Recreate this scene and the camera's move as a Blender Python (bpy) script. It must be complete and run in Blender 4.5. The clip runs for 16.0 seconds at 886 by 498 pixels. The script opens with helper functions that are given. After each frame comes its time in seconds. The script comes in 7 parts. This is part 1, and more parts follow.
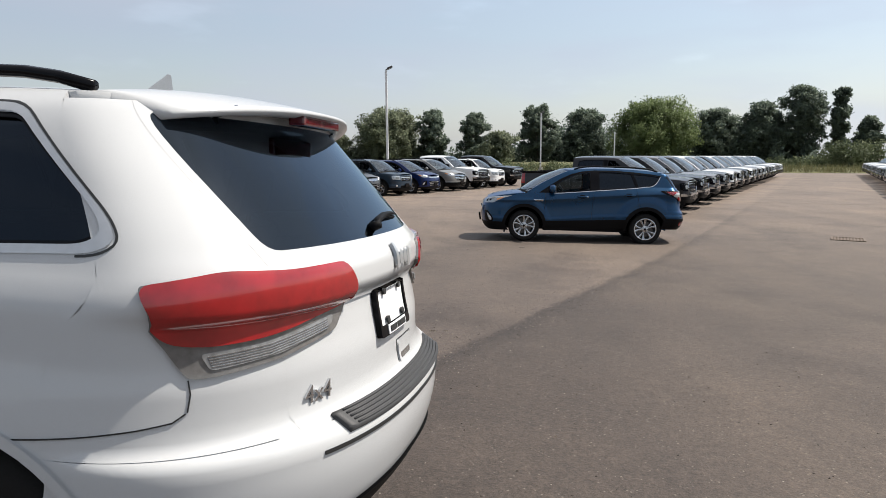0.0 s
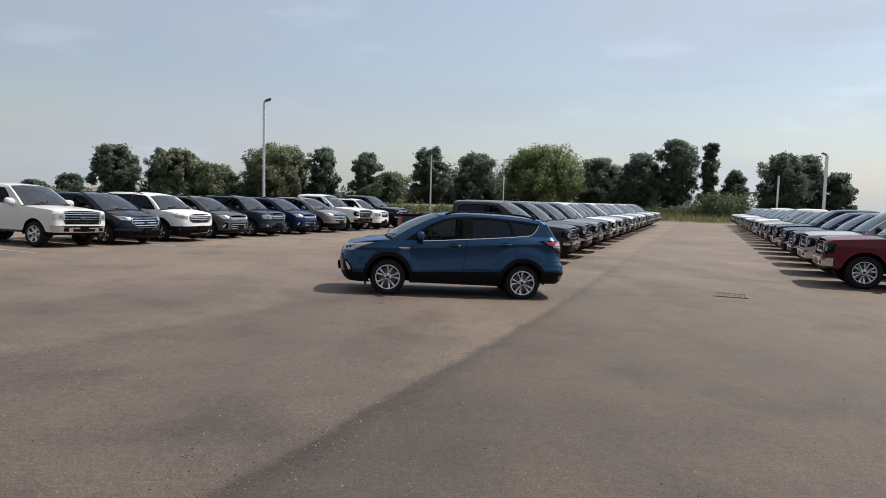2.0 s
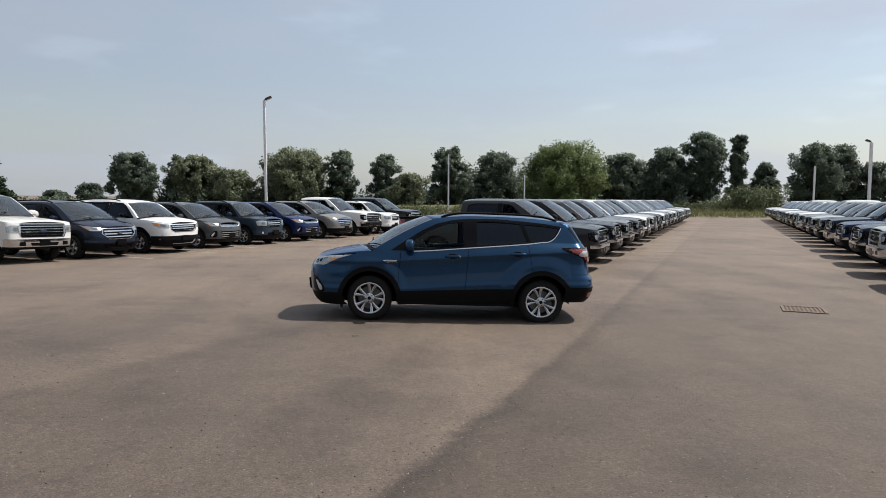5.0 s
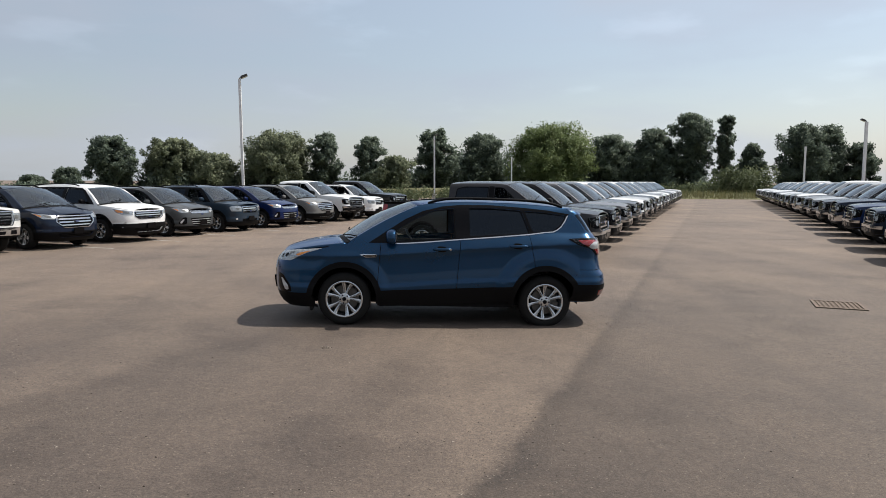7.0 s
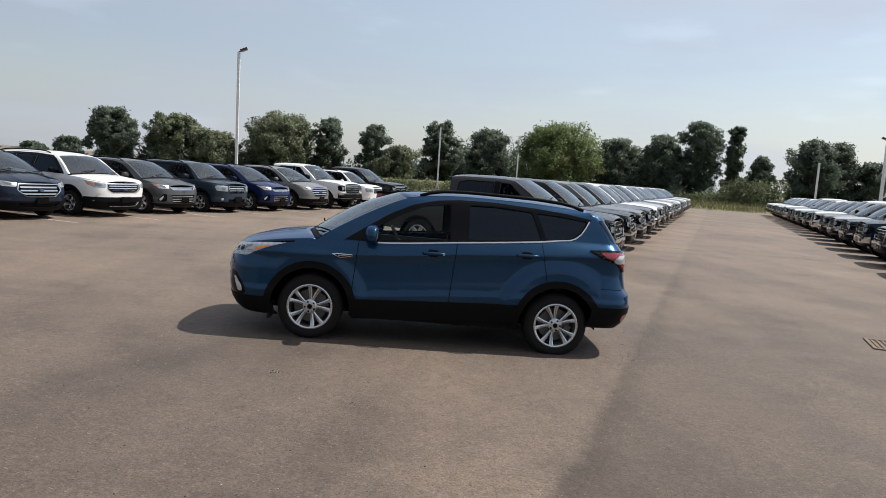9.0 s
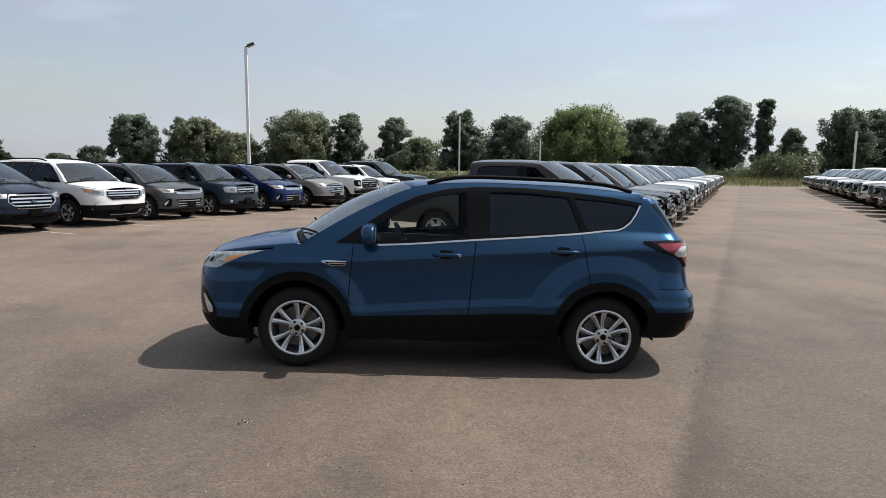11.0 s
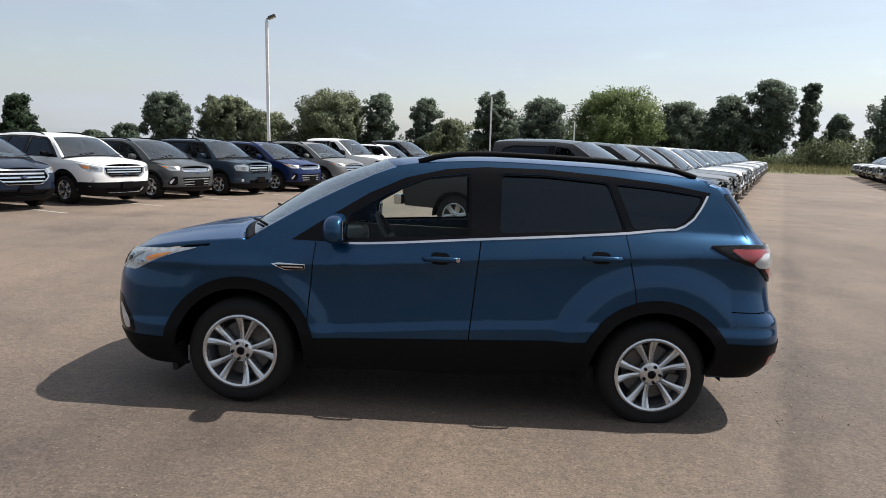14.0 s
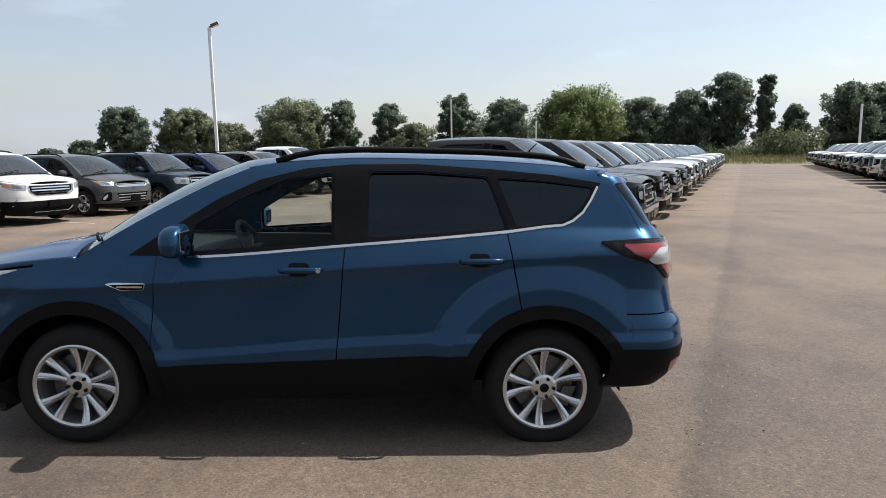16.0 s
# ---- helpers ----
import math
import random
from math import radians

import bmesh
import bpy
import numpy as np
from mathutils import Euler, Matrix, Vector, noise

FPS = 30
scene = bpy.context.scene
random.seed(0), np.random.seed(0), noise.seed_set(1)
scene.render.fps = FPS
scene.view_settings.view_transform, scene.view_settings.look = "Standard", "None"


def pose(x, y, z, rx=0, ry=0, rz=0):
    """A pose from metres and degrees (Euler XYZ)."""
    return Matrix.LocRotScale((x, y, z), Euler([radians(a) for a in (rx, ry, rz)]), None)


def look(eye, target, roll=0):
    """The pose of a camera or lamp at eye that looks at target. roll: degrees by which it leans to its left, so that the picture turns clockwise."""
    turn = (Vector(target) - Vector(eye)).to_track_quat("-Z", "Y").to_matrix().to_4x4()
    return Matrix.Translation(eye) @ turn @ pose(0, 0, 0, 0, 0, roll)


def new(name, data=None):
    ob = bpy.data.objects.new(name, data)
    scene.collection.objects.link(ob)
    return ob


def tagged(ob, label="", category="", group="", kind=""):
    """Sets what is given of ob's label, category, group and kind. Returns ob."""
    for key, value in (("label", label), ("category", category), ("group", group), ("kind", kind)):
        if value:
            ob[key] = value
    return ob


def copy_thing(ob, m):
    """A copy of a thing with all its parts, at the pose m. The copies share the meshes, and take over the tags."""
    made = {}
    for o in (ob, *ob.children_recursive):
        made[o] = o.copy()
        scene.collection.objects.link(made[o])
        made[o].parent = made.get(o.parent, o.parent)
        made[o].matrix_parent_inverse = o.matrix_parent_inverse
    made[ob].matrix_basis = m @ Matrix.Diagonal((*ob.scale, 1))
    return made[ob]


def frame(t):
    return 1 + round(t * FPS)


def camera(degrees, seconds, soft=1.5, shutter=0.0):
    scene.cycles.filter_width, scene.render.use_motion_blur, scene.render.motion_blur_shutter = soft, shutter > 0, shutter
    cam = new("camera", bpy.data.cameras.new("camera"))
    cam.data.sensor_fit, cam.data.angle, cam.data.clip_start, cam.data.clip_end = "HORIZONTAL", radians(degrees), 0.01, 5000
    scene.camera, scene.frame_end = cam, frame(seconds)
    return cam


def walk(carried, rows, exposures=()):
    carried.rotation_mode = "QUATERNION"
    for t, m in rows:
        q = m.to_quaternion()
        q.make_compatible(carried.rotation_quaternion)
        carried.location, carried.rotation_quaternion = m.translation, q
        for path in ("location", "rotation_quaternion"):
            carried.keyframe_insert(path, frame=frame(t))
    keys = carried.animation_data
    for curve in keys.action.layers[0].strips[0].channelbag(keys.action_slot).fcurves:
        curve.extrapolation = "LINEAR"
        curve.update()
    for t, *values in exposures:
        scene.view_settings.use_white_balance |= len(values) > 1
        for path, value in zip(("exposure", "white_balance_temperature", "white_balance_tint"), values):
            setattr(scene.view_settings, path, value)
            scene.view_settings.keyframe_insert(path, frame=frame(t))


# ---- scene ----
EXPOSURES = [(0, 0.78), (0.3, 0.70), (0.6, 0.64), (1.5, 0.56), (4.0, 0.54), (8.0, 0.60), (12.0, 0.74), (14.5, 0.86), (16, 0.88)]
cam = camera(65.7, 16.0, soft=0.7)
PATH = [
    (0, (-1.878, -15.521, 1.949), (-2.042, -13.546, 1.678), 0.1),
    (0.3, (-1.701, -15.197, 1.982), (-1.79, -13.212, 1.759), 1.7),
    (0.5, (-1.643, -14.986, 1.963), (-1.713, -12.998, 1.754), 2.6),
    (0.6, (-1.606, -14.837, 1.977), (-1.576, -12.847, 1.776), 3.4),
    (0.8, (-1.562, -14.645, 1.983), (-1.48, -12.655, 1.8), 3.1),
    (1, (-1.522, -14.451, 1.986), (-1.406, -12.463, 1.801), 1.3),
    (1.5, (-1.35, -13.94, 1.969), (-1.186, -11.954, 1.803), 0.6),
    (2, (-1.222, -13.478, 1.97), (-1.08, -11.489, 1.821), 1.9),
    (2.5, (-1.143, -12.959, 1.967), (-0.995, -10.971, 1.81), 0.1),
    (3, (-0.928, -12.441, 1.954), (-0.806, -10.453, 1.776), 1.2),
    (3.5, (-0.852, -12.034, 1.927), (-0.823, -10.043, 1.741), 1.3),
    (4, (-0.755, -11.516, 1.932), (-0.657, -9.524, 1.784), -0.3),
    (6.5, (-0.516, -9.461, 1.936), (-0.486, -7.467, 1.786), 1.9),
    (7, (-0.551, -9.029, 1.936), (-0.436, -7.042, 1.739), 0.2),
    (7.5, (-0.438, -8.578, 1.917), (-0.354, -6.589, 1.722), 2.1),
    (8, (-0.462, -8.168, 1.928), (-0.365, -6.181, 1.728), 1.2),
    (8.5, (-0.488, -7.787, 1.92), (-0.34, -5.801, 1.727), 0.2),
    (9, (-0.371, -7.326, 1.887), (-0.255, -5.341, 1.671), 3.9),
    (9.5, (-0.337, -6.941, 1.871), (-0.266, -4.957, 1.625), 1.5),
    (12, (-0.01, -5.17, 1.777), (0.006, -3.185, 1.536), 1.0),
    (12.5, (0.059, -4.836, 1.768), (0.012, -2.851, 1.528), 2.0),
    (13, (0.047, -4.519, 1.748), (0.029, -2.537, 1.484), 0.5),
    (13.5, (0.046, -4.359, 1.75), (0.047, -2.381, 1.45), 1.6),
    (14, (0.076, -4.295, 1.745), (0.029, -2.318, 1.448), 1.7),
    (14.5, (0.11, -4.29, 1.746), (0.054, -2.312, 1.458), 1.0),
    (15, (0.237, -4.257, 1.74), (0.178, -2.28, 1.442), 0.4),
    (15.5, (0.426, -4.053, 1.702), (0.387, -2.077, 1.396), -0.2),
    (16, (0.705, -3.8, 1.689), (0.739, -1.82, 1.405), -0.6),
]
walk(cam, [(t, look(eye, target, roll)) for t, eye, target, roll in PATH], EXPOSURES)

# ---------------------------------------------------------------- world, sun
world = bpy.data.worlds.new("sky")
scene.world = world
world.use_nodes = True
wn = world.node_tree
sky = wn.nodes.new("ShaderNodeTexSky")
sky.sky_type = "NISHITA"
sky.sun_disc = False
SUN = Vector((0.65, 0.17, 1.0)).normalized()
sky.sun_elevation = math.asin(SUN.z)
sky.sun_rotation = math.atan2(SUN.x, SUN.y)
sky.air_density, sky.dust_density, sky.ozone_density = 1.3, 1.6, 1.0
back = wn.nodes["Background"]
back.inputs["Strength"].default_value = 0.098
# thin high haze and a few faint streaks of cloud
wtc = wn.nodes.new("ShaderNodeTexCoord")
wmap = wn.nodes.new("ShaderNodeMapping")
wmap.inputs["Scale"].default_value = (1.6, 1.6, 7.0)
wn.links.new(wtc.outputs["Generated"], wmap.inputs["Vector"])
wnoise = wn.nodes.new("ShaderNodeTexNoise")
wnoise.inputs["Scale"].default_value, wnoise.inputs["Detail"].default_value = 1.7, 5.0
wn.links.new(wmap.outputs[0], wnoise.inputs["Vector"])
wr = wn.nodes.new("ShaderNodeValToRGB")
wr.color_ramp.elements[0].position, wr.color_ramp.elements[0].color = 0.42, (0.56, 0.56, 0.56, 1)
wr.color_ramp.elements[1].position, wr.color_ramp.elements[1].color = 0.72, (0.97, 0.97, 0.97, 1)
wn.links.new(wnoise.outputs[0], wr.inputs[0])
wmix = wn.nodes.new("ShaderNodeMix")
wmix.data_type = "RGBA"
wsep = wn.nodes.new("ShaderNodeSeparateXYZ")
wn.links.new(wtc.outputs["Generated"], wsep.inputs[0])
whaze = wn.nodes.new("ShaderNodeValToRGB")
for e_, (p_, c_) in zip((whaze.color_ramp.elements[0], whaze.color_ramp.elements[1], whaze.color_ramp.elements.new(0.16)), ((0.0, (0.82, 0.88, 0.965, 1)), (0.55, (0.40, 0.52, 0.73, 1)), (0.16, (0.69, 0.785, 0.95, 1)))):
    e_.position, e_.color = p_, c_
wn.links.new(wsep.outputs["Z"], whaze.inputs[0])
wgain = wn.nodes.new("ShaderNodeVectorMath")
wgain.operation = "SCALE"
wgain.inputs["Scale"].default_value = 5.2
wn.links.new(whaze.outputs[0], wgain.inputs[0])
wn.links.new(wgain.outputs[0], wmix.inputs["B"])
wn.links.new(wr.outputs[0], wmix.inputs["Factor"])
wn.links.new(sky.outputs[0], wmix.inputs["A"])
glow = wn.nodes.new("ShaderNodeVectorMath")
glow.operation = "DOT_PRODUCT"
glow.inputs[1].default_value = Vector((SUN.x, SUN.y, 0)).normalized()
wn.links.new(wtc.outputs["Generated"], glow.inputs[0])
wside = wn.nodes.new("ShaderNodeMapRange")
for k_, v_ in zip(("From Min", "From Max", "To Min", "To Max"), (-0.6, 0.9, 0.75, 1.06)):
    wside.inputs[k_].default_value = v_
wn.links.new(glow.outputs["Value"], wside.inputs["Value"])
wsun = wn.nodes.new("ShaderNodeVectorMath")
wsun.operation = "SCALE"
wn.links.new(wmix.outputs["Result"], wsun.inputs[0])
wn.links.new(wside.outputs[0], wsun.inputs["Scale"])
# small pale wisps
wmap2 = wn.nodes.new("ShaderNodeMapping")
wmap2.inputs["Scale"].default_value = (4.0, 4.0, 15.0)
wn.links.new(wtc.outputs["Generated"], wmap2.inputs["Vector"])
wwisp = wn.nodes.new("ShaderNodeTexNoise")
wwisp.inputs["Scale"].default_value, wwisp.inputs["Detail"].default_value = 1.5, 6.0
wn.links.new(wmap2.outputs[0], wwisp.inputs["Vector"])
wpale = wn.nodes.new("ShaderNodeMapRange")
wpale.interpolation_type = "SMOOTHSTEP"
for k_, v_ in zip(("From Min", "From Max", "To Min", "To Max"), (0.55, 0.76, 0.995, 1.10)):
    wpale.inputs[k_].default_value = v_
wn.links.new(wwisp.outputs[0], wpale.inputs["Value"])
wlast = wn.nodes.new("ShaderNodeVectorMath")
wlast.operation = "SCALE"
wn.links.new(wsun.outputs[0], wlast.inputs[0])
wn.links.new(wpale.outputs[0], wlast.inputs["Scale"])
wn.links.new(wlast.outputs[0], back.inputs["Color"])
sun = new("sun", bpy.data.lights.new("sun", "SUN"))
sun.data.energy, sun.data.angle, sun.data.color = 3.7, radians(0.6), (1.0, 0.94, 0.86)
sun.matrix_world = look(SUN * 60, (0, 0, 0))


# ---------------------------------------------------------------- materials
def material(name):
    m = bpy.data.materials.new(name)
    m.use_nodes = True
    nt = m.node_tree
    return m, nt, nt.nodes["Principled BSDF"]


def node(nt, kind, **inputs):
    n = nt.nodes.new("ShaderNode" + kind)
    for k, v in inputs.items():
        n.inputs[k.replace("_", " ")].default_value = v
    return n


def noise_tex(nt, scale, detail=4.0, rough=0.55, coords="Object", stretch=None):
    tc = nt.nodes.new("ShaderNodeTexCoord")
    n = node(nt, "TexNoise", Scale=scale, Detail=detail, Roughness=rough)
    if stretch:
        mp = node(nt, "Mapping", Scale=stretch)
        nt.links.new(tc.outputs[coords], mp.inputs["Vector"])
        nt.links.new(mp.outputs[0], n.inputs["Vector"])
    else:
        nt.links.new(tc.outputs[coords], n.inputs["Vector"])
    return n


def ramp(nt, src, stops):
    r = nt.nodes.new("ShaderNodeValToRGB")
    el = r.color_ramp.elements
    while len(el) < len(stops):
        el.new(0.5)
    for e, (p, c) in zip(el, stops):
        e.position, e.color = p, (*c, 1) if len(c) == 3 else c
    nt.links.new(src, r.inputs[0])
    return r


def mix(nt, fac, a, b, blend="MIX"):
    m = nt.nodes.new("ShaderNodeMix")
    m.data_type, m.blend_type = "RGBA", blend
    for sock, v in ((m.inputs["Factor"], fac), (m.inputs["A"], a), (m.inputs["B"], b)):
        if isinstance(v, bpy.types.NodeSocket):
            nt.links.new(v, sock)
        elif isinstance(v, (int, float)):
            sock.default_value = v
        else:
            sock.default_value = (*v, 1)
    return m.outputs["Result"]


def bump(nt, bsdf, src, strength, dist):
    b = node(nt, "Bump", Strength=strength, Distance=dist)
    nt.links.new(src, b.inputs["Height"])
    nt.links.new(b.outputs[0], bsdf.inputs["Normal"])


def simple(name, col, rough, metal=0.0, var=0.12, scale=30.0, coat=0.0, spec=0.5, bumpy=0.0):
    m, nt, b = material(name)
    n = noise_tex(nt, scale)
    r = ramp(nt, n.outputs[0], [(0.3, tuple(c * (1 - var) for c in col)), (0.7, tuple(min(1, c * (1 + var)) for c in col))])
    nt.links.new(r.outputs[0], b.inputs["Base Color"])
    b.inputs["Roughness"].default_value, b.inputs["Metallic"].default_value = rough, metal
    b.inputs["Coat Weight"].default_value = coat
    b.inputs["Specular IOR Level"].default_value = spec
    if bumpy:
        bump(nt, b, n.outputs[0], bumpy, 0.004)
    return m


def make_paint():
    """Car paint whose colour is the object's own."""
    m, nt, b = material("car_paint")
    info = nt.nodes.new("ShaderNodeObjectInfo")
    dust = noise_tex(nt, 2.2, 6, 0.6)
    flake = noise_tex(nt, 900, 2)
    fr = ramp(nt, flake.outputs[0], [(0.3, (0.82, 0.82, 0.82)), (0.7, (1.18, 1.18, 1.18))])
    c = mix(nt, 1.0, info.outputs["Color"], fr.outputs[0], "MULTIPLY")
    dr = ramp(nt, dust.outputs[0], [(0.45, (0, 0, 0)), (0.8, (0.012, 0.012, 0.012))])
    c = mix(nt, dr.outputs[0], c, (0.42, 0.38, 0.33))
    nt.links.new(c, b.inputs["Base Color"])
    rr = ramp(nt, dust.outputs[0], [(0.35, (0.30, 0.30, 0.30)), (0.8, (0.42, 0.42, 0.42))])
    nt.links.new(rr.outputs[0], b.inputs["Roughness"])
    b.inputs["Specular IOR Level"].default_value = 0.05
    b.inputs["Coat Weight"].default_value = 0.75
    b.inputs["Coat IOR"].default_value = 1.42
    b.inputs["Coat Roughness"].default_value = 0.06
    return m


def make_metallic():
    """Metallic car paint whose colour is the object's own, under a clear coat."""
    m, nt, b = material("metallic_paint")
    info = nt.nodes.new("ShaderNodeObjectInfo")
    dust = noise_tex(nt, 2.4, 6, 0.6)
    flake = noise_tex(nt, 700, 2)
    fr = ramp(nt, flake.outputs[0], [(0.3, (0.80, 0.80, 0.80)), (0.7, (1.2, 1.2, 1.2))])
    c = mix(nt, 1.0, info.outputs["Color"], fr.outputs[0], "MULTIPLY")
    dr = ramp(nt, dust.outputs[0], [(0.45, (0, 0, 0)), (0.8, (0.010, 0.010, 0.010))])
    nt.links.new(mix(nt, dr.outputs[0], c, (0.42, 0.38, 0.33)), b.inputs["Base Color"])
    b.inputs["Metallic"].default_value = 0.6
    b.inputs["Specular Tint"].default_value = (0.25, 0.5, 1.0, 1)
    rr = ramp(nt, dust.outputs[0], [(0.35, (0.27, 0.27, 0.27)), (0.8, (0.36, 0.36, 0.36))])
    nt.links.new(rr.outputs[0], b.inputs["Roughness"])
    b.inputs["Coat Weight"].default_value = 0.7
    b.inputs["Coat IOR"].default_value = 1.42
    b.inputs["Coat Roughness"].default_value = 0.05
    orange = noise_tex(nt, 9, 2)
    bm_ = node(nt, "Bump", Strength=0.05, Distance=0.004)
    nt.links.new(orange.outputs[0], bm_.inputs["Height"])
    nt.links.new(bm_.outputs[0], b.inputs["Coat Normal"])
    return m


def make_glass(name, col, rough=0.0, ior=1.3, shine=(1, 1, 1)):
    m, nt, b = material(name)
    b.inputs["Base Color"].default_value = (*col, 1)
    b.inputs["Transmission Weight"].default_value = 1.0
    b.inputs["Roughness"].default_value = rough
    b.inputs["IOR"].default_value = 1.45
    # thin sheet: mostly straight through, with a mirror coat
    out = nt.nodes["Material Output"]
    tr = node(nt, "BsdfTransparent", Color=(*col, 1))
    gl = node(nt, "BsdfGlossy", Color=(*shine, 1), Roughness=0.01)
    # gloss by the slant of the view, the same from both faces of the sheet
    f0 = ((ior - 1) / (ior + 1)) ** 2
    lw = nt.nodes.new("ShaderNodeLayerWeight")
    lw.inputs["Blend"].default_value = 0.5
    pw = node(nt, "Math")
    pw.operation = "POWER"
    pw.inputs[1].default_value = 5.0
    nt.links.new(lw.outputs["Facing"], pw.inputs[0])
    fr = node(nt, "Math")
    fr.operation = "MULTIPLY_ADD"
    fr.inputs[1].default_value, fr.inputs[2].default_value = 1 - f0, f0
    nt.links.new(pw.outputs[0], fr.inputs[0])
    mx = nt.nodes.new("ShaderNodeMixShader")
    nt.links.new(fr.outputs[0], mx.inputs[0])
    nt.links.new(tr.outputs[0], mx.inputs[1])
    nt.links.new(gl.outputs[0], mx.inputs[2])
    nt.links.new(mx.outputs[0], out.inputs["Surface"])
    return m


def mapped(nt, src, a, b, c=0.0, d=1.0):
    r = node(nt, "MapRange")
    for k, v in zip(("From Min", "From Max", "To Min", "To Max"), (a, b, c, d)):
        r.inputs[k].default_value = v
    nt.links.new(src, r.inputs["Value"])
    return r.outputs[0]


def maths(nt, op, a, b):
    m = nt.nodes.new("ShaderNodeMath")
    m.operation = op
    for i, v in enumerate((a, b)):
        if isinstance(v, bpy.types.NodeSocket):
            nt.links.new(v, m.inputs[i])
        else:
            m.inputs[i].default_value = v
    return m.outputs[0]


def make_asphalt():
    m, nt, b = material("asphalt")
    tc = nt.nodes.new("ShaderNodeTexCoord")
    place = nt.nodes.new("ShaderNodeSeparateXYZ")
    nt.links.new(tc.outputs["Object"], place.inputs[0])
    # the seam between two lays of asphalt runs along the parking rows
    turned = node(nt, "Mapping", Rotation=(0, 0, radians(24.6)))
    nt.links.new(tc.outputs["Object"], turned.inputs["Vector"])
    row = nt.nodes.new("ShaderNodeSeparateXYZ")
    nt.links.new(turned.outputs[0], row.inputs[0])
    across = maths(nt, "SUBTRACT", row.outputs["X"], SEAM)
    wob = mapped(nt, noise_tex(nt, 1.3, 6, 0.7).outputs[0], 0, 1, -0.17, 0.17)
    across = maths(nt, "ADD", across, wob)
    fringe = mapped(nt, noise_tex(nt, 9.0, 4, 0.7).outputs[0], 0, 1, -0.10, 0.10)
    across = maths(nt, "ADD", across, fringe)
    new_lay = mapped(nt, across, -0.045, 0.045)
    wear = ramp(nt, mapped(nt, across, 0.0, 5.0), [(0.0, (0.50, 0.50, 0.515)), (0.06, (0.60, 0.60, 0.61)), (0.4, (0.68, 0.68, 0.685)), (1.0, (0.80, 0.80, 0.80))])
    # the lays grow alike towards +y
    near = mapped(nt, place.outputs["Y"], -5.0, 2.0, 1.0, 0.30)
    lay = mix(nt, maths(nt, "MULTIPLY", new_lay, near), (1, 1, 1), wear.outputs[0])
    joint = ramp(nt, mapped(nt, across, -0.5, 0.5), [(0.40, (1, 1, 1)), (0.49, (0.80, 0.80, 0.80)), (0.56, (0.82, 0.82, 0.82)), (0.78, (1, 1, 1))])
    lay = mix(nt, mapped(nt, place.outputs["Y"], 4.0, 16.0, 1.0, 0.1), lay, mix(nt, 1.0, lay, joint.outputs[0], "MULTIPLY"))
    # older lanes to the west, each darker along its eastern joint
    lanes = ramp(nt, mapped(nt, across, -12.0, 0.0), [(0.0, (0.98, 0.98, 0.98)), (0.418, (1.05, 1.05, 1.045)), (0.432, (0.88, 0.88, 0.885)), (0.56, (0.99, 0.99, 0.99)), (0.660, (1.06, 1.06, 1.055)), (0.680, (0.78, 0.78, 0.79)), (0.80, (0.90, 0.90, 0.905)), (1.0, (1.06, 1.06, 1.055))])
    lay = mix(nt, near, lay, mix(nt, 1.0, lay, lanes.outputs[0], "MULTIPLY"))
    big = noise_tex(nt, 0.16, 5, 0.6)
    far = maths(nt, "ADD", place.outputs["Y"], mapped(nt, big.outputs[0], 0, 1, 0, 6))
    # base tone of the asphalt, paler towards +y, with a wandering edge
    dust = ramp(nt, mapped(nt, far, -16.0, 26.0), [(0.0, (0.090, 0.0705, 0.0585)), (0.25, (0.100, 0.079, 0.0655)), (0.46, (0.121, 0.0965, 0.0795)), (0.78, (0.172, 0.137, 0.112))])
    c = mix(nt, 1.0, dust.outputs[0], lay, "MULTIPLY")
    # broad drifts of dust, streaks along the traffic, blotches with a ragged edge
    streak = node(nt, "Mapping", Rotation=(0, 0, radians(24.5)), Scale=(0.62, 0.06, 1.0))
    nt.links.new(tc.outputs["Object"], streak.inputs["Vector"])
    st = node(nt, "TexNoise", Scale=1.0, Detail=5.0, Roughness=0.62)
    nt.links.new(streak.outputs[0], st.inputs["Vector"])
    cross = node(nt, "Mapping", Rotation=(0, 0, radians(16)), Scale=(0.10, 0.55, 1.0), Location=(3.1, 1.7, 0))
    nt.links.new(tc.outputs["Object"], cross.inputs["Vector"])
    ct = node(nt, "TexNoise", Scale=1.0, Detail=6.0, Roughness=0.65)
    nt.links.new(cross.outputs[0], ct.inputs["Vector"])
    blotch = noise_tex(nt, 0.5, 7, 0.58)
    mid = noise_tex(nt, 2.5, 7, 0.7)
    for r in (ramp(nt, big.outputs[0], [(0.3, (0.82, 0.82, 0.84)), (0.7, (1.16, 1.14, 1.10))]),
              ramp(nt, st.outputs[0], [(0.32, (0.84, 0.845, 0.86)), (0.68, (1.13, 1.12, 1.09))]),
              ramp(nt, ct.outputs[0], [(0.32, (0.88, 0.88, 0.885)), (0.46, (0.995, 0.995, 0.995)), (0.7, (1.04, 1.04, 1.03))]),
              ramp(nt, blotch.outputs[0], [(0.36, (0.78, 0.775, 0.78)), (0.47, (1.0, 1.0, 1.0)), (0.66, (1.10, 1.09, 1.07))]),
              ramp(nt, mid.outputs[0], [(0.28, (0.89, 0.89, 0.89)), (0.72, (1.09, 1.085, 1.08))])):
        c = mix(nt, 1.0, c, r.outputs[0], "MULTIPLY")
    # the aggregate: fine grain, dark pits and pale chips
    fine = noise_tex(nt, 58, 5, 0.75)
    coarse = noise_tex(nt, 17, 4, 0.7)
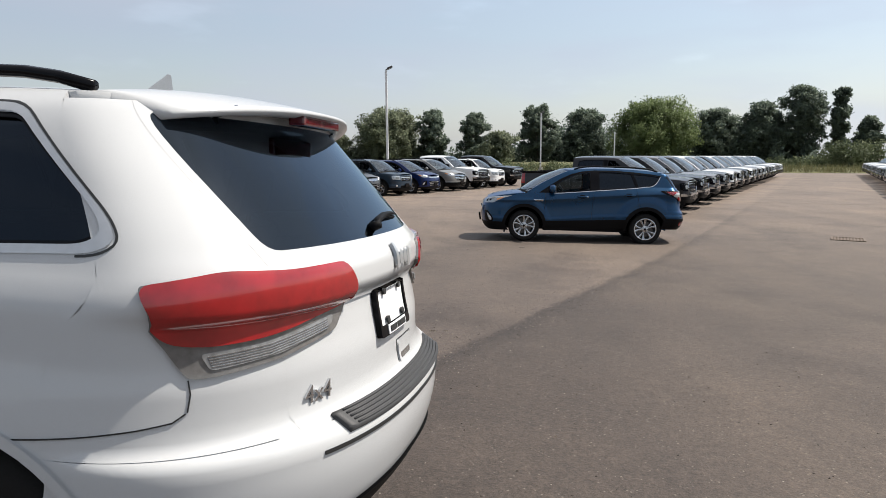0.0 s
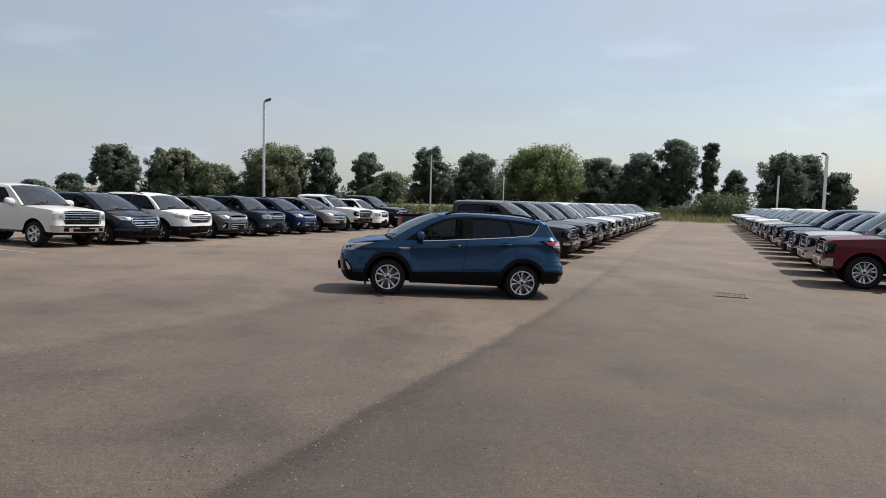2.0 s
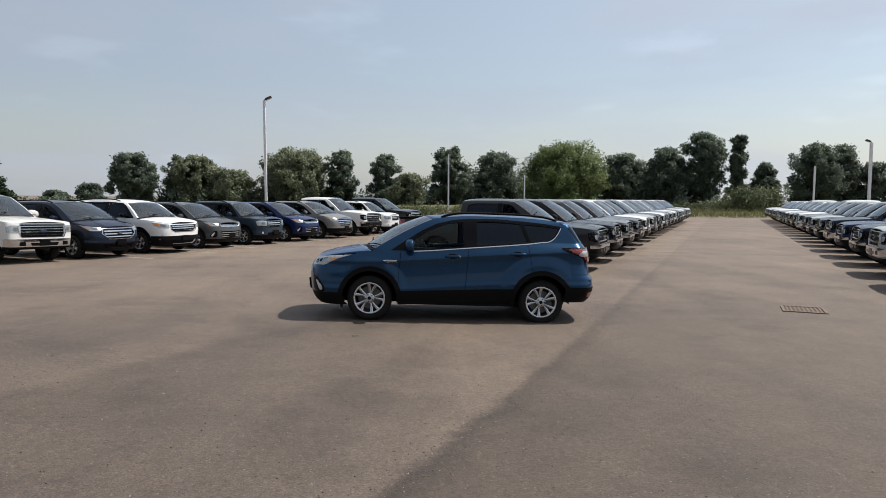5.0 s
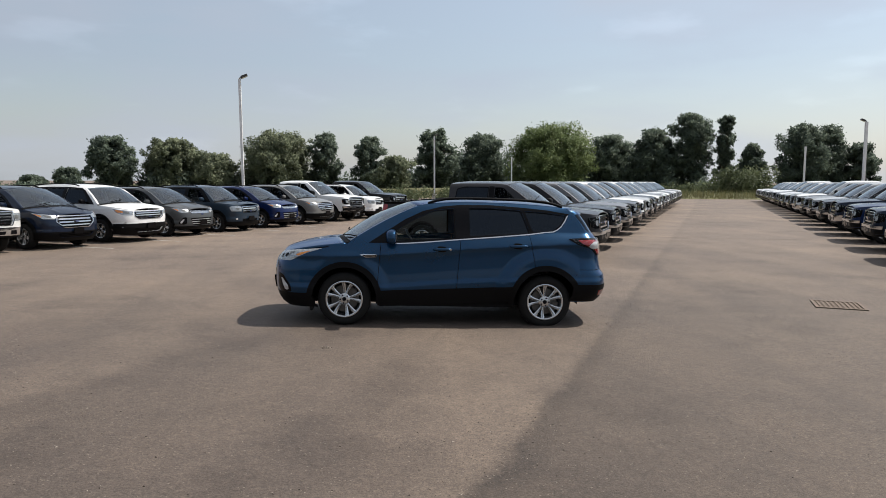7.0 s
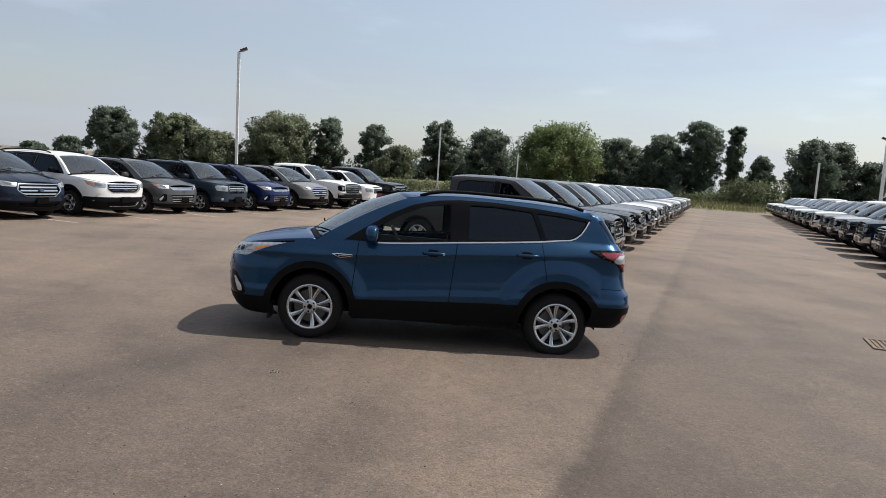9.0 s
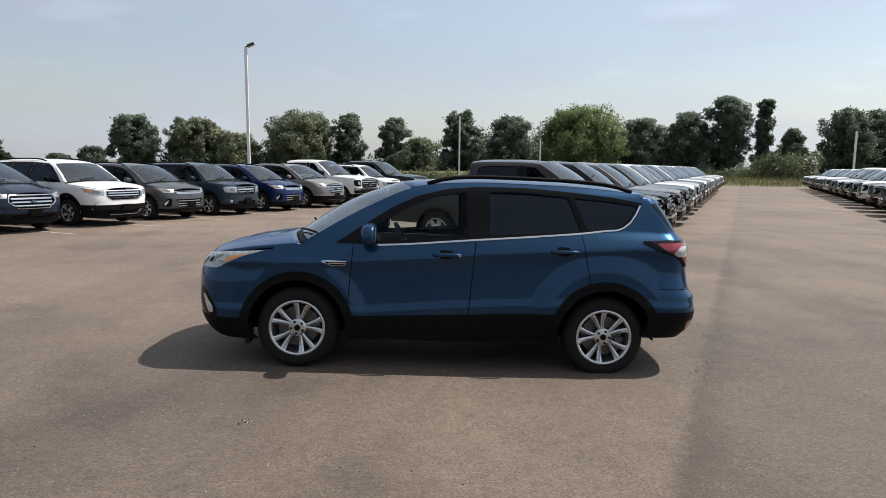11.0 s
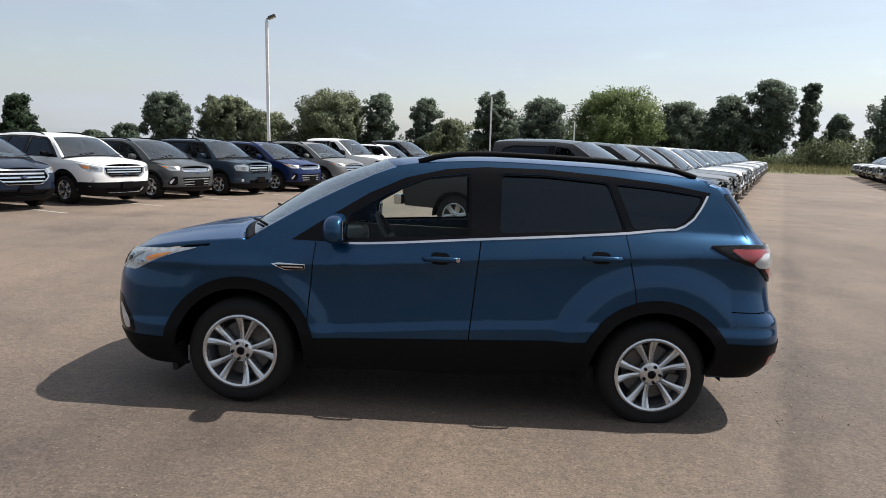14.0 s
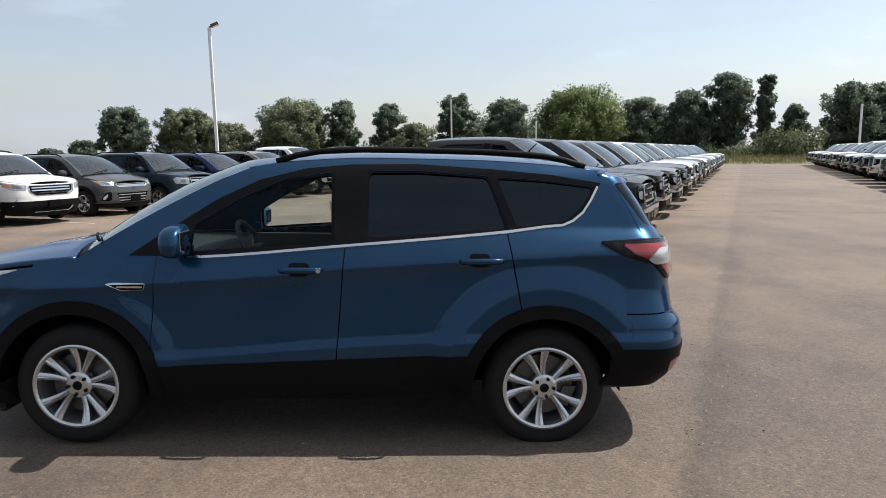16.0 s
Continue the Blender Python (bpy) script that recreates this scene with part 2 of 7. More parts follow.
    chip = node(nt, "TexVoronoi", Scale=62.0)
    nt.links.new(tc.outputs["Object"], chip.inputs["Vector"])
    cs = nt.nodes.new("ShaderNodeSeparateColor")
    nt.links.new(chip.outputs["Color"], cs.inputs[0])
    body = mapped(nt, chip.outputs["Distance"], 0.28, 0.42, 1.0, 0.0)
    pale = maths(nt, "MULTIPLY", mapped(nt, cs.outputs[0], 0.945, 0.97), body)
    dark = maths(nt, "MULTIPLY", mapped(nt, cs.outputs[1], 0.84, 0.88), body)
    fr = ramp(nt, fine.outputs[0], [(0.30, (0.52, 0.52, 0.53)), (0.5, (1.0, 1.0, 1.0)), (0.70, (1.54, 1.52, 1.48))])
    cr = ramp(nt, coarse.outputs[0], [(0.30, (0.80, 0.80, 0.81)), (0.7, (1.18, 1.175, 1.165))])
    c = mix(nt, 1.0, c, fr.outputs[0], "MULTIPLY")
    c = mix(nt, 1.0, c, cr.outputs[0], "MULTIPLY")
    c = mix(nt, maths(nt, "MULTIPLY", pale, 0.45), c, (0.28, 0.24, 0.20))
    c = mix(nt, maths(nt, "MULTIPLY", dark, 0.70), c, (0.035, 0.029, 0.024))
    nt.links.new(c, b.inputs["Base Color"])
    b.inputs["Roughness"].default_value = 0.72
    b.inputs["Specular IOR Level"].default_value = 0.35
    bump(nt, b, maths(nt, "ADD", fine.outputs[0], coarse.outputs[0]), 0.55, 0.010)
    return m


def make_leaf(name, a, c):
    m, nt, b = material(name)
    geo = nt.nodes.new("ShaderNodeNewGeometry")
    r = ramp(nt, geo.outputs["Random Per Island"], [(0.0, a), (1.0, c)])
    n = noise_tex(nt, 0.5, 3)
    nr = ramp(nt, n.outputs[0], [(0.3, (0.7, 0.7, 0.7)), (0.7, (1.25, 1.25, 1.2))])
    col = mix(nt, 1.0, r.outputs[0], nr.outputs[0], "MULTIPLY")
    nt.links.new(col, b.inputs["Base Color"])
    b.inputs["Roughness"].default_value = 0.6
    b.inputs["Specular IOR Level"].default_value = 0.15
    tl = nt.nodes.new("ShaderNodeBsdfTranslucent")
    nt.links.new(col, tl.inputs["Color"])
    mx = nt.nodes.new("ShaderNodeMixShader")
    mx.inputs[0].default_value = 0.38
    nt.links.new(b.outputs[0], mx.inputs[1])
    nt.links.new(tl.outputs[0], mx.inputs[2])
    nt.links.new(mx.outputs[0], nt.nodes["Material Output"].inputs["Surface"])
    return m


def make_stones():
    """Loose chips, each stone of its own shade."""
    m, nt, b = material("loose_stone")
    geo = nt.nodes.new("ShaderNodeNewGeometry")
    r = ramp(nt, geo.outputs["Random Per Island"], [(0.0, (0.022, 0.018, 0.015)), (0.45, (0.06, 0.048, 0.039)), (0.6, (0.17, 0.14, 0.112)), (1.0, (0.34, 0.30, 0.25))])
    n = noise_tex(nt, 160, 3)
    g = ramp(nt, n.outputs[0], [(0.3, (0.8, 0.8, 0.8)), (0.7, (1.2, 1.2, 1.2))])
    nt.links.new(mix(nt, 1.0, r.outputs[0], g.outputs[0], "MULTIPLY"), b.inputs["Base Color"])
    b.inputs["Roughness"].default_value = 0.9
    return m


SEAM = 2.04
M_ASPHALT = make_asphalt()
M_PAINT = make_paint()
M_METALLIC = make_metallic()
M_GLASS = make_glass("clear_glass", (0.80, 0.86, 0.84), 0.0, 1.2)
M_SCREEN = make_glass("windshield_glass", (0.40, 0.48, 0.52), 0.0, 2.45, (0.92, 0.97, 1.0))
M_TINT = make_glass("tinted_glass", (0.012, 0.017, 0.026), 0.0, 1.42, (0.72, 0.88, 1.1))
M_REARGLASS = make_glass("rear_glass", (0.02, 0.03, 0.045), 0.0, 1.72, (0.66, 0.82, 1.0))
M_LAMPGLASS = make_glass("lamp_lens", (0.92, 0.94, 0.95))
M_PLASTIC = simple("black_plastic", (0.005, 0.005, 0.0055), 0.55, bumpy=0.15, scale=220, spec=0.09)
M_PAD = simple("grey_plastic", (0.035, 0.035, 0.036), 0.6, bumpy=0.2, scale=180)
M_GLOSSBLACK = simple("gloss_black", (0.004, 0.004, 0.005), 0.16, spec=0.10)
M_LAMPBACK = simple("lamp_reflector", (0.46, 0.47, 0.48), 0.24, metal=0.6, var=0.3, scale=22)
M_LINER = simple("wheel_liner", (0.004, 0.004, 0.004), 0.95, spec=0.02)
M_RUBBER = simple("tyre_rubber", (0.012, 0.0115, 0.011), 0.85, bumpy=0.3, scale=120, spec=0.2)
M_CHROME = simple("chrome", (0.60, 0.61, 0.63), 0.10, metal=1.0, var=0.04)
M_TRIMGREY = simple("satin_trim", (0.50, 0.51, 0.52), 0.30, metal=0.6, var=0.05)
M_ALLOY = simple("machined_alloy", (0.52, 0.53, 0.54), 0.26, metal=0.9, var=0.06, scale=60)
M_DARKALLOY = simple("dark_alloy", (0.16, 0.16, 0.17), 0.4, metal=0.7)
M_STEEL = simple("brake_steel", (0.10, 0.095, 0.09), 0.45, metal=0.9, var=0.25, scale=80)
M_RED = simple("red_lens", (0.27, 0.006, 0.007), 0.14, var=0.30, scale=9, coat=1.0)
M_DARKRED = simple("dark_red_lens", (0.10, 0.006, 0.01), 0.12, coat=1.0)
M_AMBER = simple("amber_lens", (0.75, 0.24, 0.03), 0.15, coat=1.0)
M_WHITELENS = simple("white_lens", (0.44, 0.43, 0.43), 0.18, coat=1.0, var=0.1, scale=60)
M_CLEARSTRIP = simple("clear_strip", (0.20, 0.20, 0.20), 0.16, coat=1.0, var=0.35, scale=45)
M_GREYLENS = simple("grey_lens", (0.13, 0.125, 0.12), 0.18, coat=1.0, var=0.2, scale=40)
M_CABIN = simple("cabin_trim", (0.040, 0.041, 0.044), 0.65, bumpy=0.2, scale=90)
M_CLOTH = simple("seat_cloth", (0.045, 0.045, 0.048), 0.9, bumpy=0.4, scale=150)
M_PLATE = simple("plate_white", (0.78, 0.78, 0.78), 0.45, var=0.04)
M_INK = simple("print_black", (0.02, 0.02, 0.02), 0.5)
M_POLE = simple("pole_white", (0.68, 0.68, 0.67), 0.45, var=0.10, scale=3)
M_LAMPBODY = simple("lamp_bronze", (0.05, 0.045, 0.04), 0.5)
M_IRON = simple("cast_iron", (0.15, 0.115, 0.088), 0.7, metal=0.5, var=0.4, scale=25, bumpy=0.5)
M_STONES = make_stones()
M_CONCRETE = simple("concrete", (0.36, 0.34, 0.31), 0.9, var=0.2, scale=9, bumpy=0.4)
M_LINE = simple("stall_paint", (0.34, 0.33, 0.30), 0.8, var=0.25, scale=12)
M_BARK = simple("bark", (0.075, 0.06, 0.048), 0.95, var=0.4, scale=6, bumpy=0.8)
# distance haze is put into the dark leaf colour, paler and bluer
M_LEAF_DARK = make_leaf("dark_leaf", (0.088, 0.118, 0.100), (0.165, 0.204, 0.150))
M_LEAF_MID = make_leaf("mid_leaf", (0.125, 0.150, 0.102), (0.215, 0.240, 0.155))
M_LEAF_LIGHT = make_leaf("light_leaf", (0.125, 0.165, 0.074), (0.175, 0.222, 0.098))
M_NEEDLE = make_leaf("needle", (0.03, 0.052, 0.036), (0.065, 0.095, 0.055))
M_BUSH = make_leaf("bush_leaf", (0.075, 0.098, 0.052), (0.125, 0.145, 0.080))
M_GRASS = make_leaf("dry_grass", (0.11, 0.112, 0.052), (0.20, 0.185, 0.095))
M_SOIL = simple("field_soil", (0.12, 0.12, 0.055), 0.95, var=0.35, scale=0.8, bumpy=0.5)
M_DEBRIS = simple("dirt_clod", (0.085, 0.06, 0.042), 0.95, var=0.3, scale=60, bumpy=0.6)
M_PATCH = simple("tar_patch", (0.055, 0.043, 0.035), 0.8, var=0.25, scale=14)


# ---------------------------------------------------------------- mesh helpers
def curve(*pts):
    """A smooth monotone curve through (a, b) points."""
    xs = [p[0] for p in pts]
    ys = [p[1] for p in pts]
    n = len(xs)
    d = [(ys[i + 1] - ys[i]) / (xs[i + 1] - xs[i]) for i in range(n - 1)]
    m = [d[0]] + [0 if d[i - 1] * d[i] <= 0 else 2 * d[i - 1] * d[i] / (d[i - 1] + d[i]) for i in range(1, n - 1)] + [d[-1]]

    def f(x):
        if x <= xs[0]:
            return ys[0] + m[0] * (x - xs[0])
        if x >= xs[-1]:
            return ys[-1] + m[-1] * (x - xs[-1])
        i = 0
        while x > xs[i + 1]:
            i += 1
        h = xs[i + 1] - xs[i]
        t = (x - xs[i]) / h
        return ((1 + 2 * t) * (1 - t) ** 2 * ys[i] + t * (1 - t) ** 2 * h * m[i] + t * t * (3 - 2 * t) * ys[i + 1] + t * t * (t - 1) * h * m[i + 1])
    return f


def thing(name, label, category, group="", kind=""):
    return tagged(new(name), label, category, group, kind)


def mesh_from(name, verts, faces, smooth=True, normals=None):
    me = bpy.data.meshes.new(name)
    me.from_pydata([tuple(v) for v in verts], [], faces)
    if smooth:
        me.polygons.foreach_set("use_smooth", [True] * len(me.polygons))
    if normals is not None:
        me.normals_split_custom_set_from_vertices([tuple(n) for n in normals])
    me.update()
    return me


def part(name, data, mat, parent=None, label="", color=None):
    if isinstance(data, bmesh.types.BMesh):
        me = bpy.data.meshes.new(name)
        data.normal_update()
        data.to_mesh(me)
        data.free()
        data = me
    ob = new(name, data)
    if not data.materials:
        data.materials.append(mat)
    ob.parent = parent
    if label:
        ob["label"] = label
    if color:
        ob.color = (*color, 1)
    return ob


def inside(p, poly):
    x, y = p
    c = False
    j = len(poly) - 1
    for i in range(len(poly)):
        xi, yi = poly[i]
        xj, yj = poly[j]
        if (yi > y) != (yj > y) and x < (xj - xi) * (y - yi) / (yj - yi) + xi:
            c = not c
        j = i
    return c


def dense(poly, step, closed=True):
    out = []
    n = len(poly)
    for i in range(n if closed else n - 1):
        a, b = poly[i], poly[(i + 1) % n]
        k = max(1, int(math.hypot(b[0] - a[0], b[1] - a[1]) / step + 0.5))
        out += [(a[0] + (b[0] - a[0]) * j / k, a[1] + (b[1] - a[1]) * j / k) for j in range(k)]
    if not closed:
        out.append(poly[-1])
    return out


def rounded(poly, r, seg=4):
    """The polygon with its corners rounded by about r."""
    out = []
    n = len(poly)
    for i in range(n):
        p, a, b = Vector(poly[i]), Vector(poly[i - 1]), Vector(poly[(i + 1) % n])
        ra = min(r, (a - p).length * 0.45)
        rb = min(r, (b - p).length * 0.45)
        s, e = p + (a - p).normalized() * ra, p + (b - p).normalized() * rb
        for k in range(seg + 1):
            t = k / seg
            out.append(tuple((1 - t) ** 2 * s + 2 * t * (1 - t) * p + t * t * e))
    return out


from mathutils.geometry import delaunay_2d_cdt


def panel(name, poly, to3, holes=(), step=0.06, thick=0.018, off=0.0, centre=(0, 0, 0.8), lip=True, creases=()):
    """A sheet with thickness: a flat outline with holes, laid onto the surface to3(a, b) -> (x, y, z). creases: lines along which it bends."""
    loops = [dense(poly, step)] + [dense(h, step) for h in holes]
    pts, edges = [], []
    for lp in loops:
        k = len(pts)
        pts += lp
        edges += [(k + i, k + (i + 1) % len(lp)) for i in range(len(lp))]
    a0, a1 = min(p[0] for p in loops[0]), max(p[0] for p in loops[0])
    b0, b1 = min(p[1] for p in loops[0]), max(p[1] for p in loops[0])
    na, nb = int((a1 - a0) / step), int((b1 - b0) / step)
    cell = lambda p: (int(p[0] / (step * 0.5)), int(p[1] / (step * 0.5)))
    edge_cells = {cell(p) for p in pts}
    bends = [p for ln in creases for p in dense(ln, step, False) if a0 < p[0] < a1 and b0 < p[1] < b1]
    bends = [p for p in bends if cell(p) not in edge_cells and inside(p, loops[0]) and not any(inside(p, h) for h in loops[1:])]
    pts += bends
    edge_cells |= {cell(p) for p in bends}
    for i in range(1, na + 1):
        for j in range(1, nb + 1):
            p = (a0 + (a1 - a0) * i / (na + 1), b0 + (b1 - b0) * j / (nb + 1))
            if (int(p[0] / (step * 0.5)), int(p[1] / (step * 0.5))) in edge_cells:
                continue
            if inside(p, loops[0]) and not any(inside(p, h) for h in loops[1:]):
                pts.append(p)
    vs, _, fs, *_ = delaunay_2d_cdt([Vector(p) for p in pts], edges, [], 0, 1e-7)
    keep = []
    for f in fs:
        c = (sum(vs[i][0] for i in f) / 3, sum(vs[i][1] for i in f) / 3)
        if inside(c, loops[0]) and not any(inside(c, h) for h in loops[1:]):
            keep.append(tuple(f))
    used = sorted({i for f in keep for i in f})
    idx = {o: n for n, o in enumerate(used)}
    faces = [tuple(idx[i] for i in f) for f in keep]
    pos, nor = [], []
    e = 2e-3
    cc = Vector(centre)
    for i in used:
        a, b = vs[i]
        p = Vector(to3(a, b))
        u = Vector(to3(a + e, b)) - Vector(to3(a - e, b))
        v = Vector(to3(a, b + e)) - Vector(to3(a, b - e))
        n = u.cross(v)
        n = n.normalized() if n.length > 1e-12 else (p - cc).normalized()
        if n.dot(p - cc) < 0:
            n = -n
        pos.append(p + n * off)
        nor.append(n)
    # faces turned outward
    f0 = faces[len(faces) // 2]
    votes = 0
    for f in faces[:: max(1, len(faces) // 25)]:
        n = (pos[f[1]] - pos[f[0]]).cross(pos[f[2]] - pos[f[0]])
        votes += 1 if n.dot(nor[f[0]]) > 0 else -1
    if votes < 0:
        faces = [f[::-1] for f in faces]
    if lip and thick:
        count = {}
        for f in faces:
            for i in range(3):
                a, b = f[i], f[(i + 1) % 3]
                count[(a, b)] = count.get((a, b), 0) + 1
        border = [(a, b) for (a, b) in count if (b, a) not in count]
        inner = {}
        for a, b in border:
            for i in (a, b):
                if i not in inner:
                    inner[i] = len(pos)
                    pos.append(pos[i] - nor[i] * thick)
                    nor.append(nor[i])
        faces += [(b, a, inner[a], inner[b]) for a, b in border]
    return mesh_from(name, pos, faces, True, nor)


def sheet(name, fn, nu, nv, thick=0.0, centre=(0, 0, 0.5)):
    """A grid surface fn(u, v), u and v from 0 to 1, with an optional rim turned inward."""
    pos = [Vector(fn(i / nu, j / nv)) for i in range(nu + 1) for j in range(nv + 1)]
    faces = [(i * (nv + 1) + j, (i + 1) * (nv + 1) + j, (i + 1) * (nv + 1) + j + 1, i * (nv + 1) + j + 1) for i in range(nu) for j in range(nv)]
    mid = faces[len(faces) // 2 + nv // 2 if len(faces) > nv else 0]
    n = (pos[mid[1]] - pos[mid[0]]).cross(pos[mid[2]] - pos[mid[0]])
    if n.dot(pos[mid[0]] - Vector(centre)) < 0:
        faces = [f[::-1] for f in faces]
    if thick:
        me = mesh_from(name, pos, faces)
        bm = bmesh.new()
        bm.from_mesh(me)
        bm.normal_update()
        rim = [ed for ed in bm.edges if ed.is_boundary]
        nn = {v: v.normal.copy() for ed in rim for v in ed.verts}
        new_ = bmesh.ops.extrude_edge_only(bm, edges=rim)["geom"]
        moved = [g for g in new_ if isinstance(g, bmesh.types.BMVert)]
        old = list(nn)
        for v in moved:
            o = min(old, key=lambda q: (q.co - v.co).length_squared)
            v.co -= nn[o] * thick
        bm.to_mesh(me)
        bm.free()
        me.polygons.foreach_set("use_smooth", [True] * len(me.polygons))
        return me
    return mesh_from(name, pos, faces)


def lathe(profile, seg=40, axis="y", cap=False):
    """A body turned from (r, h) points round the y axis."""
    verts, faces = [], []
    n = len(profile)
    for i in range(seg):
        a = 2 * math.pi * i / seg
        verts += [(r * math.cos(a), h, r * math.sin(a)) for r, h in profile]
    for i in range(seg):
        k = (i + 1) % seg
        faces += [(i * n + j, k * n + j, k * n + j + 1, i * n + j + 1) for j in range(n - 1)]
    return verts, faces


def box(bm, x0, x1, y0, y1, z0, z1, m=None, bevel=0.0):
    r = bmesh.ops.create_cube(bm, size=1.0)
    vs = r["verts"]
    mat = Matrix.Translation(((x0 + x1) / 2, (y0 + y1) / 2, (z0 + z1) / 2)) @ Matrix.Diagonal((x1 - x0, y1 - y0, z1 - z0, 1))
    bmesh.ops.transform(bm, matrix=(m @ mat) if m else mat, verts=vs)
    if bevel:
        eds = list({e for v in vs for e in v.link_edges})
        bmesh.ops.bevel(bm, geom=eds, offset=bevel, segments=2, affect="EDGES", profile=0.6)
    return bm


def tube(path, r, seg=8, closed=False, squash=1.0):
    """A round bar along a path of points; r is a number or a list."""
    P = [Vector(p) for p in path]
    n = len(P)
    verts, faces = [], []
    up0 = Vector((0, 0, 1))
    for i, p in enumerate(P):
        t = (P[(i + 1) % n if closed else min(i + 1, n - 1)] - P[i - 1 if closed else max(i - 1, 0)]).normalized()
        s = t.cross(up0)
        s = s.normalized() if s.length > 1e-3 else Vector((1, 0, 0))
        u = s.cross(t)
        rr = r[i] if isinstance(r, (list, tuple)) else r
        for k in range(seg):
            a = 2 * math.pi * k / seg
            verts.append(p + s * math.cos(a) * rr + u * math.sin(a) * rr * squash)
    for i in range(n if closed else n - 1):
        j = (i + 1) % n
        faces += [(i * seg + k, i * seg + (k + 1) % seg, j * seg + (k + 1) % seg, j * seg + k) for k in range(seg)]
    if not closed:
        faces += [tuple(range(seg))[::-1], tuple((n - 1) * seg + k for k in range(seg))]
    return verts, faces


def strip(name, line, to3, width, off=0.004, thick=0.006, step=0.05, centre=(0, 0, 0.8)):
    """A narrow band that follows a line on a surface."""
    pts = dense(line, step, False)
    poly_a, poly_b = [], []
    for i, p in enumerate(pts):
        a, b = Vector(pts[max(i - 1, 0)]), Vector(pts[min(i + 1, len(pts) - 1)])
        t = (b - a).normalized()
        nrm = Vector((-t.y, t.x)) * width / 2
        poly_a.append((p[0] + nrm.x, p[1] + nrm.y))
        poly_b.append((p[0] - nrm.x, p[1] - nrm.y))
    return panel(name, poly_a + poly_b[::-1], to3, (), step, thick, off, centre)

# ---------------------------------------------------------------- vehicle builder
class Form:
    """The skin of a vehicle body: front is -x. Curves give the front, the rear and the half width by height."""

    def __init__(self, xf, xr, w, Lf=0.55, Lr=None, nf=2.5, nr=2.6, zf=0.6, zr=0.8):
        self.xf, self.xr, self.w = xf, xr, w
        self.Lf = Lf
        self.Lr = Lr or (lambda z: 0.4)
        self.nf, self.nr = nf, nr
        self.flares = []
        self.tf = self.table(self.Lf, w(zf), nf)
        self.tr = self.table(self.Lr(zr), w(zr), nr)
        self.Sf, self.Sr = self.tf[-1][0], self.tr[-1][0]

    @staticmethod
    def table(L, w, n, k=240):
        out, s, old = [], 0.0, None
        for i in range(k + 1):
            a = math.pi / 2 * i / k
            p = (L * math.sin(a) ** (2 / n), w * max(math.cos(a), 0) ** (2 / n))
            if old:
                s += math.hypot(p[0] - old[0], p[1] - old[1])
            old = p
            out.append((s, a))
        return out

    @staticmethod
    def angle(tab, s):
        lo, hi = 0, len(tab) - 1
        while hi - lo > 1:
            m = (lo + hi) // 2
            if tab[m][0] > s:
                hi = m
            else:
                lo = m
        (s0, a0), (s1, a1) = tab[lo], tab[hi]
        return a0 + (a1 - a0) * (s - s0) / (s1 - s0 + 1e-12)

    def width(self, x, z):
        """The half width before the ends round off."""
        y = self.w(z)
        for ax, hub, r0, wd, amp in self.flares:
            if z > hub - 0.1:
                r = math.hypot(x - ax, (z - hub) * 0.94)
                if r < r0 + wd:
                    u = max(0.0, min(1.0, (r0 + wd - r) / wd))
                    y += amp * u * u * (3 - 2 * u) * max(0.0, min(1.0, (z - hub + 0.1) / 0.25))
        return y

    def side(self, x, z):
        y = self.width(x, z)
        t = (self.xf(z) + self.Lf - x) / self.Lf
        if t > 0:
            y *= max(0.0, 1 - min(t, 1.0) ** self.nf) ** (1 / self.nf)
        L = self.Lr(z)
        t = (x - self.xr(z) + L) / L
        if t > 0:
            y *= max(0.0, 1 - min(t, 1.0) ** self.nr) ** (1 / self.nr)
        return y

    def front(self, s, z, sg=-1):
        """s runs from the corner (0) round to the middle (Sf) and on to the other side."""
        if s > self.Sf:
            s, sg = 2 * self.Sf - s, -sg
        x0 = self.xf(z) + self.Lf
        if s <= 0:
            return (x0 - s, sg * self.width(x0 - s, z), z)
        a = self.angle(self.tf, s)
        return (x0 - self.Lf * math.sin(a) ** (2 / self.nf), sg * self.width(x0, z) * max(math.cos(a), 0) ** (2 / self.nf), z)

    def rear(self, s, z, sg=-1):
        if s > self.Sr:
            s, sg = 2 * self.Sr - s, -sg
        L = self.Lr(z)
        x0 = self.xr(z) - L
        if s <= 0:
            return (x0 + s, sg * self.width(x0 + s, z), z)
        a = self.angle(self.tr, s)
        return (x0 + L * math.sin(a) ** (2 / self.nr), sg * self.width(x0, z) * max(math.cos(a), 0) ** (2 / self.nr), z)


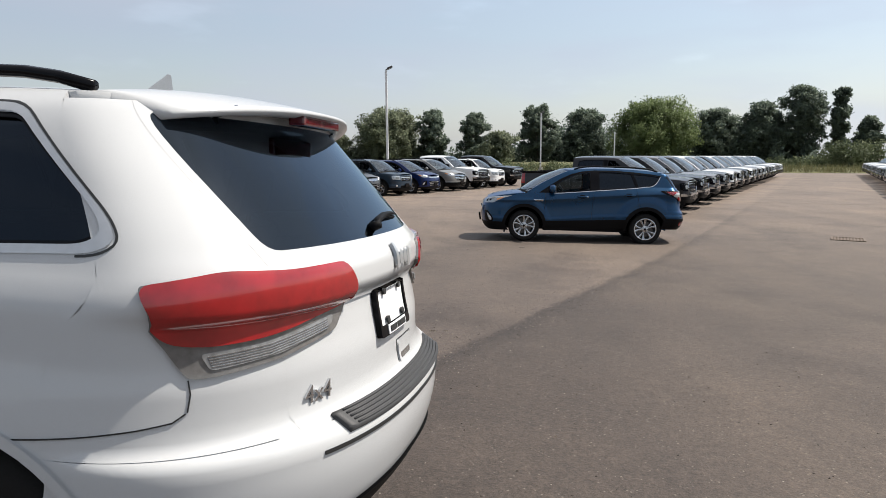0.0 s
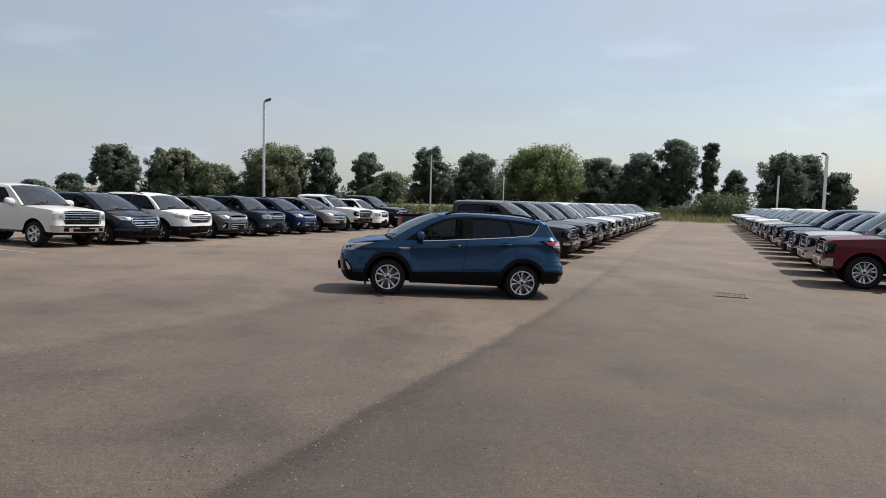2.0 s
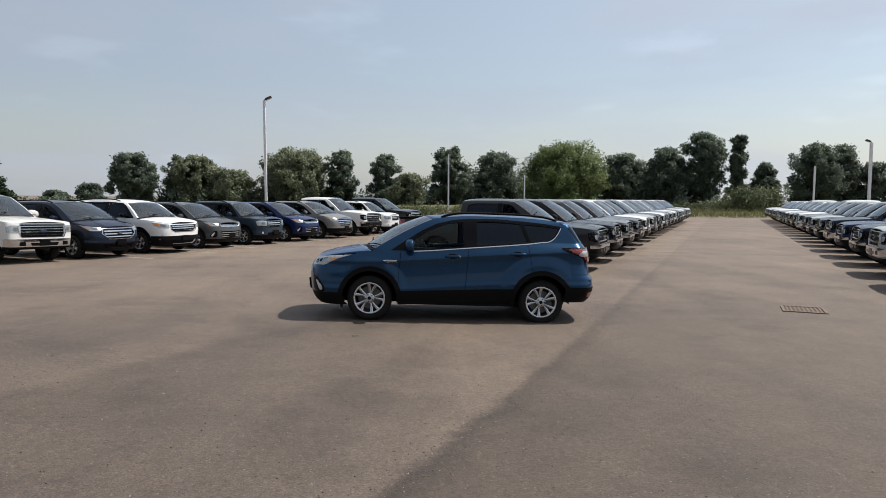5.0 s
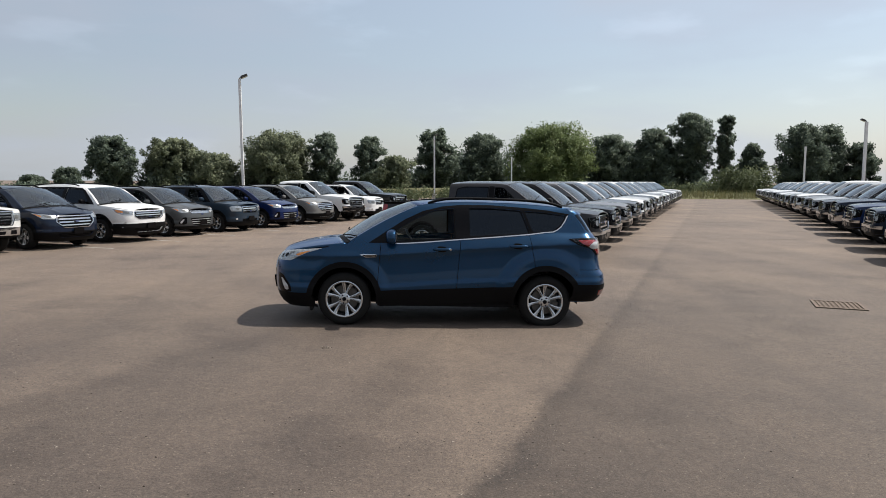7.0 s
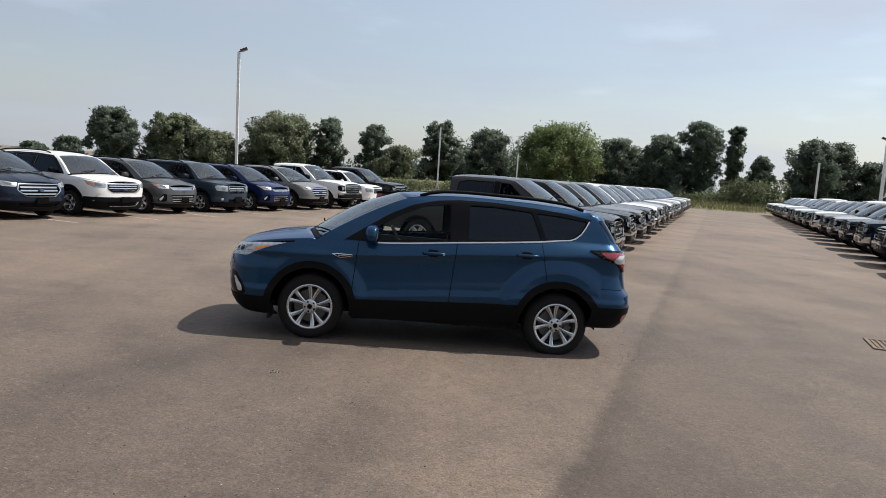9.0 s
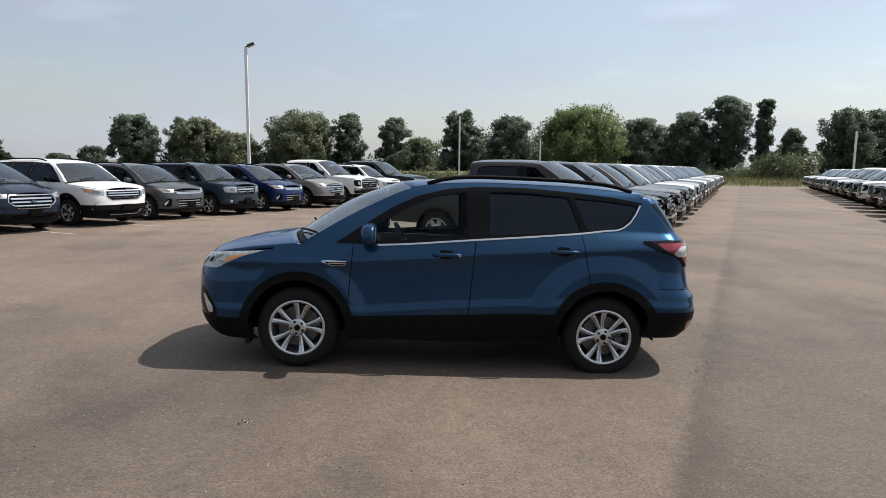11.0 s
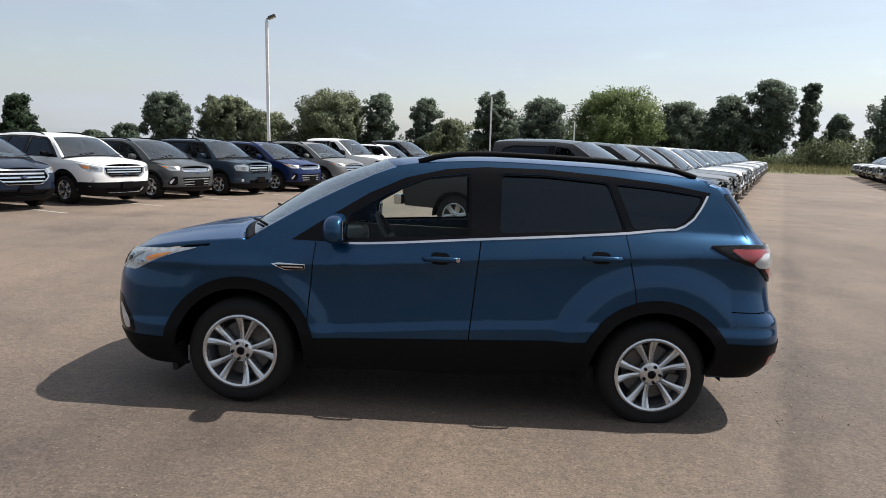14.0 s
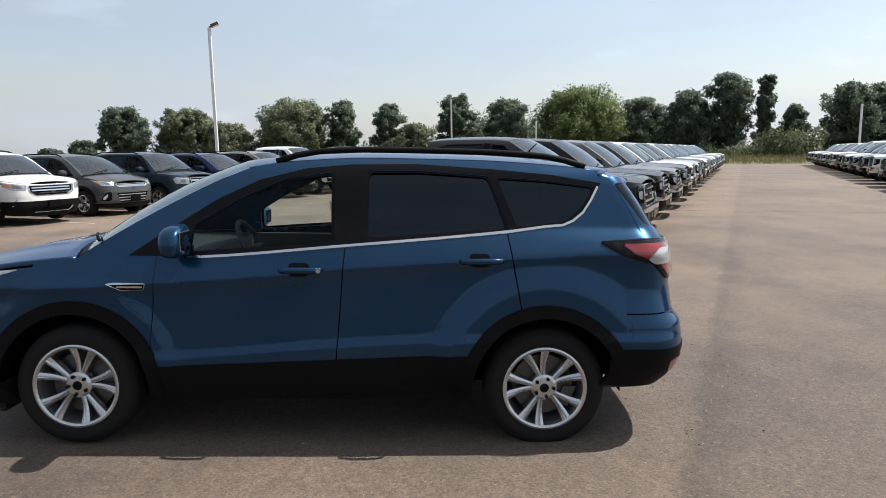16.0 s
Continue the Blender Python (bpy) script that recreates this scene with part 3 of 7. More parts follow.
class CreasedForm(Form):
    """A skin with a rising shoulder line, hollow doors and a ledge over the sill."""
    shoulder = staticmethod(curve((-2.3, 0.90), (-0.96, 0.945), (-0.18, 1.0), (0.14, 1.037), (1.2, 1.113), (1.71, 1.142), (2.3, 1.15)))
    ledge = staticmethod(curve((-2.3, 0.51), (-0.92, 0.522), (0.15, 0.598), (0.95, 0.640), (2.3, 0.66)))
    hollow = staticmethod(curve((0.0, 0.0), (0.03, -0.001), (0.10, -0.013), (0.30, -0.018), (0.62, -0.016), (0.9, -0.010), (1.0, -0.008)))
    step = staticmethod(curve((-0.12, 0.000), (-0.02, 0.008), (0.0, 0.007), (0.03, -0.008)))

    def width(self, x, z):
        return (self.raw(x, z - 0.016) + 2 * self.raw(x, z) + self.raw(x, z + 0.016)) / 4

    def raw(self, x, z):
        x = max(-1.72, min(1.80, x))
        zc, zl = self.shoulder(x), self.ledge(x)
        if z > 1.28:
            y = self.w(z)
        elif z > zc:
            u = (z - zc) / (1.28 - zc)
            y = 0.928 + (self.w(1.28) - 0.928) * (0.72 * u + 0.28 * u * u)
        elif z > zl + 0.03:
            y = 0.928 + self.hollow((zc - z) / (zc - zl - 0.03))
        elif z > zl - 0.12:
            y = 0.928 + self.step(z - zl)
        else:
            y = 0.928 - 0.25 * (zl - 0.12 - z)
        for ax, hub, r0, wd, amp in self.flares:
            if z > hub - 0.1:
                r = math.hypot(x - ax, (z - hub) * 0.96)
                if r < r0 + wd:
                    u = max(0.0, min(1.0, (r0 + wd - r) / wd))
                    y += amp * u * u * (3 - 2 * u) * max(0.0, min(1.0, (z - hub + 0.1) / 0.25))
        return y

    def creases(self):
        xs = span(-1.72, 1.80, 0.03)
        lines = [[(x, self.shoulder(x) + d) for x in xs] for d in (0.034, 0.016, 0.0, -0.016, -0.034)]
        lines += [[(x, self.ledge(x) + d) for x in xs] for d in (0.046, 0.03, 0.015, 0.0, -0.018, -0.036)]
        for ax, hub, r0, wd, amp in self.flares:
            for r in (r0 - 0.01, r0 + 0.02, r0 + wd * 0.5, r0 + wd):
                lines.append([(ax + r * math.cos(a), hub + r * math.sin(a) / 0.96) for a in span(0.15, math.pi - 0.15, 0.04)])
        return lines


def span(a, b, step):
    k = max(1, int(abs(b - a) / step + 0.5))
    return [a + (b - a) * i / k for i in range(k + 1)]


def wheel_meshes(R, width, rim, spokes=5, double=True, name="wheel"):
    """The meshes of one wheel, its outer face at y = 0 and turned to -y."""
    w = width
    tyre = lathe([(rim - 0.012, 0.018), (rim, 0.006), (rim + 0.012, 0.0), (rim + (R - rim) * 0.5, -0.012), (R - 0.035, 0.0), (R - 0.012, 0.018), (R - 0.003, 0.04), (R, 0.07),
                  (R, w - 0.07), (R - 0.003, w - 0.04), (R - 0.03, w), (rim + 0.01, w - 0.005), (rim - 0.012, w - 0.03), (rim - 0.012, 0.018)], 48)
    tv, tf = list(tyre[0]), list(tyre[1])
    m_tyre = mesh_from("tyre", tv, tf)
    barrel = lathe([(rim - 0.012, 0.02), (rim - 0.004, 0.004), (rim - 0.008, -0.004), (rim - 0.02, 0.0), (rim - 0.028, 0.02), (rim - 0.035, 0.09), (rim - 0.05, w - 0.05), (0.06, w - 0.04)], 48)
    m_barrel = mesh_from("wheel", *barrel)
    # brake disc and caliper
    dv, df = lathe([(0.05, 0.10), (rim * 0.72, 0.10), (rim * 0.72, 0.125), (0.05, 0.125)], 36)
    dv, df = list(dv), list(df)
    k = len(dv)
    for a in (0.25, 0.95):
        for r in (rim * 0.5, rim * 0.8):
            for yy in (0.075, 0.14):
                dv.append((r * math.cos(a), yy, r * math.sin(a)))
    df += [(k, k + 2, k + 6, k + 4), (k + 1, k + 5, k + 7, k + 3), (k, k + 1, k + 3, k + 2), (k + 4, k + 6, k + 7, k + 5), (k, k + 4, k + 5, k + 1), (k + 2, k + 3, k + 7, k + 6)]
    m_disc = mesh_from("brake_disc", dv, df, smooth=False)
    # spokes
    sv, sf = [], []
    n = spokes * (2 if double else 1)
    hub = 0.062 * rim / 0.22
    for i in range(spokes):
        base = 2 * math.pi * i / spokes + math.pi / 2
        arms = ((-1, 1) if double else (0,))
        for s in arms:
            a_in = base + s * 0.15
            a_out = base + s * (0.265 * 5 / spokes)
            hw0, hw1 = (0.0125, 0.024) if double else (0.042, 0.048)
            hw0 *= rim / 0.22
            hw1 *= rim / 0.22
            k = len(sv)
            steps = 5
            for j in range(steps + 1):
                t = j / steps
                r = hub * 0.75 + (rim - 0.018 - hub * 0.75) * t
                a = a_in + (a_out - a_in) * t ** 1.2
                hw = hw0 + (hw1 - hw0) * t ** 2
                face = 0.026 - 0.028 * t + 0.012 * math.sin(math.pi * t)
                c, d = Vector((math.cos(a), 0, math.sin(a))), Vector((-math.sin(a), 0, math.cos(a)))
                for off, dep in ((-hw, 0.05), (-hw * 0.96, 0.008), (-hw * 0.30, 0.0), (0, 0.007), (hw * 0.30, 0.0), (hw * 0.96, 0.008), (hw, 0.05)):
                    p = c * r + d * off
                    sv.append((p.x, face + dep, p.z))
            m = 7
            for j in range(steps):
                sf += [(k + j * m + q, k + j * m + q + 1, k + (j + 1) * m + q + 1, k + (j + 1) * m + q) for q in range(m - 1)]
    k = len(sv)
    lv, lf = lathe([(rim - 0.030, 0.03), (rim - 0.026, 0.002), (rim - 0.014, -0.006), (rim - 0.003, -0.003), (rim, 0.008)], 48)
    sv += lv
    sf += [tuple(i + k for i in f) for f in lf]
    k = len(sv)
    hv, hf = lathe([(hub * 1.12, 0.07), (hub * 1.08, 0.030), (hub * 0.85, 0.018), (hub * 0.39, 0.014), (hub * 0.39, 0.02)], 30)
    sv += hv
    sf += [tuple(i + k for i in f) for f in hf]
    m_spokes = mesh_from("rim", sv, sf, smooth=False)
    cv, cf = lathe([(hub * 0.38, 0.02), (hub * 0.36, 0.008), (hub * 0.26, 0.004), (0.0001, 0.003)], 24)
    for i in range(5):
        a = 2 * math.pi * (i + 0.5) / 5 + math.pi / 2
        k = len(cv)
        lv, lf = lathe([(0.0115, 0.03), (0.0105, 0.004), (0.007, 0.0), (0.0001, 0.0)], 6)
        cv += [(x + hub * 0.78 * math.cos(a), y + 0.002, z + hub * 0.78 * math.sin(a)) for x, y, z in lv]
        cf += [tuple(q + k for q in f) for f in lf]
    m_cap = mesh_from("hub_cap", cv, cf, smooth=False)
    for me, mt in ((m_tyre, M_RUBBER), (m_barrel, M_DARKALLOY), (m_disc, M_STEEL), (m_spokes, M_ALLOY), (m_cap, M_GLOSSBLACK)):
        me.materials.append(mt)
    return m_tyre, m_barrel, m_disc, m_spokes, m_cap


def add_wheel(root, meshes, x, y, z, side, spin=0.0):
    tyre, barrel, disc, spokes, cap = meshes
    wh = new("wheel", barrel)
    wh.parent = root
    wh.matrix_local = pose(x, y, z, 0, 0, 0 if side < 0 else 180) @ pose(0, 0, 0, 0, spin, 0)
    for nm, me in (("tyre", tyre), ("brake_disc", disc), ("rim", spokes), ("hub_cap", cap)):
        o = new(nm, me)
        o.parent = wh
    return wh


def add_mesh(name, vf, mat, root, smooth=True, label="", color=None):
    return part(name, mesh_from(name, vf[0], vf[1], smooth), mat, root, label, color)


def mirror_pod(x, y, z, sg, s=1.0):
    """A door mirror housing: a rounded shell on a short arm."""
    bm = bmesh.new()
    bmesh.ops.create_uvsphere(bm, u_segments=20, v_segments=12, radius=1.0)
    for v in bm.verts:
        c = v.co
        sx = 0.075 if c.x < 0 else 0.045
        q = lambda t: math.copysign(abs(t) ** 0.72, t)
        v.co = Vector((x + q(c.x) * sx * s, y + sg * (0.11 + q(c.y) * 0.11) * s, z + (q(c.z) * 0.075 + 0.02 * c.y * sg) * s))
    for f in bm.faces:
        f.smooth = True
    box(bm, x - 0.03, x + 0.03, y - 0.06, y + 0.05, z - 0.075 * s, z - 0.035 * s)
    return bm


def seat(bm, x, y, w=0.52):
    box(bm, x - 0.25, x + 0.25, y - w / 2, y + w / 2, 0.55, 0.72, bevel=0.05)
    m = pose(x + 0.27, y, 0.70, 0, 14, 0)
    box(bm, -0.06, 0.07, -w / 2, w / 2, 0.0, 0.58, m, 0.05)
    box(bm, -0.045, 0.05, -0.13, 0.13, 0.62, 0.82, m, 0.04)
    for d in (-0.05, 0.05):
        box(bm, -0.008, 0.008, d - 0.008, d + 0.008, 0.56, 0.64, m)


def vehicle(name, label, category, S, color, group=""):
    """A car or pickup from its table S. Returns the Empty at its base."""
    F = S["form"]
    root = thing(name, label, category, group)
    xa, xb = S["axles"]
    R, ra, hub = S["R"], S["arch"], S["R"]
    sill, belt, hedge, hood, redge, roof, gx = (S[k] for k in ("sill", "belt", "hedge", "hood", "redge", "roof", "gx"))
    st = S.get("step", 0.08)
    gap = 0.004
    cx = S.get("cab_end")
    paint = S.get("paint", M_PAINT)
    bends = S.get("creases", ())
    P = lambda nm, me, mt=paint, lb="", col=None: part(nm, me, mt, root, lb, (col or color) if mt is paint else None)

    def low(x):
        z = sill(x)
        for ax in (xa, xb):
            if abs(x - ax) < ra:
                z = max(z, hub * 1.0 + S.get("arch_drop", 0.0) + math.sqrt(ra * ra - (x - ax) ** 2))
        return z

    def lower(nm, b0, t0, b1, t1, top, front=False, rear=False):
        pts = [(x, low(x)) for x in span(b0, b1, 0.03)]
        if rear:
            t1 = F.xr(top(t1)) - F.Lr(top(t1))
            t1 = F.xr(top(t1)) - F.Lr(top(t1))
            b1 = F.xr(low(b1)) - F.Lr(low(b1))
            zz = span(low(b1), top(t1), 0.05)
            pts += [(F.xr(z) - F.Lr(z), z) for z in zz[1:]]
            t1 = pts[-1][0]
        else:
            pts.append((t1, top(t1)))
        pts += [(x, top(x)) for x in span(t1, t0, 0.08)[1:]]
        if front:
            zz = span(top(t0), low(b0), 0.05)
            pts += [(F.xf(z) + F.Lf, z) for z in zz[1:-1]]
        return pts

    for sg in (-1, 1):
        sd = lambda x, z, sg=sg: (x, sg * F.side(x, z), z)
        d = S["seams"]
        # front wing, doors, rear wing
        xf0 = F.xf(0.62) + F.Lf
        P("fender", panel("fender", lower("f", xf0, F.xf(hedge(xf0)) + F.Lf, d[0][0] - gap, d[0][1] - gap, hedge, front=True), sd, (), st, creases=bends))
        for i in range(len(d) - 1):
            (b0, t0), (b1, t1) = d[i], d[i + 1]
            dr = P("door", panel("door", lower("d", b0 + gap, t0 + gap, b1 - gap, t1 - gap, belt), sd, (), st, creases=bends))
            hx, hz = S["handles"][i]
            grip = [Vector(sd(hx + u, hz + v)) + Vector((0, sg * d_, 0)) for u, v, d_ in ((-0.122, -0.004, -0.006), (-0.108, -0.003, 0.022), (-0.05, 0, 0.034), (0.05, 0.002, 0.036), (0.108, 0.003, 0.026), (0.122, 0.003, -0.006))]
            add_mesh("door_handle", tube(grip, [0.010, 0.014, 0.016, 0.016, 0.014, 0.010], 10, squash=1.15), S.get("handle_mat", paint), dr, color=color)
            # flat black patch paints the shade of the body-coloured scoop behind the grip
            cup = panel("handle_recess", rounded([(hx - 0.07, hz - 0.035), (hx + 0.05, hz - 0.035), (hx + 0.05, hz + 0.036), (hx - 0.07, hz + 0.040)], 0.032), sd, (), 0.04, 0.001, 0.006)
            part("handle_recess", cup, M_GLOSSBLACK, dr)
        b1, t1 = d[-1]
        if cx is None:
            P("quarter_panel", panel("quarter_panel", lower("q", b1 + gap, t1 + gap, F.xr(0.6) - F.Lr(0.6), 1.0, belt, rear=True), sd, (), st, creases=bends))
            xr_end = lambda z: F.xr(z) - F.Lr(z)
        else:
            pts = lower("q", b1 + gap, t1 + gap, cx, cx, belt)
            P("cab_corner", panel("cab_corner", pts, sd, (), st))
            bt = S["bed_top"]
            pts = lower("q", cx + 0.025, cx + 0.025, F.xr(0.6) - F.Lr(0.6), 2.0, lambda x: bt, rear=True)
            P("bed_side", panel("bed_side", pts, sd, (), st, 0.05))
            xr_end = lambda z: cx
        # greenhouse side with its window openings
        zt = S["ztop"]
        zb_a = belt(gx(belt(-1.0)))
        pts = []
        xe = xr_end(belt(1.5)) if cx is None else cx
        pts += [(x, belt(x)) for x in span(gx(zb_a), xe, 0.1)]
        ze = redge(xr_end(zt)) if cx is None else redge(cx)
        pts += [(xr_end(z), z) for z in span(belt(xe), ze, 0.06)[1:]]
        pts += [(x, redge(x)) for x in span(xr_end(ze), gx(zt), 0.1)[1:]]
        pts += [(gx(z), z) for z in span(redge(gx(zt)), zb_a, 0.06)[1:-1]]
        wins = [rounded(w, 0.035) for w, _ in S["windows"]]
        P("window_frame", panel("window_frame", pts, sd, wins, st * 0.8, 0.03))
        for (w, tint), wr in zip(S["windows"], wins):
            g = P("side_window", panel("side_window", wr, sd, (), 0.12, 0.004, -0.014), M_TINT if tint else M_GLASS, "dark tinted side window" if tint else "clear side window")
            tr = panel("window_seal", rounded([(p[0], p[1]) for p in w], 0.03), sd, [rounded([((p[0] - sum(q[0] for q in w) / len(w)) * 0.955 + sum(q[0] for q in w) / len(w), (p[1] - sum(q[1] for q in w) / len(w)) * 0.93 + sum(q[1] for q in w) / len(w)) for p in w], 0.03)], 0.08, 0.004, -0.006)
            part("window_seal", tr, M_GLOSSBLACK, g)
        if S.get("dlo"):
            P("window_surround", panel("window_surround", S["dlo"], sd, [w_ for w_ in wins], 0.06, 0.004, 0.003), M_GLOSSBLACK)
        elif S.get("pillar"):
            P("pillar_trim", panel("pillar_trim", S["pillar"], sd, (), 0.1, 0.004, 0.003), M_GLOSSBLACK)
        if S.get("clad", True):
            cw = S.get("clad_w", 0.075)
            for ax, nm in ((xa, "arch_trim"), (xb, "arch_trim")):
                r0 = ra - 0.012
                lo_z = sill(ax) - hub
                a0, a1 = (-0.12, 0.10) if ax == xa else (0.10, -0.12)
                arc = [(ax + math.cos(a) * (r0 + cw), hub + math.sin(a) * (r0 + cw)) for a in span(a0, math.pi - a1, 0.12)]
                arc2 = [(ax + math.cos(a) * r0, hub + math.sin(a) * r0) for a in span(math.pi - a1, a0, 0.12)]
                P(nm, panel(nm, arc + arc2, sd, (), 0.06, 0.018, 0.012), S.get("clad_mat", M_PLASTIC))
            xs0, xs1 = xa + ra + 0.02, xb - ra - 0.02
            ct = S.get("clad_top", lambda x: sill(x) + 0.12)
            pts = [(x, ct(x)) for x in span(xs0, xs1, 0.15)] + [(x, sill(x) - S.get("clad_drop", 0.16)) for x in span(xs1, xs0, 0.15)]
            P("sill_trim", panel("sill_trim", pts, sd, (), 0.08, 0.08, 0.008), M_PLASTIC)
        # wheel housing
        for ax in (xa, xb):
            wv, wf = [], []
            yo, yi = sg * (F.w(0.7) - 0.03), sg * (F.w(0.7) - 0.36)
            angs = span(-0.05, math.pi + 0.05, 0.2)
            for a in angs:
                for yy in (yo, yi):
                    wv.append((ax + math.cos(a) * (ra + 0.01), yy, hub + math.sin(a) * (ra + 0.01)))
            wf = [(2 * i, 2 * i + 1, 2 * i + 3, 2 * i + 2) for i in range(len(angs) - 1)]
            k = len(wv)
            wv.append((ax, yi, hub))
            wf += [(2 * i + 1, 2 * i + 3, k) for i in range(len(angs) - 1)]
            add_mesh("wheel_housing", (wv, wf), M_LINER, root)
    # hood
    x0 = F.xf(hedge(F.xf(0.9) + 0.2)) + 0.012
    xw = gx(S["zcowl"])
    bow = S["bow"]

    def hood_pt(u, v):
        v = 2 * v - 1
        x1 = xw - bow * (1 - v * v) - 0.06
        x = x0 + (x1 - x0) * (u ** 1.6)
        ye = F.side(x, hedge(x)) - 0.004
        h = hood(x) - hedge(x)
        y = v * ye
        ridge = S.get("ridge", 0.012) * math.exp(-((abs(y) - 0.42) / 0.07) ** 2) * min(1, 3 * u) * min(1, 6 * (1 - u))
        return (x, y, hedge(x) + h * (1 - abs(v) ** 2.4) + ridge)

    P("hood", sheet("hood", hood_pt, 26, 40, 0.02))

    def roof_pt(u, v):
        v = 2 * v - 1
        xs = gx(S["ztop"]) - bow * 0.75 * (1 - v * v)
        xe = (cx if cx is not None else F.xr(S["zroof_end"]) - S.get("roof_tuck", 0.25) * abs(v) ** 2.5)
        x = xs + (xe - xs) * u
        zb = redge(x)
        ye = F.side(x, zb)
        return (x, v * ye, zb + (roof(x) - zb) * (1 - abs(v) ** 2.6))

    P("roof", sheet("roof", roof_pt, 24, 28, 0.03))

    def ws_pt(u, v):
        t = Vector(roof_pt(0, v))
        w = 2 * v - 1
        zc = S["zcowl"]
        b = Vector((xw - bow * (1 - w * w), w * F.side(xw, zc) * 0.985, zc + S.get("cowl_rise", 0.02) * (1 - w * w)))
        p = b.lerp(t, u)
        return p + Vector((-0.35, 0, 0.8)).normalized() * 0.05 * math.sin(math.pi * u) * (1 - 0.6 * w * w)

    P("windshield", sheet("windshield", lambda u, v: ws_pt(0.0 + u, 0.035 + 0.93 * v), 10, 20, 0.0), M_SCREEN, "raked clear windshield")
    for a, b in ((0.0, 0.036), (0.964, 1.0)):
        P("windshield_pillar", sheet("windshield_pillar", lambda u, v, a=a, b=b: ws_pt(u, a + (b - a) * v), 10, 2, 0.02))
    P("cowl", sheet("cowl", lambda u, v: Vector(hood_pt(1.0, v)).lerp(Vector(ws_pt(0.02, v)), u) - Vector((0, 0, 0.012)), 2, 20, 0.01), M_PLASTIC)
    for k in (-0.25, 0.3):
        p0, p1 = Vector(ws_pt(0.0, 0.5 + k)), Vector(ws_pt(0.10, 0.5 + k - 0.27))
        add_mesh("wiper", tube([p0 + Vector((-0.02, 0, 0.02)), p0.lerp(p1, 0.5) + Vector((-0.03, 0, 0.03)), p1 + Vector((-0.02, 0, 0.02))], 0.009, 6), M_PLASTIC, root)
    # front end
    Sf = F.Sf
    ftop = lambda s: hedge(F.front(s, 0.85)[0])
    zb = S["front_low"]

    def cut(z):
        """How far the wheel arch bites into the bumper's end at that height."""
        return max(0.0, F.xf(z) + F.Lf - (xa - math.sqrt(max(0.0, ra * ra - (z - hub) ** 2)))) if abs(z - hub) < ra else 0.0

    ends = span(zb(0), ftop(0), 0.03)
    pts = [(s, ftop(s)) for s in span(0, 2 * Sf, 0.08)] + [(2 * Sf - cut(z), z) for z in ends[-2:0:-1]]
    c0 = cut(zb(0))
    pts += [(s, zb(min(s, 2 * Sf - s) / Sf)) for s in span(2 * Sf - c0, c0, 0.08)] + [(cut(z), z) for z in ends[1:-1]]
    mid = lambda poly: [(Sf + a, b) for a, b in poly]
    both = lambda poly: poly + [(-a, b) for a, b in poly[::-1]]
    holes = [rounded(mid(both(g)), 0.03) for g in S["openings"]]
    P("front_bumper", panel("front_bumper", pts, F.front, holes, st * 0.8, 0.03), S.get("bumper_mat", paint), "")
    for g, hl in zip(S["openings"], holes):
        bk = P("grille", panel("grille", hl, F.front, (), 0.08, 0.0, -0.055, lip=False), M_PLASTIC)
        zs = [p[1] for p in g]
        n = S.get("slats", 4) if g is S["openings"][0] else S.get("low_slats", 2)
        for i in range(n):
            z = min(zs) + (max(zs) - min(zs)) * (i + 0.7) / (n + 0.4)
            half = max((p[0] for p in g), default=0.5) * S.get("slat_len", 0.9)
            ln = [(Sf - half, z), (Sf + half, z)]
            part("slat", strip("slat", ln, F.front, S.get("slat_w", 0.03) * 0.62, -0.02, 0.03, 0.08), S.get("slat_mat", M_CHROME) if g is S["openings"][0] else S.get("low_mat", M_PLASTIC), bk)
        if S.get("surround") and g is S["openings"][0]:
            big = [(Sf + (a - Sf) * 1.035, sum(zs) / len(zs) + (b - sum(zs) / len(zs)) * 1.08) for a, b in hl]
            part("grille_surround", panel("grille_surround", big, F.front, [hl], 0.06, 0.03, 0.012), M_CHROME, bk)
    if S.get("emblem"):
        ez, er = S["emblem"]
        el = [(Sf + er * 1.7 * math.cos(a), ez + er * 0.85 * math.sin(a)) for a in span(0, 2 * math.pi, 0.3)[:-1]]
        P("emblem", panel("emblem", el, F.front, (), 0.04, 0.02, 0.02), simple_blue)
    for sg in (-1, 1):
        fr = lambda a, z, sg=sg: F.front(Sf - a, z, sg)
        hl = S["headlight"]
        hs = P("headlight", panel("headlight", rounded(hl, 0.02), fr, (), 0.05, 0.03, 0.004), S.get("lamp_mat", M_LAMPBACK), "clear headlight with bright reflector")
        ca, cz = sum(p[0] for p in hl) / len(hl), sum(p[1] for p in hl) / len(hl)
        dk = [((p[0] - ca) * 0.34 + ca - 0.07, (p[1] - cz) * 0.5 + cz - 0.008) for p in hl]
        part("reflector", panel("reflector", rounded(dk, 0.02), fr, (), 0.05, 0.01, 0.007), M_LAMPBACK if S.get("lamp_mat") is M_GLOSSBLACK else M_GREYLENS, hs)
        for pa, pzz, pr in S.get("projectors", ()):
            ringp = [(pa + pr * math.cos(q), pzz + pr * math.sin(q)) for q in span(0, 2 * math.pi, 0.35)[:-1]]
            ring = part("lamp_ring", panel("lamp_ring", ringp, fr, (), 0.03, 0.008, 0.009), M_CHROME, hs)
            part("projector_lens", panel("projector_lens", [(pa + (u - pa) * 0.72, pzz + (v - pzz) * 0.72) for u, v in ringp], fr, (), 0.03, 0.004, 0.012), M_GLOSSBLACK, hs)
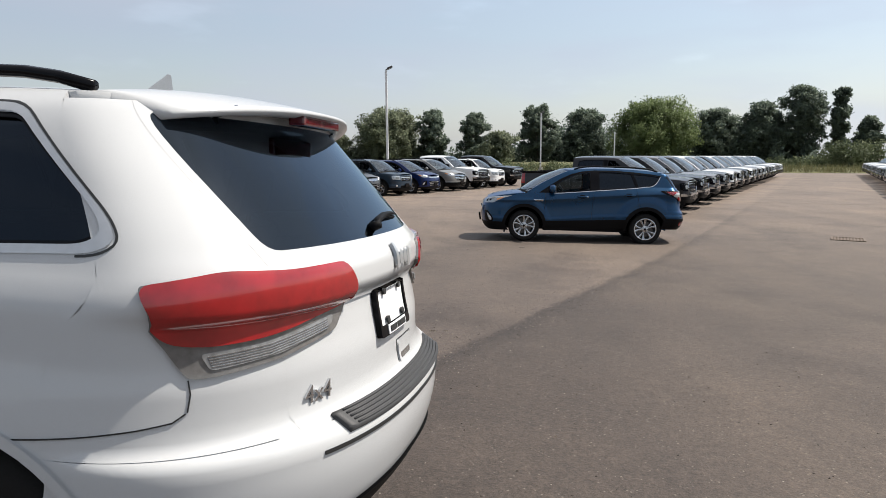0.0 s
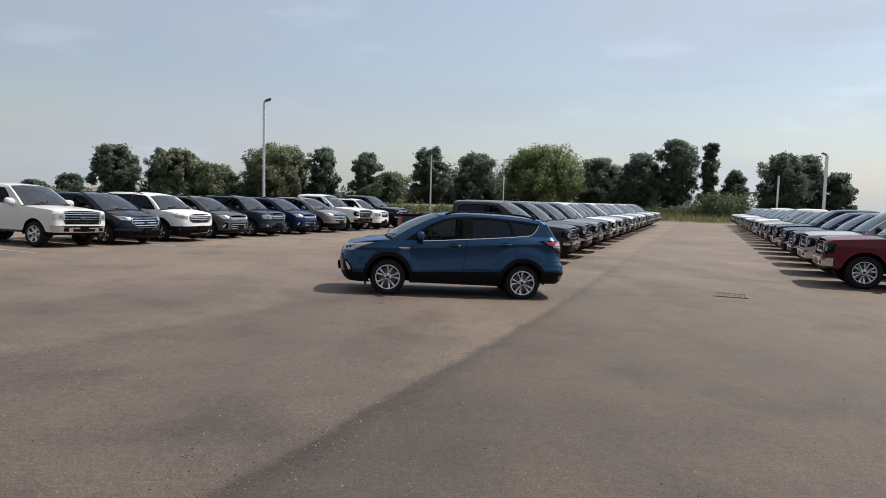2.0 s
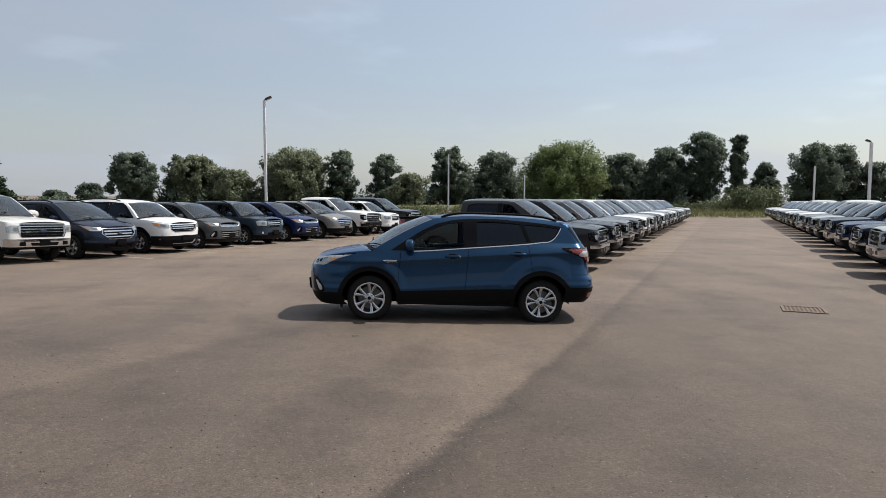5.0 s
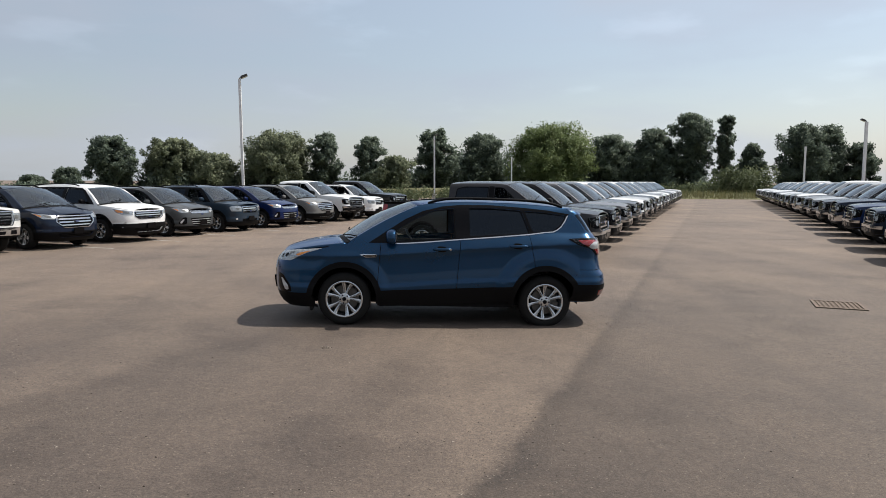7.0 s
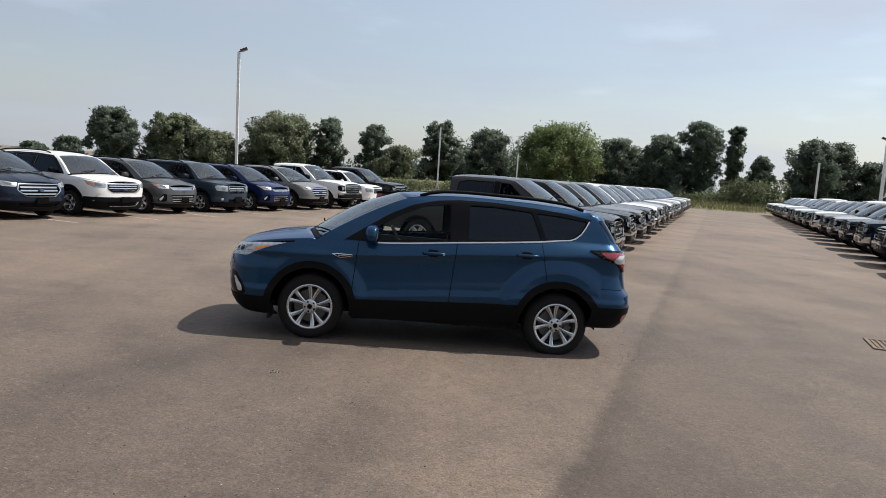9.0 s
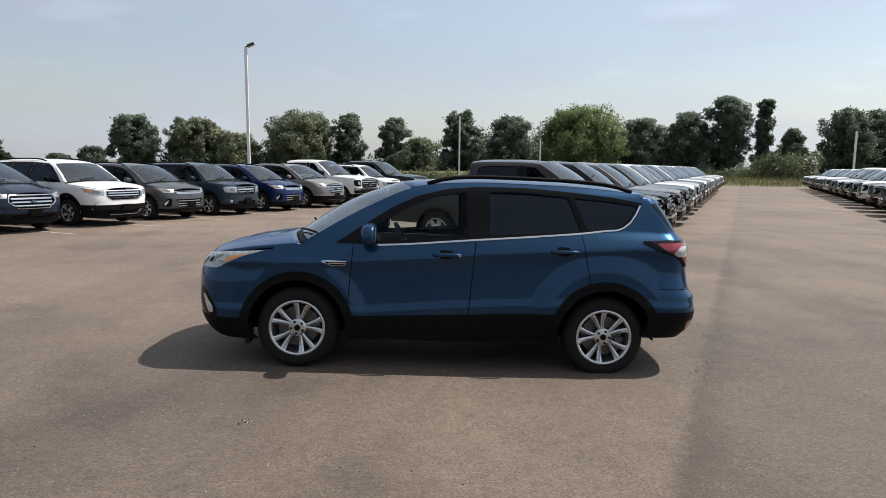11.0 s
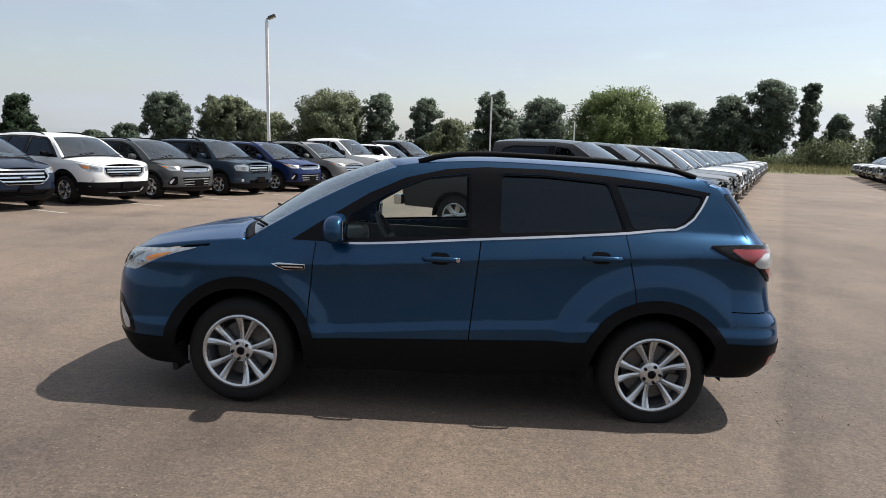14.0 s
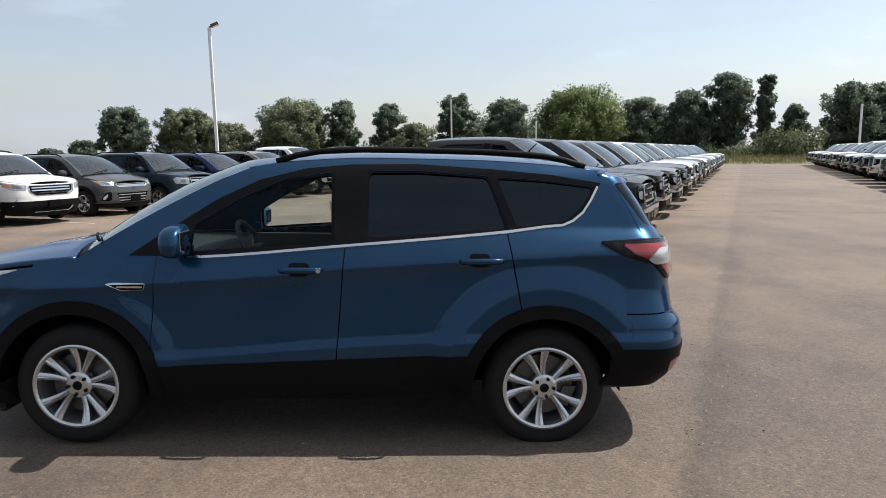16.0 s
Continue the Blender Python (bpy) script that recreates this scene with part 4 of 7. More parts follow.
        if S.get("amber"):
            part("turn_signal", panel("turn_signal", rounded(S["amber"], 0.015), fr, (), 0.05, 0.01, 0.011), M_AMBER, hs)
        part("lens", panel("lens", rounded(hl, 0.02), fr, (), 0.05, 0.0, 0.014, lip=False), M_LAMPGLASS, hs)
        if S.get("fog_pocket"):
            P("fog_pocket", panel("fog_pocket", rounded(S["fog_pocket"], 0.03), fr, (), 0.04, 0.02, 0.002), M_GLOSSBLACK)
        if S.get("fog"):
            P("fog_lamp", panel("fog_lamp", rounded(S["fog"], 0.02), fr, (), 0.04, 0.02, 0.004), S.get("fog_mat", M_WHITELENS))
    if S.get("valance"):
        zv = S["valance"]
        pts = [(s, zv) for s in span(0.03, 2 * Sf - 0.03, 0.08)] + [(s, zb(min(s, 2 * Sf - s) / Sf) - 0.005) for s in span(2 * Sf - 0.03, 0.03, 0.08)]
        vh = [h_ for h_ in holes if max(p[1] for p in h_) < zv - 0.01]
        P("lower_valance", panel("lower_valance", pts, F.front, vh, 0.08, 0.03, 0.008), M_PLASTIC)
    if S.get("bar"):
        (z0, z1), bm_ = S["bar"]
        pts = [(s, z1) for s in span(0.12, 2 * Sf - 0.12, 0.08)] + [(s, z0) for s in span(2 * Sf - 0.12, 0.12, 0.08)]
        bar = P("bumper_bar", panel("bumper_bar", pts, F.front, (), 0.08, 0.10, 0.05), bm_)
        if bm_ is M_PLASTIC:
            part("bumper_bright", panel("bumper_bright", [(s, z1 + 0.004) for s in span(0.14, 2 * Sf - 0.14, 0.08)] + [(s, z1 - 0.075) for s in span(2 * Sf - 0.14, 0.14, 0.08)], F.front, (), 0.08, 0.03, 0.056), M_CHROME, bar)
        part("bumper_intake", panel("bumper_intake", rounded([(Sf - 0.40, z0 + 0.025), (Sf + 0.40, z0 + 0.025), (Sf + 0.44, z0 + 0.10), (Sf - 0.44, z0 + 0.10)], 0.02), F.front, (), 0.08, 0.004, 0.054), M_GLOSSBLACK, bar)
        for a in (0.66, -0.66):
            fo = part("fog_pocket", panel("fog_pocket", rounded([(Sf + a - 0.09, z0 + 0.03), (Sf + a + 0.09, z0 + 0.03), (Sf + a + 0.08, z0 + 0.125), (Sf + a - 0.08, z0 + 0.125)], 0.02), F.front, (), 0.06, 0.004, 0.054), M_GLOSSBLACK, bar)
    if S.get("plate", True):
        pz = S.get("plate_z", 0.5)
        P("plate_holder", panel("plate_holder", rounded([(Sf - 0.16, pz - 0.08), (Sf + 0.16, pz - 0.08), (Sf + 0.16, pz + 0.08), (Sf - 0.16, pz + 0.08)], 0.01), F.front, (), 0.06, 0.03, 0.06), M_GLOSSBLACK)
    # rear end
    Sr = F.Sr
    if cx is None:
        zr = S["tail_split"]
        gap = S.get("rear_gap", gap)
        rl = S["rear_low"]
        sg0 = S["gate_s"]
        pts = [(s, zr - gap) for s in span(0, 2 * Sr, 0.06)] + [(s, rl) for s in span(2 * Sr, 0, 0.06)]
        P("rear_bumper", panel("rear_bumper", pts, F.rear, (), st * 0.7, 0.03))
        rw = rounded([(Sr + a, z) for a, z in both(S["rear_window"])], 0.05)
        zq = S["zroof_end"] - 0.02
        edge = S.get("gate_edge") or [(sg0, zr), (sg0, zq)]
        edge = [(s, max(zr + gap, min(zq, z))) for s, z in edge]
        pts = [(s + gap, z) for s, z in edge]
        pts = pts + [(2 * Sr - s, z) for s, z in pts[::-1]]
        tg = P("tailgate", panel("tailgate", pts, F.rear, [rw], st * 0.7, 0.03))
        part("rear_window", panel("rear_window", rw, F.rear, (), 0.08, 0.004, -0.004), S.get("rear_glass", M_TINT), tg, "dark tinted rear window")
        for sg in (-1, 1):
            rr = lambda s, z, sg=sg: F.rear(s, z, sg)
            pts = [(0, zr + gap)] + [(s - gap, z) for s, z in edge] + [(0, z) for z in span(zq, zr + gap, 0.08)[:-1]]
            P("rear_corner", panel("rear_corner", pts, rr, (), st * 0.7, 0.03))
            if S.get("taillight"):
                P("taillight", panel("taillight", rounded(S["taillight"], 0.02), rr, (), 0.05, 0.03, 0.012), M_RED, "red tail lamp")
    else:
        bt = S["bed_top"]
        rl = S["rear_low"]
        sg0 = S["gate_s"]
        pts = [(sg0, rl + 0.3), (2 * Sr - sg0, rl + 0.3), (2 * Sr - sg0, bt), (sg0, bt)]
        tg = P("tailgate", panel("tailgate", pts, F.rear, (), st, 0.06))
        part("tailgate_handle", panel("tailgate_handle", rounded([(Sr - 0.12, bt - 0.2), (Sr + 0.12, bt - 0.2), (Sr + 0.12, bt - 0.12), (Sr - 0.12, bt - 0.12)], 0.02), F.rear, (), 0.05, 0.02, 0.01), M_PLASTIC, tg)
        bb = bmesh.new()
        xe = F.xr(0.6)
        box(bb, xe - 0.02, xe + 0.16, -F.w(0.7) * 0.93, F.w(0.7) * 0.93, 0.55, 0.76, bevel=0.03)
        P("rear_bumper", bb, S.get("rear_bumper_mat", M_CHROME), "chrome step rear bumper")
        for sg in (-1, 1):
            rr = lambda s, z, sg=sg: F.rear(s, z, sg)
            P("bed_corner", panel("bed_corner", [(0, rl + 0.25), (sg0 - gap, rl + 0.25), (sg0 - gap, bt), (0, bt)], rr, (), st, 0.06))
            P("taillight", panel("taillight", rounded([(-0.08, bt - 0.42), (sg0 + 0.0, bt - 0.42), (sg0 + 0.0, bt - 0.06), (-0.08, bt - 0.06)], 0.02), rr, (), 0.05, 0.03, 0.01), M_RED, "red tail lamp")
        wi = F.w(1.2) - 0.07
        xe = F.xr(1.0) - 0.08
        walls = [("bed_floor", cx + 0.06, xe, -wi, wi, 0.70, 0.76), ("bed_front", cx + 0.03, cx + 0.08, -wi, wi, 0.76, bt - 0.013)]
        for sg in (-1, 1):
            walls.append(("bed_wall", cx + 0.085, xe, sg * wi - 0.02, sg * wi + 0.02, 0.76, bt - 0.013))
            walls.append(("bed_rail", cx + 0.03, xe + 0.05, sg * (wi + 0.035) - 0.05, sg * (wi + 0.035) + 0.05, bt - 0.012, bt + 0.012))
        for nm, *q in walls:
            wb = bmesh.new()
            box(wb, *q)
            P(nm, wb, M_PLASTIC)
        # back wall of the cab
        zt = redge(cx) - 0.0
        cb = lambda y, z: (cx + 0.0, y, z)
        out = [(-F.side(cx, z), z) for z in span(0.6, zt, 0.06)] + [(F.side(cx, z), z) for z in span(zt, 0.6, 0.06)]
        out = out[: len(out) // 2] + [(y, roof_pt(1.0, (y / F.side(cx, zt) + 1) / 2)[2]) for y in span(-F.side(cx, zt) * 0.98, F.side(cx, zt) * 0.98, 0.1)] + out[len(out) // 2 :]
        bw = rounded([(-0.6, 1.38), (0.6, 1.38), (0.56, zt - 0.07), (-0.56, zt - 0.07)], 0.05)
        P("cab_back", panel("cab_back", out, cb, [bw], 0.12, 0.03, centre=(0, 0, 1.2)))
        P("rear_window", panel("rear_window", bw, cb, (), 0.2, 0.004, -0.01, centre=(0, 0, 1.2)), M_TINT, "dark tinted rear window")
    # underside and cabin
    w0 = F.w(0.5) - 0.08
    f0, f1 = F.xf(0.4) + 0.15, F.xr(0.5) - 0.12

    def plate(nm, *q):
        bm = bmesh.new()
        box(bm, *q)
        P(nm, bm, M_PLASTIC)

    pz_ = S["pan"]
    plate("front_tray", f0 + 0.1, xa - ra, -w0 * 0.62, w0 * 0.62, zb(1.0) + 0.03, zb(1.0) + 0.12)
    plate("floor_pan", xa + ra, xb - ra, -w0, w0, pz_, pz_ + 0.08)
    plate("rear_tray", xb + ra, f1 - 0.1, -w0 * 0.62, w0 * 0.62, pz_ + 0.1, pz_ + 0.2)
    plate("rear_tunnel", xb - ra, xb + ra, -(w0 - 0.3), w0 - 0.3, pz_ + 0.02, pz_ + 0.12)
    for ax in (xa, xb):
        plate("axle", ax - 0.045, ax + 0.045, -w0, w0, hub - 0.05, hub + 0.05)
    plate("engine_bay", xa - ra, xa + ra + 0.15, -(w0 - 0.32), w0 - 0.32, pz_, hedge(xa) - 0.12)
    cab = bmesh.new()
    dx = S["dash_x"]
    zdash = belt(dx) - 0.02
    wi = F.w(0.95) - 0.1
    box(cab, dx - 0.42, dx + 0.1, -wi, wi, 0.75, zdash, bevel=0.05)
    box(cab, dx + 0.1, dx + 0.55, -0.13, 0.13, 0.5, 0.82, bevel=0.03)
    for sg in (-1, 1):
        # side linings, raised over the wheel arches
        zl, zt_ = hub + ra + 0.03, belt(dx + 0.6) - 0.05
        l0, l1 = max(dx - 0.4, xa + ra + 0.04), min(cx or xb, xb - ra - 0.04)
        box(cab, l0, l1, sg * wi - 0.03, sg * wi + 0.03, 0.45, zl)
        box(cab, dx - 0.4, (cx or F.xr(0.9) - F.Lr(0.9) - 0.15), sg * wi - 0.03, sg * wi + 0.03, zl, zt_)
    box(cab, max(dx - 0.4, xa + ra + 0.04), min(cx or xb, xb - ra - 0.05), -wi, wi, 0.42, 0.48)
    P("dashboard", cab, M_CABIN)
    for (sx, sy) in S["seats"]:
        sb = bmesh.new()
        seat(sb, sx, sy)
        P("seat", sb, M_CLOTH)
    wx, wy, wz = dx + 0.40, -0.38, zdash + 0.02
    ring = [(wx - 0.09 * math.sin(a) * 1.0 + 0.0, wy + 0.185 * math.cos(a), wz + 0.165 * math.sin(a)) for a in span(0, 2 * math.pi, 0.25)[:-1]]
    rv, rf = tube(ring, 0.016, 7, True)
    rv, rf = list(rv), list(rf)
    for q in ([(wx, wy - 0.18, wz), (wx + 0.0, wy + 0.18, wz)], [(wx, wy, wz), (wx + 0.09, wy, wz - 0.16)], [(wx - 0.25, wy, wz - 0.1), (wx, wy, wz)]):
        k = len(rv)
        a, b = tube(q, 0.022, 6)
        rv += a
        rf += [tuple(i + k for i in f) for f in b]
    add_mesh("steering_wheel", (rv, rf), M_CABIN, root)
    # mirrors
    mx, mz = S["mirror"]
    for sg in (-1, 1):
        mb = mirror_pod(mx, sg * (F.side(mx, mz - 0.06) - 0.02), mz, sg, S.get("mirror_s", 1.0))
        mp = P("door_mirror", mb, S.get("mirror_mat", paint))
        gm = bmesh.new()
        yy = sg * (F.side(mx, mz - 0.06) + 0.1 * S.get("mirror_s", 1.0))
        box(gm, mx + 0.044, mx + 0.05, yy - 0.08, yy + 0.08, mz - 0.05, mz + 0.055, bevel=0.002)
        part("mirror_glass", gm, M_CHROME, mp)
    # roof rails
    if S.get("rails"):
        r0, r1 = S["rails"]
        for sg in (-1, 1):
            path = []
            for i, x in enumerate(span(r0, r1, 0.12)):
                t = (x - r0) / (r1 - r0)
                lift = 0.040 * min(1, 7 * t, 7 * (1 - t)) ** 0.6
                zz = redge(x)
                path.append((x, sg * (F.side(x, zz) - 0.035), zz + 0.015 + lift))
            add_mesh("roof_rail", tube(path, 0.017, 8, squash=1.1), S.get("rail_mat", M_PLASTIC), root)
    wm = S["wheels"]
    yw = S["wheel_y"]
    k = 0
    for ax in (xa, xb):
        for sg in (-1, 1):
            add_wheel(root, wm, ax, sg * yw, R, sg, 11.0 + 23 * k)
            k += 1
    return root


simple_blue = simple("emblem_blue", (0.03, 0.04, 0.09), 0.15, coat=1.0)

# ---------------------------------------------------------------- the lay of the land
LEVEL = Vector((-0.022, -0.026, 1.0)).rotation_difference(Vector((0, 0, 1))).to_matrix().to_4x4()
ROW = radians(24.6)
ALONG = Vector((math.sin(ROW), math.cos(ROW)))


def ground_z(x, y):
    """The yard is level towards the far rows and rises gently to the south."""
    q = 0.022 * x + 0.026 * y
    return 0.5 * (-q + math.sqrt(q * q + 0.0016)) - 0.018


def ground_pose(x, y, turn=0.0):
    z = ground_z(x, y)
    n = Vector((ground_z(x - 1, y) - ground_z(x + 1, y), ground_z(x, y - 1) - ground_z(x, y + 1), 2.0)).normalized()
    return Matrix.Translation((x, y, z)) @ Vector((0, 0, 1)).rotation_difference(n).to_matrix().to_4x4() @ pose(0, 0, 0, 0, 0, turn)


def make_ground():
    xs = sorted(set([-900, -500, -260, -150, -90, -60, -40] + list(range(-30, 61, 2)) + [75, 100, 150, 260, 500, 900]))
    ys = sorted(set([-700, -300, -150, -80, -50, -36] + list(range(-30, 81, 2)) + [95, 120, 160, 260, 500, 900, 1600]))
    verts = [(x, y, max(-0.02, ground_z(max(-60, min(60, x)), max(-60, y)))) for x in xs for y in ys]
    n = len(ys)
    faces = [(i * n + j, (i + 1) * n + j, (i + 1) * n + j + 1, i * n + j + 1) for i in range(len(xs) - 1) for j in range(n - 1)]
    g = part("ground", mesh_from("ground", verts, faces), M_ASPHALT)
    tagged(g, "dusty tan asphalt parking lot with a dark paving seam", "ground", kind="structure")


make_ground()
# field beyond the lot: a low bank of soil that carries the grass
fv, ff = [], []
for i in range(61):
    s = -150 + i * 5.0
    for j, (d, h) in enumerate(((0.0, -0.05), (0.6, 0.10), (6.0, 0.25), (40.0, 0.4), (160.0, 0.6))):
        e = Vector((33.0, 67.0)) + Vector((math.cos(ROW * 0.35), -math.sin(ROW * 0.35))) * s + Vector((math.sin(ROW * 0.35), math.cos(ROW * 0.35))) * (d + 0.5 * math.sin(i * 1.7) * (j == 0))
        fv.append((e.x, e.y, h + 0.05 * math.sin(i * 2.1 + j)))
ff = [(i * 5 + j, (i + 1) * 5 + j, (i + 1) * 5 + j + 1, i * 5 + j + 1) for i in range(60) for j in range(4)]
field = part("field", mesh_from("field", fv, ff), M_SOIL)
tagged(field, "dry grassy field edge beyond the asphalt", "field", kind="structure")


# ---------------------------------------------------------------- vehicle tables
def suv_table(fx=1.0, fy=1.0, fz=1.0, axles=(-1.345, 1.345), R=0.35, skin=Form, nose=None, **over):
    """A compact crossover; fx, fy and fz stretch it to its relatives."""
    C = lambda *p: curve(*[(a * fx, b * fz) for a, b in p])
    byz = lambda *p: curve(*[(a * fz, b * fx) for a, b in p])
    W = lambda *p: [(a * fx, b * fz) for a, b in p]
    form = skin(
        byz(*(nose or ((0.15, -2.0), (0.3, -2.22), (0.45, -2.275), (0.6, -2.285), (0.78, -2.26), (0.9, -2.205), (1.0, -2.12), (1.1, -1.98)))),
        byz((0.28, 2.02), (0.36, 2.14), (0.47, 2.225), (0.6, 2.25), (0.72, 2.24), (0.8, 2.19), (0.95, 2.165), (1.2, 2.12), (1.3, 2.06), (1.45, 1.965), (1.58, 1.87), (1.66, 1.78)),
        curve(*[(a * fz, b * fy) for a, b in ((0.15, 0.84), (0.3, 0.875), (0.48, 0.914), (0.575, 0.893), (0.66, 0.912), (0.85, 0.926), (0.97, 0.925), (1.02, 0.920), (1.06, 0.903), (1.15, 0.872), (1.24, 0.83), (1.35, 0.785), (1.45, 0.745), (1.58, 0.68), (1.66, 0.60), (1.75, 0.45))]),
        0.55 * fx, curve((0.3 * fz, 0.46), (0.9 * fz, 0.38), (1.2 * fz, 0.31), (1.4 * fz, 0.24), (1.6 * fz, 0.2)), 3.0, 3.3, 0.6 * fz, 0.8 * fz)
    k = form.Sf / 1.25
    D = lambda *p: [(a * k, b * fz) for a, b in p]
    S = dict(
        form=form, axles=axles, R=R, arch=R + 0.085, R_=R,
        sill=C((-2.3, 0.42), (-0.9, 0.462), (0.15, 0.51), (0.95, 0.55), (2.2, 0.56)),
        belt=C((-1.5, 1.085), (-0.7, 1.10), (0.18, 1.17), (1.12, 1.255), (1.45, 1.295), (1.8, 1.30), (2.1, 1.30)),
        hedge=C((-2.25, 0.88), (-2.0, 0.955), (-1.6, 1.045), (-1.2, 1.09), (-0.85, 1.098)),
        hood=C((-2.3, 0.90), (-2.1, 0.995), (-1.8, 1.085), (-1.4, 1.155), (-1.0, 1.19)),
        redge=C((-0.6, 1.54), (-0.39, 1.60), (-0.15, 1.64), (0.3, 1.665), (0.9, 1.66), (1.4, 1.635), (1.8, 1.59), (2.0, 1.56)),
        roof=C((-0.7, 1.63), (-0.2, 1.69), (0.4, 1.715), (1.0, 1.705), (1.6, 1.66), (1.9, 1.61), (2.1, 1.57)),
        gx=byz((1.05, -1.36), (1.12, -1.27), (1.3, -0.98), (1.46, -0.70), (1.58, -0.45), (1.62, -0.33)),
        ztop=1.60 * fz, zcowl=1.12 * fz, bow=0.16, cowl_rise=0.06, zroof_end=1.595 * fz, roof_tuck=0.2,
        seams=W((-0.917, -0.873), (0.141, 0.19), (1.205, 1.115)), handles=W((-0.055, 1.035), (0.965, 1.095)),
        windows=[(W((-0.70, 1.115), (-0.69, 1.27), (-0.44, 1.425), (-0.18, 1.545), (0.11, 1.588), (0.125, 1.175)), False),
                 (W((0.295, 1.20), (0.295, 1.595), (0.6, 1.60), (1.02, 1.572), (1.13, 1.262)), True),
                 (W((1.165, 1.27), (1.05, 1.568), (1.35, 1.55), (1.64, 1.515), (1.56, 1.39), (1.46, 1.307)), True)],
        dlo=W((-1.03, 1.104), (-0.80, 1.262), (-0.55, 1.425), (-0.32, 1.535), (-0.06, 1.602), (0.2, 1.628), (0.6, 1.634), (1.05, 1.608), (1.4, 1.578), (1.675, 1.535), (1.65, 1.49), (1.58, 1.37), (1.47, 1.296), (1.12, 1.252), (0.6, 1.208), (0.18, 1.17), (-0.3, 1.13), (-0.7, 1.103)),
        pillar=W((0.117, 1.178), (0.105, 1.60), (0.29, 1.61), (0.29, 1.198)),
        clad_top=C((-1.0, 0.47), (0.15, 0.52), (1.0, 0.56)), clad_drop=0.2,
        front_low=curve((0, 0.30), (0.5, 0.25), (1, 0.23)),
        openings=[D((0.30, 0.60), (0.47, 0.70), (0.44, 0.87)), D((0.42, 0.31), (0.50, 0.44))], slats=4, slat_len=0.86, slat_w=0.035, surround=True, emblem=(0.76 * fz, 0.034), valance=0.43,
        headlight=D((0.60, 0.835), (0.56, 0.93), (0.80, 0.962), (1.14, 1.008), (1.05, 0.95), (0.90, 0.84)), amber=D((0.90, 0.925), (0.94, 0.95), (1.07, 0.975), (1.02, 0.94), (0.93, 0.89)),
        fog_pocket=D((0.72, 0.68), (0.84, 0.66), (0.97, 0.53), (0.97, 0.44), (0.80, 0.42), (0.70, 0.46)), fog=D((0.80, 0.62), (0.84, 0.61), (0.93, 0.52), (0.93, 0.465), (0.87, 0.46)), plate_z=0.5 * fz,
        tail_split=0.80 * fz, rear_low=0.36 * fz, gate_s=0.40, rear_window=[(0.66, 1.27 * fz), (0.58, 1.54 * fz)],
        taillight=[(-0.15, 1.195 * fz), (0.15, 1.215 * fz), (0.62, 1.20 * fz), (0.62, 1.1 * fz), (0.36, 0.985 * fz), (0.25, 1.0 * fz), (0.05, 1.12 * fz)],
        pan=0.26 * fz, dash_x=-0.85 * fx, seats=[(0.25 * fx, -0.38), (0.25 * fx, 0.38), (1.1 * fx, -0.38), (1.1 * fx, 0.38)],
        mirror=(-0.72 * fx, 1.20 * fz), rails=(-0.25 * fx, 1.6 * fx), wheel_y=form.w(0.5) - 0.0,
    )
    S.update(over)
    return S


